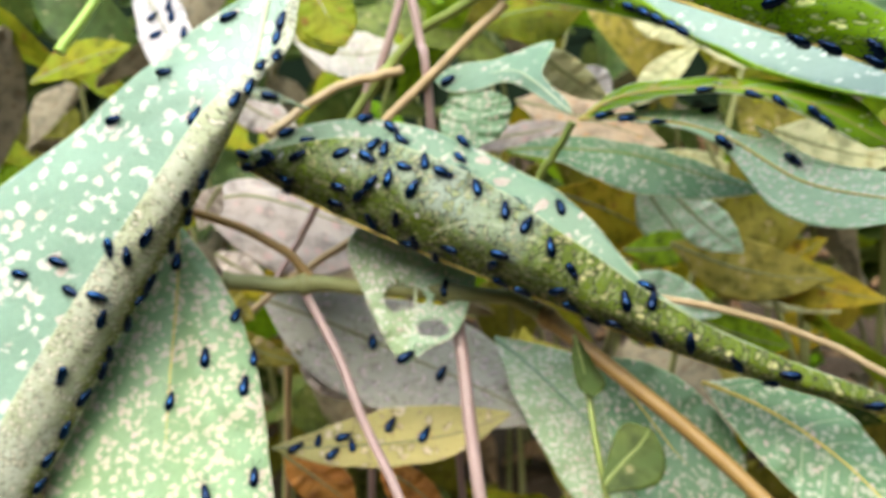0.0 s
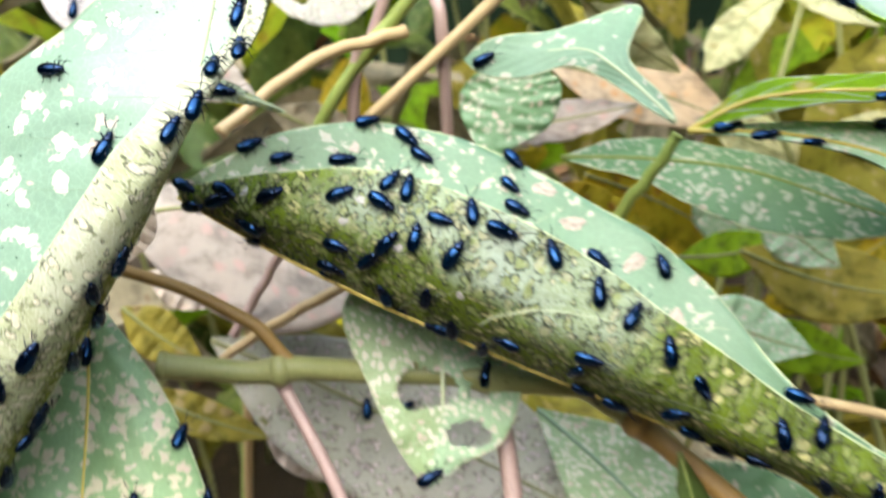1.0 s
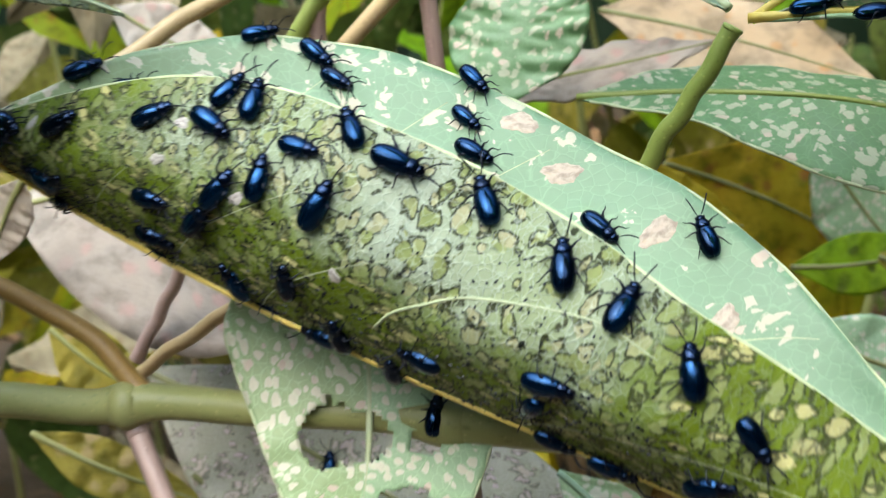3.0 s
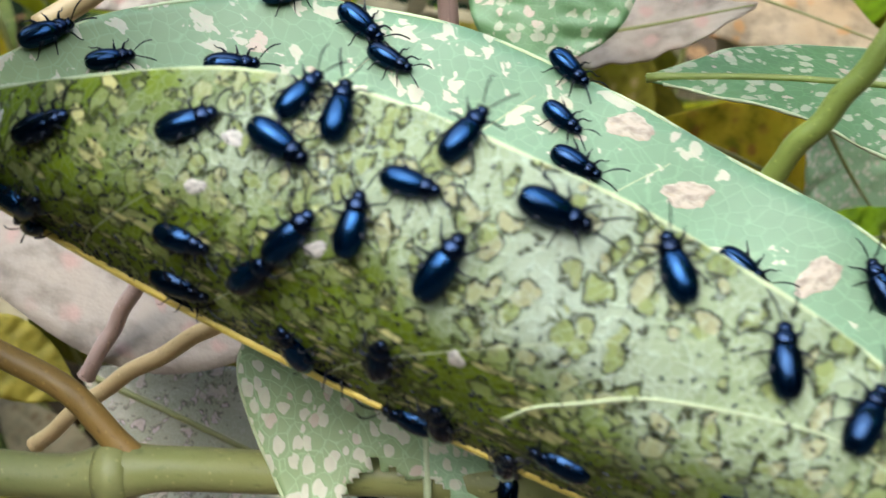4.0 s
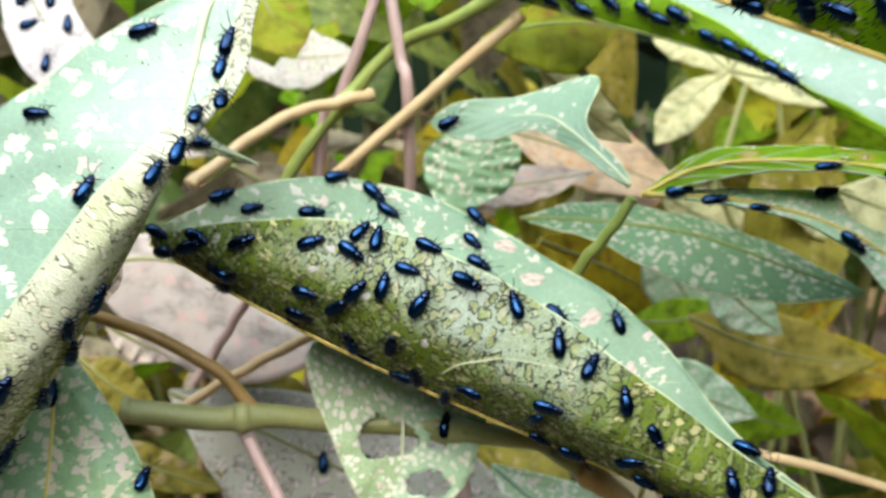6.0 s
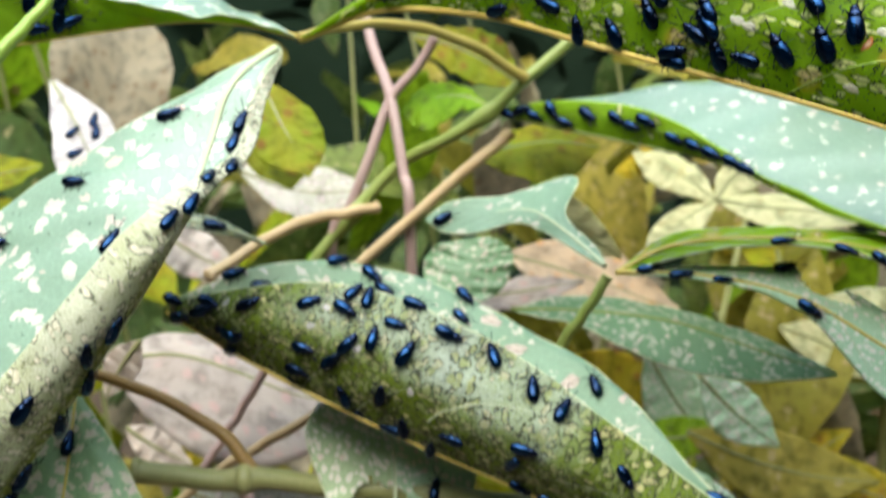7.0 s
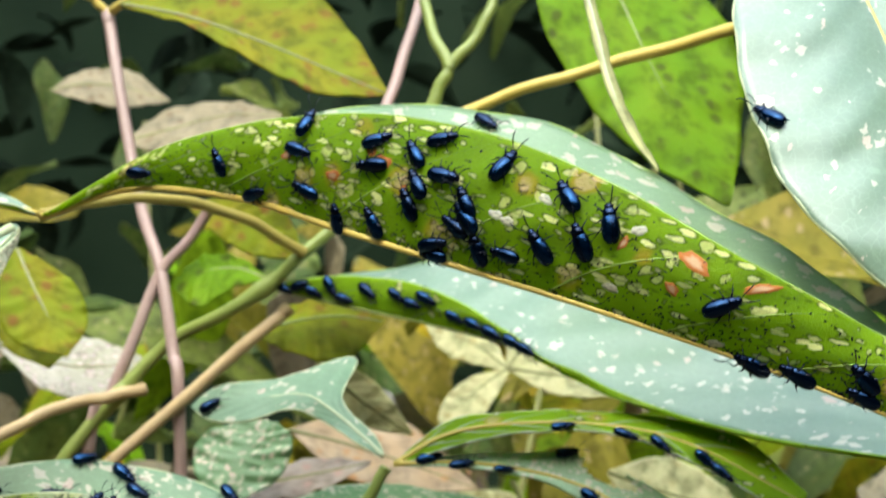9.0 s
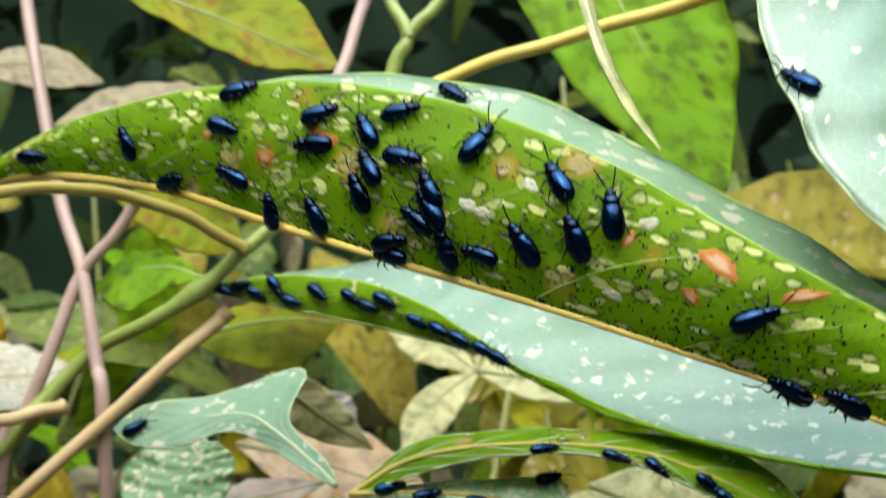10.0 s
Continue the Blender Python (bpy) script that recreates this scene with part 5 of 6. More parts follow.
# the strong side vein of the near half; the others are faint
VEIN = [(0.433, -0.250), (0.442, -0.367), (0.458, -0.467), (0.479, -0.583), (0.508, -0.667), (0.537, -0.733), (0.567, -0.783), (0.600, -0.783)]
w = spline(VEIN, np.linspace(0, 1, 40))
own(cord("side_vein", main_blade.at(w[:, 0], w[:, 1]) - main_blade.normal(w[:, 0], w[:, 1]) * 0.00012, np.linspace(0.0002, 0.0001, 40), SOFTVEIN, 6), main_leaf)
for u0, u1, far, size in ((0.26, 0.4, 0.85, 0.00011), (0.34, 0.52, 0.9, 0.00011), (0.55, 0.78, 0.8, 0.00012), (0.17, 0.28, 0.85, 0.0001)):
    w = np.linspace(0.02, 1, 24)
    u, v = u0 + (u1 - u0) * w**1.2, -far * w**0.75
    own(cord("side_vein", main_blade.at(u, v) - main_blade.normal(u, v) * 0.00012, np.linspace(size, size * 0.4, 24), SOFTVEIN, 6), main_leaf)
    u, v = u0 + 0.12 * w, 0.9 * w
    own(cord("side_vein", main_blade.at(u, v) + main_blade.normal(u, v) * 0.00012, np.linspace(0.00016, 0.00008, 24), PALE, 5), main_leaf)
# the folded strip gets shade in its colour near the fold, besides scars
left_leaf, left_blade = leaf("leaf", LEAVES["left"], TOP_BROAD, UNDER_OLIVE, "broad glossy green leaf with bleached feeding scars", "grazed leaves", 140, 22, PALE, 0, 0.0003, wear_shade=lambda u, v: 0.95 + 0.55 * max(0, 1 - v * 2.2) if v > 0 else 1.0)


def rib_side(u):
    """The left leaf's midrib runs slantwise to the fold."""
    return -0.42 * np.clip(1 - u / 0.4, 0.06, 1) ** 0.8


along = np.linspace(0.01, 0.42, 40)
own(cord("midrib", left_blade.at(along, rib_side(along)) + left_blade.normal(along, rib_side(along)) * 0.00005, np.linspace(0.0009, 0.0005, 40), PALE), left_leaf)
for k in range(9):
    for way in (-1, 1):
        w = np.linspace(0, 1, 14)
        start = 0.06 + 0.065 * k
        u = start + 0.09 * w
        v = rib_side(np.array(start)) * (1 - w) + (-0.95 * w if way < 0 else -0.03 * w)
        own(cord("side_vein", left_blade.at(u, v) + left_blade.normal(u, v) * 0.00012, np.linspace(0.00013, 0.00006, 14), GREENVEIN, 5), left_leaf)
upper_leaf, upper_blade = leaf("leaf", LEAVES["upper"], TOP_THIN, UNDER_BACKLIGHT_TINT, "yellow-green leaf folded along its golden midrib, backlight put into its colour", "grazed leaves", 140, 22, rib_size=0.0007, vein=LIMEVEIN, wear_shade=lambda u, v: 1.0 if v > 0 else 1.35)
leaf("leaf", LEAVES["second"], TOP_WAXY, UNDER_BACKLIGHT_TINT, "arched green leaf with dull grey-green upper side", "grazed leaves", 100, 12, GREENSTEM, 5, 0.0004, vein=LIMEVEIN, wear_shade=lambda u, v: 0.72 if v > 0 else 1.0)
leaf("leaf", LEAVES["lobe"], TOP, TOP, "half eaten green leaf with a single lobe", "grazed leaves", 90, 14, PALE, 0, wear_shade=lambda u, v: 0.7)
leaf("leaf", LEAVES["sprig_upper"], TOP, UNDER_BACKLIGHT_TINT, "narrow arched green leaflet of a sprig", "grazed leaves")
leaf("leaf", LEAVES["sprig_lower"], TOP_PALE, TOP_PALE, "green leaflet with a bitten margin", "grazed leaves")
leaf("leaf", LEAVES["back_long"], YELLOW, TOP_DULL, "long pale green leaf behind a sprig", "grazed leaves", 90, 14, GREENSTEM, 0)
leaf("leaf", LEAVES["hanging"], TOP_PALE, TOP_PALE, "tattered hanging leaf with large eaten holes", "grazed leaves", 110, 20, PALE, wear_shade=lambda u, v: 1.5 if v < 0 else 1.1)
leaf("leaf", LEAVES["low_left"], TOP_WORN, UNDER, "drooping green leaf covered with tan feeding scars", "grazed leaves", 120, 20)
leaf("leaf", LEAVES["right_big"], TOP_WAXY, UNDER, "large pale glossy leaf with small white scars", "grazed leaves", 90, 16, wear_shade=lambda u, v: 0.5)
leaf("leaf", LEAVES["left_back"], UNDER_BACKLIGHT_TINT, TOP_WAXY, "folded green leaf with a yellow midrib", "grazed leaves")
leaf("leaf", LEAVES["lime_back"], LIME, LIME, "hanging lime green leaf with dark specks", "grazed leaves", 60, 10, GREENSTEM, 0)
leaf("leaf", LEAVES["yellow_back"], YELLOW, YELLOW, "yellowing leaf with brown specks", "grazed leaves", 60, 10, OLIVE, 0)
leaf("leaf", LEAVES["tendril"], CREAM, CREAM, "narrow withered leaf strip hanging down", "grazed leaves", 40, 4, PALE, 0, 0.0005)
leaf("leaf", LEAVES["pink_back"], CHALK, CHALK, "bleached pinkish leaf crowded with beetles", "grazed leaves", 60, 10, OLIVE, 0)

leaf("leaf", LEAVES["ochre_low"], OCHRE, OCHRE, "ochre grazed leaf with bluish black beetles, low in the shrub", "grazed leaves", 60, 10, OLIVE, 0)
leaf("leaf", LEAVES["bleached_mid"], BLEACHED, BLEACHED, "bleached grey-pink leaf skeleton low in the shrub", "grazed leaves", 60, 10, OLIVE, 0)
leaf("leaf", LEAVES["pale_left"], PINKISH, PINKISH, "bleached pale leaf behind a tan twig", "grazed leaves", 60, 10, OLIVE, 0)
leaf("leaf", LEAVES["rust_low"], ORANGE, ORANGE, "rust orange dead leaf low in the shrub", "withering leaves", 60, 10, OLIVE, 0)
leaf("leaf", LEAVES["rust_deep"], ORANGE, ORANGE, "rust orange dead leaf low in the shrub", "withering leaves", 60, 10, OLIVE, 0)
leaf("leaf", LEAVES["mint_low"], TOP_PALE, TOP_PALE, "mint green leaf mottled white behind a brown branch", "grazed leaves", 60, 10, GREENVEIN, 4, wear_shade=lambda u, v: 1.4)
leaf("leaf", LEAVES["peach_back"], PEACH, PEACH, "bleached peach-white leaf deep in the shrub", "withering leaves", 60, 10, OLIVE, 0)
leaf("leaf", LEAVES["green_low"], TOP_DULL, UNDER, "green leaf with a mosaic of scars", "grazed leaves")
leaf("leaf", LEAVES["green_right"], TOP_DULL, TOP_DULL, "green leaf with a dark rim of beetles", "grazed leaves")
leaf("leaf", LEAVES["torn_bit"], MID, MID, "small torn green leaf remnant on a stalk", "leaf remnants", 30, 6, GREENSTEM, 0)
leaf("leaf", LEAVES["torn_low"], MID, MID, "small torn green leaf remnant on a stalk", "leaf remnants", 30, 6, GREENSTEM, 0)
leaf("leaf", LEAVES["stipule"], TOP, UNDER, "narrow pointed leaf tip with a beetle", "grazed leaves", 30, 5, PALE, 0)
leaf("leaf", LEAVES["ochre_left"], YELLOW, YELLOW, "golden brown withering leaf", "withering leaves", 60, 10, OLIVE, 0)
leaf("leaf", LEAVES["gold_top"], YELLOW, YELLOW, "golden yellow leaf hanging in the shade", "withering leaves", 60, 10, OLIVE, 0)
leaf("leaf", LEAVES["gold_left"], YELLOW, YELLOW, "golden yellow leaf beside rose stalks", "withering leaves", 60, 10, OLIVE, 0)
leaf("leaf", LEAVES["lime_mid"], LIME, LIME, "small lime green leaf with dark beetle specks", "grazed leaves", 60, 10, GREENSTEM, 0)
leaf("leaf", LEAVES["lime_low"], LIME, YELLOW, "lime green leaf with rusty specks", "grazed leaves", 60, 10, GREENSTEM, 0)
leaf("leaf", LEAVES["gold_cover"], YELLOW, YELLOW, "yellow leaf below a golden stalk", "withering leaves", 60, 10, OLIVE, 0)
leaf("leaf", LEAVES["mint_mid"], TOP_DULL, TOP_DULL, "dull green leaf behind a half eaten one", "grazed leaves", 60, 10, GREENVEIN, 0, 0.0003)

leaf("leaf", LEAVES["tan_strip"], PEACH, PINKISH, "pinkish tan dry leaf in the shade", "withering leaves", 60, 10, OLIVE, 0)
leaf("leaf", LEAVES["tan_pair"], GREY, GREY, "pale tan dry leaf in the shade", "withering leaves", 60, 10, OLIVE, 0)
leaf("leaf", LEAVES["tan_pair_low"], GREY, GREY, "pale tan dry leaf in the shade", "withering leaves", 60, 10, OLIVE, 0)
leaf("leaf", LEAVES["rose_low"], BLEACHED, BLEACHED, "rosy tan dry leaf beside the stalks", "withering leaves", 60, 10, OLIVE, 0)
for star in "abcd":
    leaf("leaf", LEAVES["cream_star_" + star], CREAM, CREAM, "cream and yellow-green leaf of a star-shaped tuft", "cream tuft", 50, 8, OLIVE, 0)
leaf("leaf", LEAVES["mint_back"], TOP_PALE, TOP_PALE, "pale mint green leaf in the shrub behind a sprig", "grazed leaves", 50, 8, OLIVE, 0)
leaf("leaf", LEAVES["olive_back"], YELLOW, YELLOW, "yellow olive leaf behind a leaf", "withering leaves", 50, 8, OLIVE, 0)
leaf("leaf", LEAVES["cream_back"], CREAM, CREAM, "cream yellow leaf behind a sprig", "withering leaves", 50, 8, OLIVE, 0)
leaf("leaf", LEAVES["yellow_right"], YELLOW, YELLOW, "yellow green leaf hanging in the shrub", "withering leaves", 50, 8, OLIVE, 0)
leaf("leaf", LEAVES["lime_right"], LIME, LIME, "small lime green leaf in the shrub", "withering leaves", 50, 8, OLIVE, 0)
leaf("leaf", LEAVES["chalk_right"], CHALK, CHALK, "bleached whitish leaf deep in the shrub", "withering leaves", 50, 8, OLIVE, 0)
leaf("leaf", LEAVES["cream_right"], CREAM, CREAM, "cream yellow leaf deep in the shrub", "withering leaves", 50, 8, OLIVE, 0)
leaf("leaf", LEAVES["brass_low"], BRASS, BRASS, "olive brown leaf low in the shrub", "withering leaves", 50, 8, OLIVE, 0)
leaf("leaf", LEAVES["mint_low_right"], TOP_PALE, TOP_PALE, "pale mint green leaf low in the shrub", "grazed leaves", 50, 8, OLIVE, 0)
leaf("leaf", LEAVES["cream_low"], CREAM, CREAM, "cream leaf with a tan rim behind a half eaten one", "withering leaves", 50, 8, OLIVE, 0)
leaf("leaf", LEAVES["ochre_deep"], YELLOW, YELLOW, "golden yellow leaf deep in the shrub", "withering leaves", 50, 8, OLIVE, 0)
leaf("leaf", LEAVES["blue_gap"], CHALK, CHALK, "bleached whitish leaf deep in the shrub", "withering leaves", 50, 8, OLIVE, 0)
leaf("leaf", LEAVES["tan_left"], GREY, GREY, "pale tan dry leaf under a leaf", "withering leaves", 50, 8, OLIVE, 0)
leaf("leaf", LEAVES["pink_low"], ROSY, ROSY, "rosy bleached leaf beside a twig", "withering leaves", 50, 8, OLIVE, 0)
leaf("leaf", LEAVES["white_left"], PINKISH, PINKISH, "bleached pinkish white leaf behind a twig", "withering leaves", 50, 8, OLIVE, 0)
leaf("leaf", LEAVES["rust_branch"], BRASS, BRASS, "olive brown dead leaf under a branch", "withering leaves", 50, 8, OLIVE, 0)
leaf("leaf", LEAVES["olive_twig"], BRASS, BRASS, "olive brown leaf behind a thin twig", "withering leaves", 50, 8, OLIVE, 0)
leaf("leaf", LEAVES["rosy_branch"], ROSY, ROSY, "rosy bleached leaf under a branch", "withering leaves", 50, 8, OLIVE, 0)
leaf("leaf", LEAVES["brown_twig"], BRASS, BRASS, "olive brown leaf behind a brown shoot", "withering leaves", 50, 8, OLIVE, 0)
leaf("leaf", LEAVES["pink_twig"], ROSY, ROSY, "curled rosy dry leaf behind a brown shoot", "withering leaves", 50, 8, OLIVE, 0)
leaf("leaf", LEAVES["lime_far"], LIME, LIME, "lime green leaf deep in the shrub", "withering leaves", 50, 8, OLIVE, 0)
leaf("leaf", LEAVES["cream_far"], CREAM, CREAM, "cream yellow leaf deep in the shrub", "withering leaves", 50, 8, OLIVE, 0)
leaf("leaf", LEAVES["cream_near"], CREAM, CREAM, "broad cream yellow leaf behind a sprig", "withering leaves", 50, 8, OLIVE, 0)
leaf("leaf", LEAVES["gold_far"], YELLOW, YELLOW, "yellow green leaf low in the shrub", "withering leaves", 50, 8, OLIVE, 0)
leaf("leaf", LEAVES["lime_near"], YELLOW, YELLOW, "yellow olive leaf behind a stalk", "withering leaves", 50, 8, OLIVE, 0)
leaf("leaf", LEAVES["pale_far"], TOP_PALE, TOP_PALE, "pale mint green leaf deep in the shrub", "grazed leaves", 50, 8, OLIVE, 0)

# ---- stems ----
stem("stem", [(0.0147, 0.2709, 0.4149), (0.0103, 0.2710, 0.4074), (0.0058, 0.2724, 0.4004), (0.0005, 0.2740, 0.3889)], 0.0011, 0.0013, GREENSTEM, "slender green leaf stalk below a fork")
stem("stem", [(-0.0823, 0.2524, 0.3770), (-0.0698, 0.2537, 0.3750), (-0.0569, 0.2546, 0.3746), (-0.0376, 0.2594, 0.3715), (-0.0101, 0.2582, 0.3697), (-0.0008, 0.2557, 0.3688), (0.0053, 0.2525, 0.3663)], 0.0023, 0.0021, OLIVE, "olive woody branch running behind the leaves", (0.3, 0.6))
stem("stem", rooted([(0.0030, 0.2542, 0.3677), (0.0144, 0.2486, 0.3599), (0.0343, 0.2367, 0.3472), (0.0576, 0.2226, 0.3293), (0.0764, 0.2100, 0.3148), (0.0942, 0.1974, 0.3006)], 0.05, 0.02), 0.0022, 0.0019, BROWN, "brown woody branch below a fork", (0.05,))
stem("stem", [(-0.1073, 0.2516, 0.4033), (-0.0944, 0.2545, 0.3973), (-0.0792, 0.2564, 0.3917), (-0.0650, 0.2563, 0.3836), (-0.0566, 0.2547, 0.3747)], 0.0010, 0.0014, BROWN, "brown side shoot joining a branch")
stem("stem", rooted([(-0.0604, 0.2550, 0.3730), (-0.0492, 0.2436, 0.3564), (-0.0403, 0.2332, 0.3394), (-0.0317, 0.2239, 0.3253), (-0.0220, 0.2135, 0.3060)], 0.01, 0.08), 0.0013, 0.0014, ROSE, "pale rose leaf stalk below a branch")
stem("stem", rooted([(-0.0191, 0.2627, 0.3677), (-0.0177, 0.2565, 0.3582), (-0.0150, 0.2456, 0.3428), (-0.0118, 0.2322, 0.3213), (-0.0087, 0.2214, 0.3012)], 0, 0.07), 0.0018, 0.002, ROSE, "stout rose-brown stem below a branch")
stem("stem", rooted([(0.0129, 0.2520, 0.3626), (0.0165, 0.2439, 0.3538), (0.0185, 0.2335, 0.3395), (0.0213, 0.2257, 0.3262), (0.0252, 0.2137, 0.3083)], 0.02, 0.08), 0.0008, 0.0011, GREENSTEM, "thin green stalk below the branch")
stem("stem", [(0.0348, 0.2504, 0.3716), (0.0562, 0.2466, 0.3679), (0.0766, 0.2409, 0.3620), (0.0913, 0.2337, 0.3555), (0.1071, 0.2265, 0.3488)], 0.001, 0.0009, TAN, "thin tan leaf stalk behind a leaf")
stem("stem", [(-0.0488, 0.2815, 0.3809), (-0.0604, 0.2828, 0.3738), (-0.0732, 0.2837, 0.3657), (-0.0839, 0.2823, 0.3573)], 0.0012, 0.0011, TAN, "thin tan twig among bleached leaves")
stem("stem", [(-0.0626, 0.2903, 0.3890), (-0.0706, 0.2902, 0.3759), (-0.0777, 0.2876, 0.3647)], 0.0011, 0.0011, ROSE, "thin rose twig among bleached leaves")
stem("stem", [(-0.0399, 0.3272, 0.4247), (-0.0488, 0.3211, 0.4232), (-0.0575, 0.3141, 0.4219), (-0.0668, 0.3034, 0.4173), (-0.0767, 0.2918, 0.4103)], 0.0015, 0.0014, TAN, "bent tan twig with a blunt tip")
stem("stem", rooted([(-0.0047, 0.3186, 0.4453), (-0.0156, 0.3176, 0.4354), (-0.0287, 0.3172, 0.4241), (-0.0426, 0.3160, 0.4112), (-0.0578, 0.3171, 0.3982), (-0.0765, 0.3143, 0.3815)], -0.06, 0.05), 0.0016, 0.0013, TAN, "tan dry twig with a cut end")
stem("stem", rooted([(0.0125, 0.3152, 0.4707), (-0.0013, 0.3133, 0.4583), (-0.0090, 0.3155, 0.4509), (-0.0215, 0.3187, 0.4431), (-0.0340, 0.3266, 0.4359), (-0.0471, 0.3272, 0.4220), (-0.0588, 0.3251, 0.4069), (-0.0693, 0.3274, 0.3867), (-0.0825, 0.3285, 0.3636)], -0.06, 0.06), 0.0015, 0.0018, GREENSTEM, "green main stem of the shrub", (0.2, 0.45))
stem("stem", [(-0.0487, 0.2600, 0.4634), (-0.0405, 0.2724, 0.4670), (-0.0285, 0.2883, 0.4686), (-0.0146, 0.3021, 0.4654), (-0.0015, 0.3121, 0.4582)], 0.0010, 0.0013, OCHRESTEM, "curved yellow-green stalk that carries the forked leaves")
stem("stem", rooted([(-0.0578, 0.3703, 0.5288), (-0.0512, 0.3568, 0.5020), (-0.0430, 0.3398, 0.4698), (-0.0365, 0.3297, 0.4537), (-0.0328, 0.3237, 0.4344), (-0.0301, 0.3200, 0.4102)], 0.01, 0.05), 0.0016, 0.0014, ROSE, "tall rose-grey stalk with a fork")
stem("stem", rooted([(-0.0246, 0.3278, 0.4696), (-0.0304, 0.3295, 0.4608), (-0.0365, 0.3296, 0.4534), (-0.0421, 0.3276, 0.4383), (-0.0473, 0.3279, 0.4237), (-0.0536, 0.3276, 0.4025)], -0.03, 0.05), 0.0013, 0.0018, ROSE, "rose-grey forked stalk in the shade")
stem("stem", [(0.0316, 0.3316, 0.5349), (0.0267, 0.3221, 0.5201), (0.0222, 0.3130, 0.5064), (0.0172, 0.3026, 0.4920), (0.0121, 0.2938, 0.4765)], 0.0014, 0.0014, ROSE, "pale rose upright stalk")
stem("stem", [(0.0253, 0.2980, 0.4864), (0.0277, 0.2969, 0.4940), (0.0306, 0.2977, 0.5011), (0.0273, 0.3049, 0.5129), (0.0256, 0.3140, 0.5291)], 0.0017, 0.0012, GREENSTEM, "green forked stem in the shade")
stem("stem", [(0.0306, 0.2977, 0.5011), (0.0370, 0.2984, 0.5078), (0.0413, 0.2998, 0.5163), (0.0457, 0.3020, 0.5265)], 0.0014, 0.0012, GREENSTEM, "green branch of a fork")
stem("stem", [(0.0208, 0.2927, 0.4842), (0.0329, 0.2894, 0.4891), (0.0449, 0.2860, 0.4939), (0.0602, 0.2813, 0.4983), (0.0742, 0.2742, 0.5019), (0.0874, 0.2646, 0.5049), (0.0983, 0.2551, 0.5081)], 0.0012, 0.0014, GOLD, "straight tan-green stalk of a large leaf")
stem("stem", [(-0.0577, 0.3700, 0.5280), (-0.0636, 0.3676, 0.5327), (-0.0762, 0.3627, 0.5338)], 0.0013, 0.001, GOLD, "yellow leaf stalk of a fork")
stem("stem", [(-0.0574, 0.3700, 0.5280), (-0.0502, 0.3622, 0.5302), (-0.0386, 0.3555, 0.5297)], 0.0013, 0.001, GOLD, "yellow leaf stalk of a fork")


stem("stem", [(-0.0826, 0.2310, 0.4718), (-0.0854, 0.2259, 0.4650), (-0.0881, 0.2229, 0.4606), (-0.0921, 0.2180, 0.4540), (-0.0986, 0.2103, 0.4436)], 0.0009, 0.0012, LIMEVEIN, "lime green grass-like stalk close by")


# ---- scars ----
def rust_material():
    n = Nodes("rust_scar")
    uv = n.uv()
    r = n.node("ShaderNodeVectorMath", {0: n.warp(uv, 1.4, 0.5)}, operation="LENGTH").outputs["Value"]
    col = n.mix(n.step(r, 0.3, 0.75), (0.6, 0.42, 0.26), (0.48, 0.15, 0.02))
    col = n.mix(n.math("MULTIPLY", n.noise(uv, 3.0, 4), 0.5), col, (0.42, 0.2, 0.08))
    return n.finish(col, 0.6, n.bump(n.noise(uv, 6.0, 4), 0.4, 0.0002), sheer=(0.3, col), spec=0.2)


RUST = rust_material()


def scar(root, bl, u0, v0, side, heading, ln, wd, seed, material):
    """A dry lesion with a ragged outline that lies on the blade."""
    bm = bmesh.new()
    uvl = bm.loops.layers.uv.new("UVMap")
    base = np.array([u0]), np.array([v0])
    su = np.linalg.norm(bl.at(base[0] + 0.01, base[1])[0] - bl.at(*base)[0]) / 0.01
    sv = np.linalg.norm(bl.at(base[0], base[1] + 0.01)[0] - bl.at(*base)[0]) / 0.01
    h = radians(heading)
    rings = []
    for i, r in enumerate((0.0, 0.4, 0.75, 1.0)):
        ring = []
        for k in range(30 if i else 1):
            g = 2 * math.pi * k / 30
            rr = r * (1 + 0.1 * math.sin(3 * g + seed) + 0.07 * math.sin(5 * g + 2 * seed) + 0.05 * math.sin(11 * g + seed))
            x, y = rr * math.cos(g) * ln, rr * math.sin(g) * wd
            u, v = u0 + (x * math.cos(h) - y * math.sin(h)) / su, v0 + (x * math.sin(h) + y * math.cos(h)) / sv
            u, v = np.array([u]), np.array([max(-0.99, min(0.99, v))])
            p = bl.at(u, v)[0] + bl.normal(u, v)[0] * side * (0.0003 - 0.00009 * (r > 0.9))
            ring.append((bm.verts.new(p), (r * math.cos(g), r * math.sin(g))))
        rings.append(ring)
    for i in range(3):
        for k in range(30):
            q = [rings[i][k % len(rings[i])], rings[i + 1][k], rings[i + 1][(k + 1) % 30]]
            if i:
                q.append(rings[i][(k + 1) % 30])
            f = bm.faces.new([e[0] for e in q])
            for loop, e in zip(f.loops, q):
                loop[uvl].uv = e[1]
    return own(part("scar", bm, material, label="rusty dry feeding scar" if material is RUST else "white dried scar"), root)


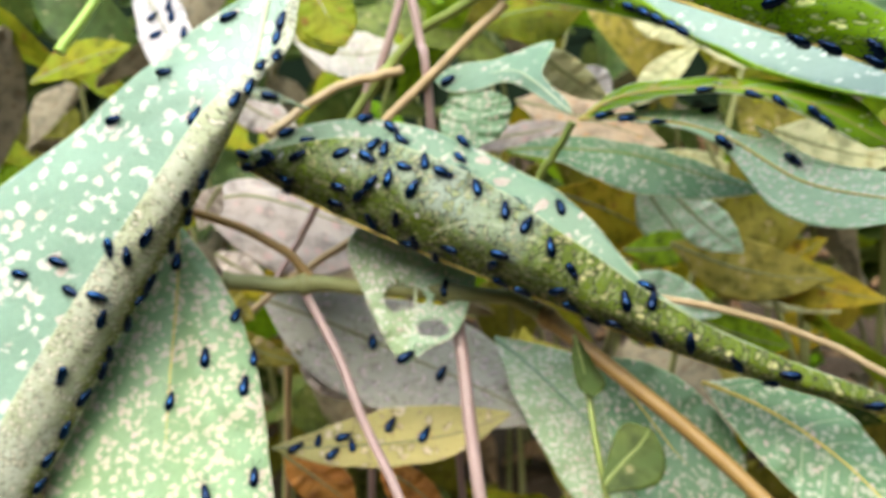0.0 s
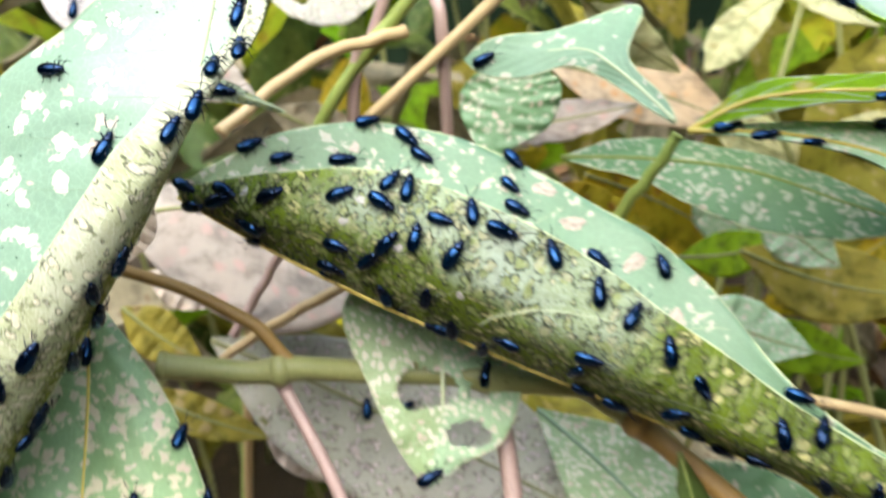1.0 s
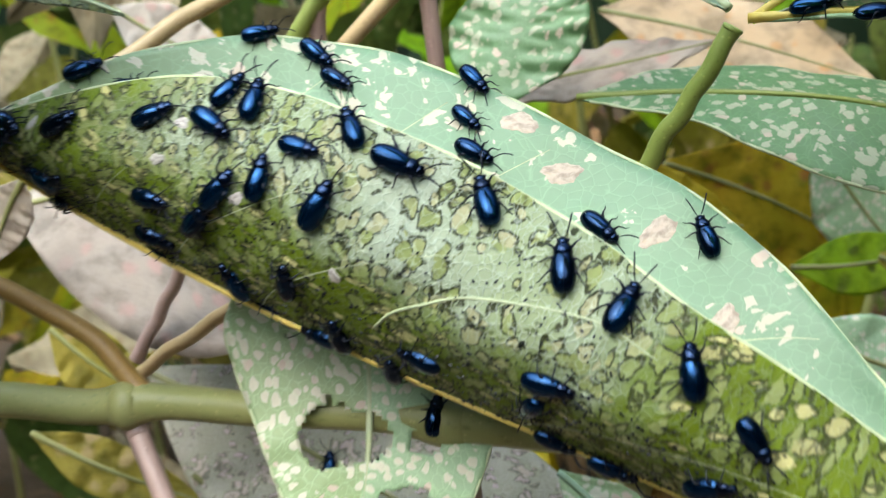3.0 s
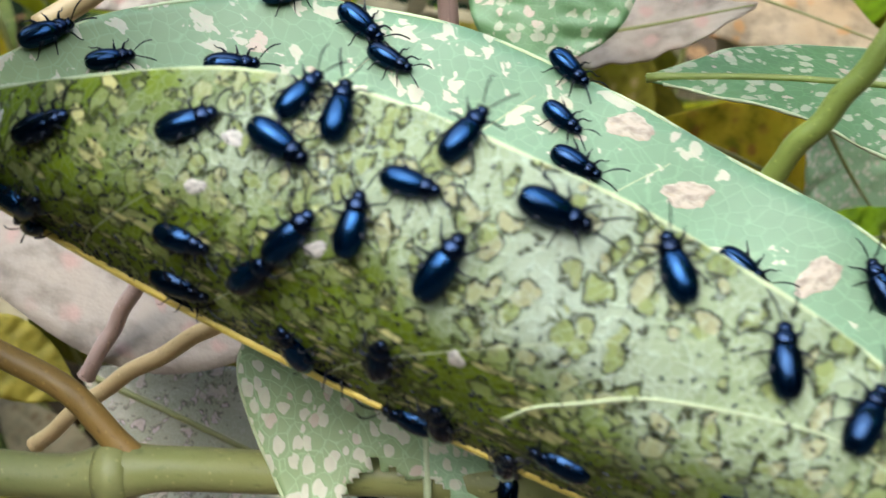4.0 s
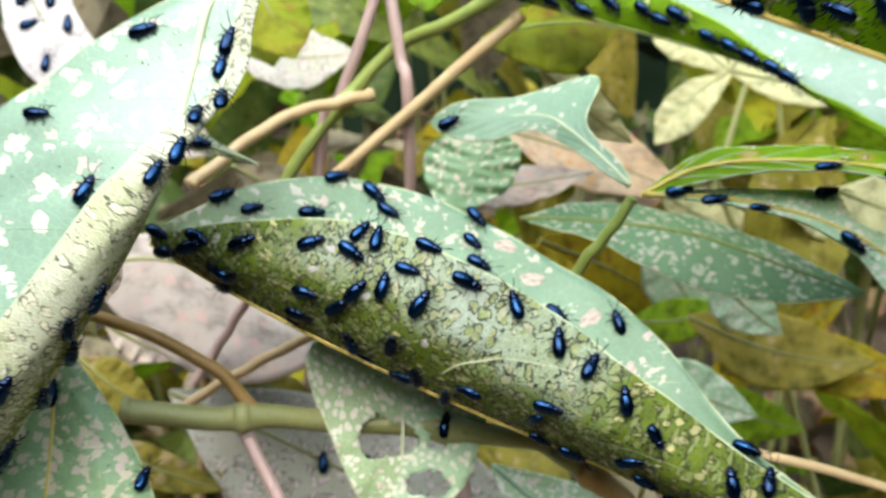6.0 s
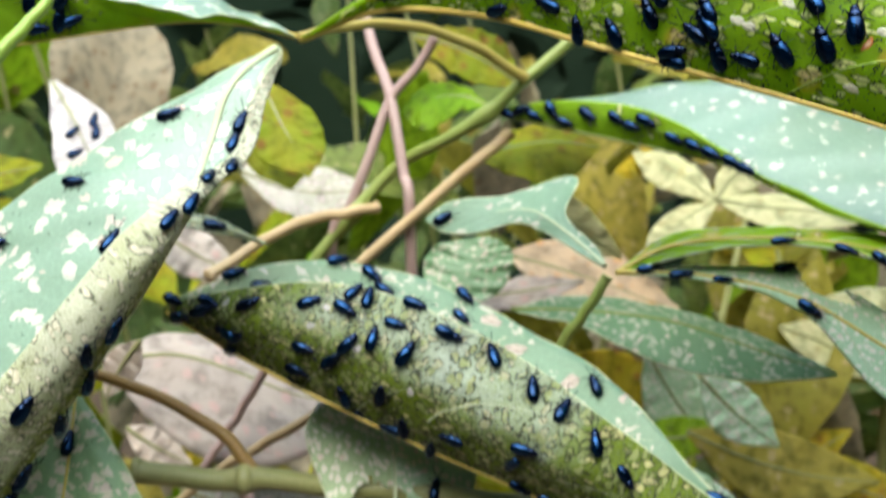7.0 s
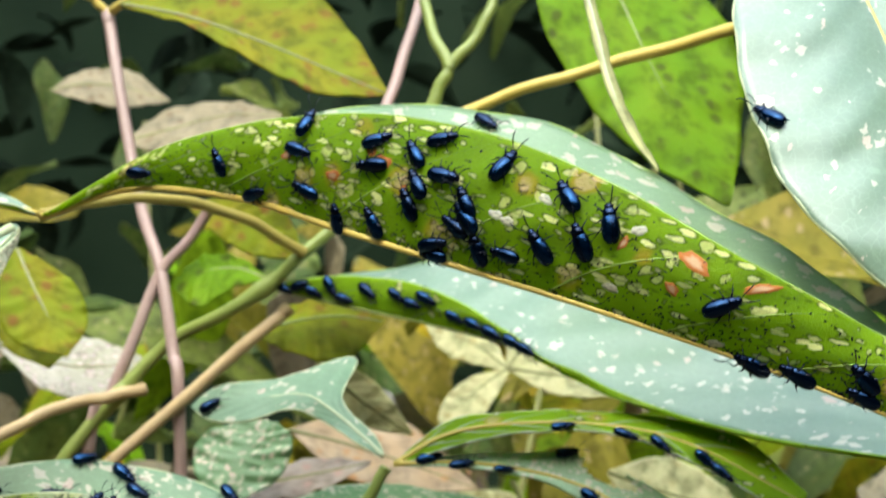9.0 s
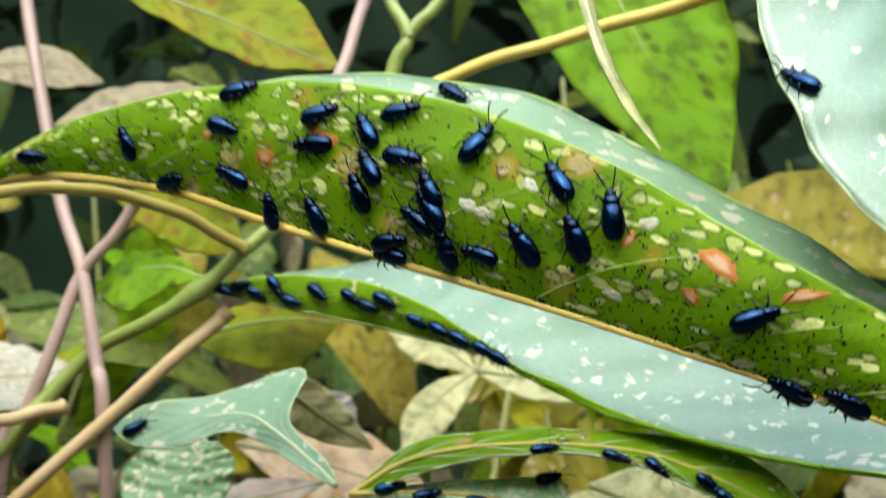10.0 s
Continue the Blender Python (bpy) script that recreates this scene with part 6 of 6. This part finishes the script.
SCARS = [
        (0.650, -0.750, -1, 10), (0.713, -0.817, -1, -31), (0.354, -0.600, -1, -7), (0.342, -0.700, -1, 73),
        (0.312, -0.433, -1, -8), (0.263, -0.567, -1, -12), (0.642, -0.450, -1, 29), (0.588, -0.617, -1, 106),
        (0.383, -0.417, -1, 92), (0.454, -0.267, -1, 18),
    ]
for n, (u, v, side, heading) in enumerate(SCARS):
    ln, wd = ((0.0022, 0.0011), (0.0025, 0.0006), (0.0016, 0.0012), (0.0013, 0.0008), (0.0012, 0.0008), (0.001, 0.0007), (0.0011, 0.0007), (0.0011, 0.0005), (0.0011, 0.0006), (0.001, 0.0005))[n]
    scar(upper_leaf, upper_blade, u, v, side, heading, ln, wd, n, RUST)
for n, (u, v, side, heading) in enumerate([
        (0.512, -0.683, -1, 14), (0.700, -0.083, -1, -7), (0.596, -0.767, -1, -32), (0.475, -0.450, -1, 1),
        (0.487, -0.433, -1, 1), (0.592, -0.233, -1, 3),
    ]):
    scar(upper_leaf, upper_blade, u, v, side, heading, 0.0011, 0.0006, n + 20, STRAW)
for n, (u, v, side, heading) in enumerate([
        (0.246, -0.600, -1, -14), (0.317, -0.550, -1, -41), (0.400, -0.417, -1, 57), (0.104, -0.767, -1, 99),
        (0.254, -0.783, -1, 13),
    ]):
    scar(main_leaf, main_blade, u, v, side, heading, 0.0009, 0.0006, n + 40, CHALK)
for n, (u, v, side, heading) in enumerate([
        (0.433, 0.933, 1, 19), (0.558, 0.817, 1, 66), (0.625, 0.667, 1, 80), (0.475, 0.850, 1, 33),
    ]):
    scar(main_leaf, main_blade, u, v, side, heading, 0.0024, 0.0013, n + 60, ROSY)

# ---- beetles ----
def shell_material(name, a, b, rough):
    n = Nodes(name)
    vec = n.obj()
    col = n.mix(n.rand(), a, b)
    pits = n.voronoi(vec, 9000).outputs["Distance"]
    h = n.math("ADD", n.step(pits, 0.0, 0.3), n.math("MULTIPLY", n.noise(vec, 2500, 3), 0.5))
    rr = n.math("ADD", rough, n.math("MULTIPLY", n.noise(vec, 1200, 3), 0.12))
    return n.finish(col, rr, n.bump(h, 0.25, 0.00003), metal=0.92, clear=0.14)


SHELL = shell_material("beetle_shell_blue", (0.0009, 0.0075, 0.026), (0.0016, 0.024, 0.078), 0.1)
NECK = shell_material("beetle_neck_shield", (0.002, 0.006, 0.02), (0.005, 0.015, 0.045), 0.14)
LIMB = shell_material("beetle_limb_black", (0.006, 0.007, 0.012), (0.01, 0.012, 0.02), 0.38)


def dome(rx, ry, rz, power=1.0, lo=0.0, half=0, rings=9, seg=14, lift=0.0, taper=0.0):
    """An egg-shaped shell, length rx; half: only its left (1) or right (-1) part."""
    bm = bmesh.new()
    grid = []
    for i in range(rings + 1):
        th = math.pi * i / rings
        x = -math.cos(th) * rx
        r = math.sin(th) ** power
        row = []
        start, end = (0, math.pi) if half == 0 else ((0, math.pi / 2) if half > 0 else (math.pi / 2, math.pi))
        if half == 0:
            end = 2 * math.pi * (1 - 1 / seg)
        for k in range(seg):
            ph = start + (end - start) * k / (seg - 1)
            w = 1 - taper * (x / rx)
            y, z = math.cos(ph) * ry * r * w, math.sin(ph) * rz * r * w
            row.append(bm.verts.new((x, y, max(z, lo) + lift)))
        grid.append(row)
    for i in range(rings):
        for k in range(seg - (0 if half == 0 else 1)):
            bm.faces.new([grid[i][k], grid[i][(k + 1) % seg], grid[i + 1][(k + 1) % seg], grid[i + 1][k]])
    bmesh.ops.remove_doubles(bm, verts=bm.verts, dist=1e-6)
    bmesh.ops.recalc_face_normals(bm, faces=bm.faces)
    return bm


def shifted(bm, x, y, z, ry=0, rz=0):
    bmesh.ops.transform(bm, matrix=pose(x, y, z, 0, ry, rz), verts=bm.verts)
    return bm


def beetle(size, gait, label):
    """A small leaf beetle, head towards +x, feet on z = 0, built once per kind."""
    k = size / 5.2 * 0.001
    root = thing("beetle", (0, 0, 0), label, "beetle", "beetles on the leaves")

    def put(name, bm, mat, lab=""):
        bmesh.ops.scale(bm, vec=(k, k, k), verts=bm.verts)
        return part(name, bm, mat, root, lab)

    for side in (1, -1):
        put("wing_case", shifted(dome(2.0, 1.12, 1.06, 0.72, 0.0, side, 14, 10, 0.42, 0.03), -0.72, 0.02 * side, 0, 3), SHELL, "glossy metallic blue wing case")
    put("abdomen", shifted(dome(1.75, 0.95, 0.55, 0.7, -1, 0, 8, 10), -0.7, 0, 0.5), LIMB, "dull black underside")
    put("neck_shield", shifted(dome(0.66, 0.84, 0.7, 0.45, 0.0, 0, 8, 14, 0.0, 0.16), 1.2, 0, 0.5, 9), NECK)
    head = put("head", shifted(dome(0.44, 0.52, 0.42, 0.55, -1, 0, 8, 10, 0, 0.25), 1.92, 0, 0.52, 22), NECK, "small dark head with round eyes")
    for side in (1, -1):
        put("eye", shifted(dome(0.14, 0.12, 0.14, 0.6, -1, 0, 5, 6), 2.02, 0.46 * side, 0.66), LIMB).parent = head
        u = np.linspace(0, 1, 10)
        sway = 0.5 + 0.25 * math.sin(gait * 2.1 + side)
        line = np.stack([2.25 + 2.0 * u, side * (0.22 + sway * 1.7 * u**0.8), 0.8 + 0.9 * np.sin(2.4 * u) * (0.8 + 0.2 * side)], -1) * k
        rad = (0.05 + 0.022 * np.sin(u * 60) + 0.02 * u) * k
        a = cord("antenna", line, rad, LIMB, 5)
        a.parent = head
        for n, (x0, fan, reach) in enumerate(((1.1, 48, 1.45), (0.45, 98, 1.4), (-0.3, 140, 1.9))):
            an = radians(fan + 12 * math.sin(gait * 1.7 + n * 2.1 + side)) * side
            d = np.array([math.cos(an), math.sin(an), 0.0])
            knee = np.array([x0, 0.55 * side, 0.5]) + d * reach * 0.52 + (0, 0, 0.42)
            foot = np.array([x0, 0.55 * side, 0.0]) + d * reach * 0.98
            toe = foot + d * 0.34 + (0, 0, 0.0)
            hip = np.array([x0, 0.5 * side, 0.45])
            pts = spline([hip, (hip + knee) / 2 + (0, 0, 0.08), knee, (knee + foot) / 2 + d * 0.05, foot + (0, 0, 0.05), toe + (0, 0, 0.04)], np.linspace(0, 1, 14)) * k
            fat = 0.24 if n == 2 else 0.15
            rad = np.interp(np.linspace(0, 1, 14), [0, 0.2, 0.4, 0.6, 0.8, 1], [0.1, fat, 0.09, 0.075, 0.05, 0.045]) * k
            lg = cord("leg", pts, rad, LIMB, 6)
            lg.parent = root
    return root


KINDS = [beetle(5.5, 0.0, "metallic blue leaf beetle standing on a grazed leaf"), beetle(5.2, 1.3, "metallic blue leaf beetle standing on a grazed leaf"),
         beetle(5.8, 2.9, "metallic blue leaf beetle standing on a grazed leaf"), beetle(4.8, 4.4, "small blue-black leaf beetle standing on a grazed leaf")]
USED = set()


def seat(plan, u, v, side, heading, off=0.0):
    """The pose of a beetle on a blade: side 1 is the upper face, heading is turned from the blade's length."""
    bl = Blade(**plan)
    u, v = np.array([u]), np.array([v])
    p, n = bl.at(u, v)[0], bl.normal(u, v)[0] * side
    t = bl.at(u + 0.002, v)[0] - bl.at(u - 0.002, v)[0]
    t -= n * (t @ n)
    t /= np.linalg.norm(t)
    s = np.cross(n, t)
    h = radians(heading)
    x = t * math.cos(h) + s * math.sin(h)
    y = np.cross(n, x)
    m = Matrix.Identity(4)
    for r in range(3):
        m[r][0], m[r][1], m[r][2], m[r][3] = x[r], y[r], n[r], p[r] + n[r] * (0.00018 + off)
    return m


def settle(plan, rows, seed):
    rng = random.Random(seed)
    for row in rows:
        n = rng.choice((0, 0, 1, 1, 2, 3))
        m = seat(plan, *row)
        if n in USED:
            copy_thing(KINDS[n], m)
        else:
            USED.add(n)
            KINDS[n].matrix_basis = m


# beetles by leaf and stretch of the blade: place along and across it, its face, and the heading
SEATS = {
    ("main", "base"): [
        (0.013, -1.000, -1, -29), (0.037, -0.367, -1, 19), (0.075, -0.617, -1, 21), (0.079, -0.767, -1, -27),
        (0.087, 1.000, 1, -5), (0.121, -0.317, -1, 166), (0.129, -0.050, -1, -126), (0.133, 0.767, 1, 7),
        (0.142, -0.300, -1, 43), (0.146, -0.750, -1, 25), (0.208, 0.733, 1, 8), (0.221, 1.000, 1, 16),
        (0.229, -0.800, -1, 28), (0.246, 0.000, 1, 2), (0.250, -0.400, -1, 4), (0.250, -0.183, -1, 0),
        (0.271, 0.933, 1, -30), (0.275, -0.950, -1, 64), (0.279, -0.800, -1, -19), (0.292, -0.400, -1, 57),
    ],
    ("main", "middle"): [
        (0.296, -0.933, -1, 95), (0.296, 0.850, 1, -17), (0.304, -0.567, -1, 64), (0.321, -0.150, -1, 121),
        (0.329, -0.667, -1, 99), (0.342, 0.000, 1, -175), (0.346, -0.817, -1, 7), (0.367, -0.300, -1, 94),
        (0.375, -0.667, -1, 79), (0.392, -0.050, -1, -171), (0.392, 1.000, 1, -22), (0.400, 0.867, 1, -17),
        (0.408, -0.900, -1, -1), (0.408, -0.117, -1, 106), (0.417, 0.767, 1, -4), (0.450, -0.033, -1, 94),
        (0.462, -0.917, -1, 137), (0.467, -0.217, -1, -175), (0.521, -0.867, -1, 122), (0.521, 0.733, 1, -13),
    ],
    ("main", "tip"): [
        (0.550, -0.267, -1, -104), (0.554, -0.450, -1, 18), (0.567, -0.867, -1, 99), (0.579, -0.050, -1, -16),
        (0.588, 0.900, 1, 148), (0.617, -0.817, -1, 126), (0.617, -0.050, -1, -7), (0.654, -0.367, -1, 47),
        (0.658, -0.700, -1, -28), (0.675, -0.183, -1, -16), (0.700, -0.067, -1, -21), (0.721, -0.250, -1, 18),
        (0.725, -0.733, -1, 129), (0.742, 0.983, 1, 24), (0.754, -0.917, -1, 103), (0.767, -0.367, -1, 133),
        (0.804, -0.567, -1, 116), (0.854, -0.483, -1, 137), (0.887, -0.133, -1, -115), (0.900, -0.633, -1, -170),
        (0.963, -0.483, -1, -157),
    ],
    ("left", "base"): [
        (0.221, 0.050, 1, 176), (0.233, -0.700, 1, 149), (0.258, 0.050, 1, -179), (0.304, 0.700, -1, -152),
        (0.346, 0.833, -1, -155), (0.408, 0.583, -1, -167), (0.412, -0.750, 1, 130), (0.450, 0.683, -1, -176),
        (0.483, -0.283, 1, -172), (0.537, -0.800, 1, 146), (0.575, 0.250, -1, -162), (0.596, 0.367, -1, -138),
        (0.608, 0.050, -1, -146), (0.633, 0.033, -1, -140), (0.633, 0.583, -1, -176), (0.650, 0.683, -1, -142),
    ],
    ("left", "tip"): [
        (0.654, 0.967, -1, 52), (0.662, 0.050, -1, -177), (0.675, -0.417, 1, 114), (0.675, 0.033, -1, 145),
        (0.683, 0.717, -1, 108), (0.692, -0.283, 1, 102), (0.696, -0.533, 1, 123), (0.696, 0.033, -1, -148),
        (0.696, 0.483, -1, -168), (0.725, 0.067, -1, -146), (0.742, 0.017, -1, -169), (0.758, 0.567, -1, 11),
        (0.771, 0.100, -1, 164), (0.808, 0.133, -1, 179), (0.842, 0.150, -1, 168), (0.871, 0.050, -1, 172),
    ],
    ("upper", "base"): [
        (0.121, -0.400, -1, -10), (0.200, -0.483, -1, 108), (0.237, -0.117, -1, 25), (0.275, -0.617, -1, -13),
        (0.287, -0.267, -1, 164), (0.321, -0.100, -1, 104), (0.346, -0.767, -1, 29), (0.346, -0.567, -1, -170),
        (0.358, -0.150, -1, 126), (0.383, -0.717, -1, 134), (0.392, -0.350, -1, 123), (0.396, -0.500, -1, 136),
        (0.404, -0.867, -1, 29), (0.421, -0.600, -1, 4), (0.425, -0.117, -1, 24), (0.425, -0.033, -1, -173),
    ],
    ("upper", "tip"): [
        (0.433, 0.900, 1, -30), (0.442, -0.283, -1, 158), (0.446, -0.467, -1, 129), (0.450, -0.367, -1, 140),
        (0.467, -0.800, -1, 78), (0.467, -0.183, -1, 121), (0.492, -0.200, -1, 178), (0.521, -0.350, -1, 138),
        (0.529, -0.767, -1, 146), (0.554, -0.500, -1, 131), (0.571, -0.717, -1, 121), (0.688, -0.500, -1, 45),
        (0.738, -0.017, -1, 167), (0.779, -0.083, -1, 169), (0.833, -0.350, -1, 152), (0.838, -0.117, -1, 171),
    ],
    ("second", ""): [
        (0.025, -0.400, -1, -21), (0.058, -0.733, -1, 15), (0.083, -0.400, -1, -26), (0.117, -0.617, -1, -52),
        (0.138, -0.267, -1, -9), (0.183, -0.583, -1, -27), (0.233, -0.600, -1, -28), (0.258, -0.467, -1, -5),
        (0.287, -0.733, -1, -12), (0.333, -0.483, -1, -12), (0.367, -0.467, -1, -3), (0.404, -0.550, -1, 0),
        (0.446, -0.700, -1, 2), (0.479, -0.833, -1, 8),
    ],
    ("sprig_lower", ""): [
        (0.079, -0.483, -1, 12), (0.346, -0.933, -1, 22), (0.562, -0.533, -1, -9), (0.142, 1.000, -1, 38),
        (0.229, 1.000, -1, 38), (0.417, 0.633, -1, -7),
    ],
    ("sprig_upper", ""): [
        (0.454, 1.000, -1, 24), (0.613, 1.000, -1, -13), (0.717, 1.000, -1, -24), (0.825, 0.633, -1, -19),
        (0.875, 0.967, -1, -23),
    ],
    ("lobe", ""): [
        (0.862, 0.100, 1, -151),
    ],
    ("hanging", ""): [
        (0.350, 0.517, 1, 179), (0.887, 0.000, 1, 125),
    ],
    ("low_left", ""): [
        (0.267, 0.950, 1, 136), (0.383, 0.433, 1, 173), (0.383, 1.000, 1, 167), (0.454, 0.833, 1, 164),
        (0.479, 0.033, 1, 168), (0.662, 0.850, 1, 170), (0.692, 0.417, 1, -168), (0.113, -0.050, 1, 176),
    ],
    ("right_big", ""): [
        (0.533, -0.933, 1, -151),
    ],
    ("pink_back", ""): [
        (0.287, 0.583, 1, 143), (0.325, -0.183, 1, 109), (0.371, 0.483, 1, 155), (0.454, -0.333, 1, 85),
        (0.537, 0.633, 1, 150), (0.667, -0.483, 1, 130), (0.762, 0.067, 1, 104),
    ],
    ("left_back", ""): [
        (0.708, -0.800, 1, -100), (0.646, -0.883, 1, -116), (0.650, -0.450, 1, -102), (0.625, -0.367, 1, -162),
        (0.692, -0.250, 1, 177),
    ],
    ("ochre_low", ""): [
        (0.483, -0.517, -1, 62), (0.308, -0.367, -1, 15), (0.267, 0.383, -1, 49), (0.208, -0.367, -1, 81),
        (0.113, 0.083, -1, 43), (0.338, -0.017, -1, 106), (0.617, -0.133, -1, 60),
    ],
    ("stipule", ""): [
        (0.383, 0.133, -1, 5),
    ],
    ("bleached_mid", ""): [
        (0.458, -0.200, -1, 57), (0.625, 0.033, -1, 88), (0.388, 0.017, -1, 121),
    ],
}
# two beetles that crawl: seconds, and the seats on their leaf
CLIMBER = list(zip((0.0, 2.2, 3.4, 3.9, 4.5, 5.0), [
        (0.371, -0.933, -1, 121), (0.371, -0.933, -1, 121), (0.367, -0.967, -1, 144), (0.358, -0.983, -1, 91),
        (0.350, -1.000, -1, 29), (0.354, -1.000, -1, 2),
    ]))
RIDER = list(zip((0.0, 8.0, 8.5, 9.0, 9.5, 10.0), [
        (0.279, -0.683, -1, 105), (0.279, -0.683, -1, 105), (0.279, -0.767, -1, 98), (0.271, -0.900, -1, 78),
        (0.271, -0.950, -1, 34), (0.275, -0.917, -1, 20),
    ]))
for n, ((key, stretch), rows) in enumerate(SEATS.items()):
    settle(LEAVES[key], rows, 40 + n)


# ---- droppings ----
def specks(plan, count, seed, where, side=-1):
    """Tiny black droppings that stick to a blade."""
    bl, rng, bm = Blade(**plan), random.Random(seed), bmesh.new()
    spots = np.array([where(rng) for _ in range(count)])
    places, ways = bl.at(spots[:, 0], spots[:, 1]), bl.normal(spots[:, 0], spots[:, 1]) * side
    for p, n in zip(places, ways):
        ln, w = rng.uniform(0.0002, 0.0006), rng.uniform(0.00008, 0.00014)
        a = np.cross(n, [rng.uniform(-1, 1), rng.uniform(-1, 1), rng.uniform(-1, 1)])
        a /= np.linalg.norm(a) + 1e-9
        b = np.cross(n, a)
        c = p + n * (0.00018 + w * 0.4)
        lo = [bm.verts.new(c + x * a * ln * 0.5 + y * b * w - n * w * 0.6) for x, y in ((-1, -0.6), (0.2, -1), (1, 0), (0.2, 1), (-1, 0.6))]
        hi = [bm.verts.new(c + x * a * ln * 0.4 + y * b * w * 0.6 + n * w * 0.6) for x, y in ((-1, -0.6), (0.2, -1), (1, 0), (0.2, 1), (-1, 0.6))]
        bm.faces.new(hi)
        for i in range(5):
            bm.faces.new([lo[i], lo[(i + 1) % 5], hi[(i + 1) % 5], hi[i]])
    tagged(part("droppings", bm, LIMB, smooth=False), "tiny black beetle droppings stuck to the leaf", "droppings", kind="stuff")


specks(LEAVES["main"], 1700, 71, lambda r: (r.uniform(0.05, 0.85), -(abs(r.gauss(0, 0.42)) % 0.97)))
specks(LEAVES["upper"], 1000, 72, lambda r: (r.uniform(0.08, 0.95), -(abs(r.gauss(0, 0.3)) % 0.9) if r.random() < 0.6 else -r.uniform(0, 0.9)))
specks(LEAVES["upper"], 260, 75, lambda r: (r.uniform(0.1, 0.98), -r.uniform(0.0, 0.05)))
specks(LEAVES["main"], 260, 76, lambda r: (r.uniform(0.06, 0.9), -r.uniform(0.0, 0.12)))
specks(LEAVES["left"], 160, 73, lambda r: (r.uniform(0.2, 0.9), r.uniform(-0.9, 0.95)), 1)
for low, seed in (("bleached_mid", 77), ("ochre_low", 78), ("mint_low", 79)):
    for face in (1, -1):
        specks(LEAVES[low], 60, seed, lambda r: (r.uniform(0.1, 0.9), r.uniform(-0.9, 0.9)), face)
specks(LEAVES["low_left"], 120, 74, lambda r: (r.uniform(0.1, 0.9), r.uniform(-0.9, 0.95)), 1)


def motions():
    for rows, plan, kind in ((CLIMBER, LEAVES["main"], 1), (RIDER, LEAVES["upper"], 0)):
        path = [(t, seat(plan, *row)) for t, row in rows]
        if path[-1][0] < 10:
            path.append((10.0, path[-1][1]))
        walker = copy_thing(KINDS[kind], path[0][1])
        tagged(walker, "metallic blue leaf beetle crawling along a leaf margin")
        walk(walker, path)


motions()
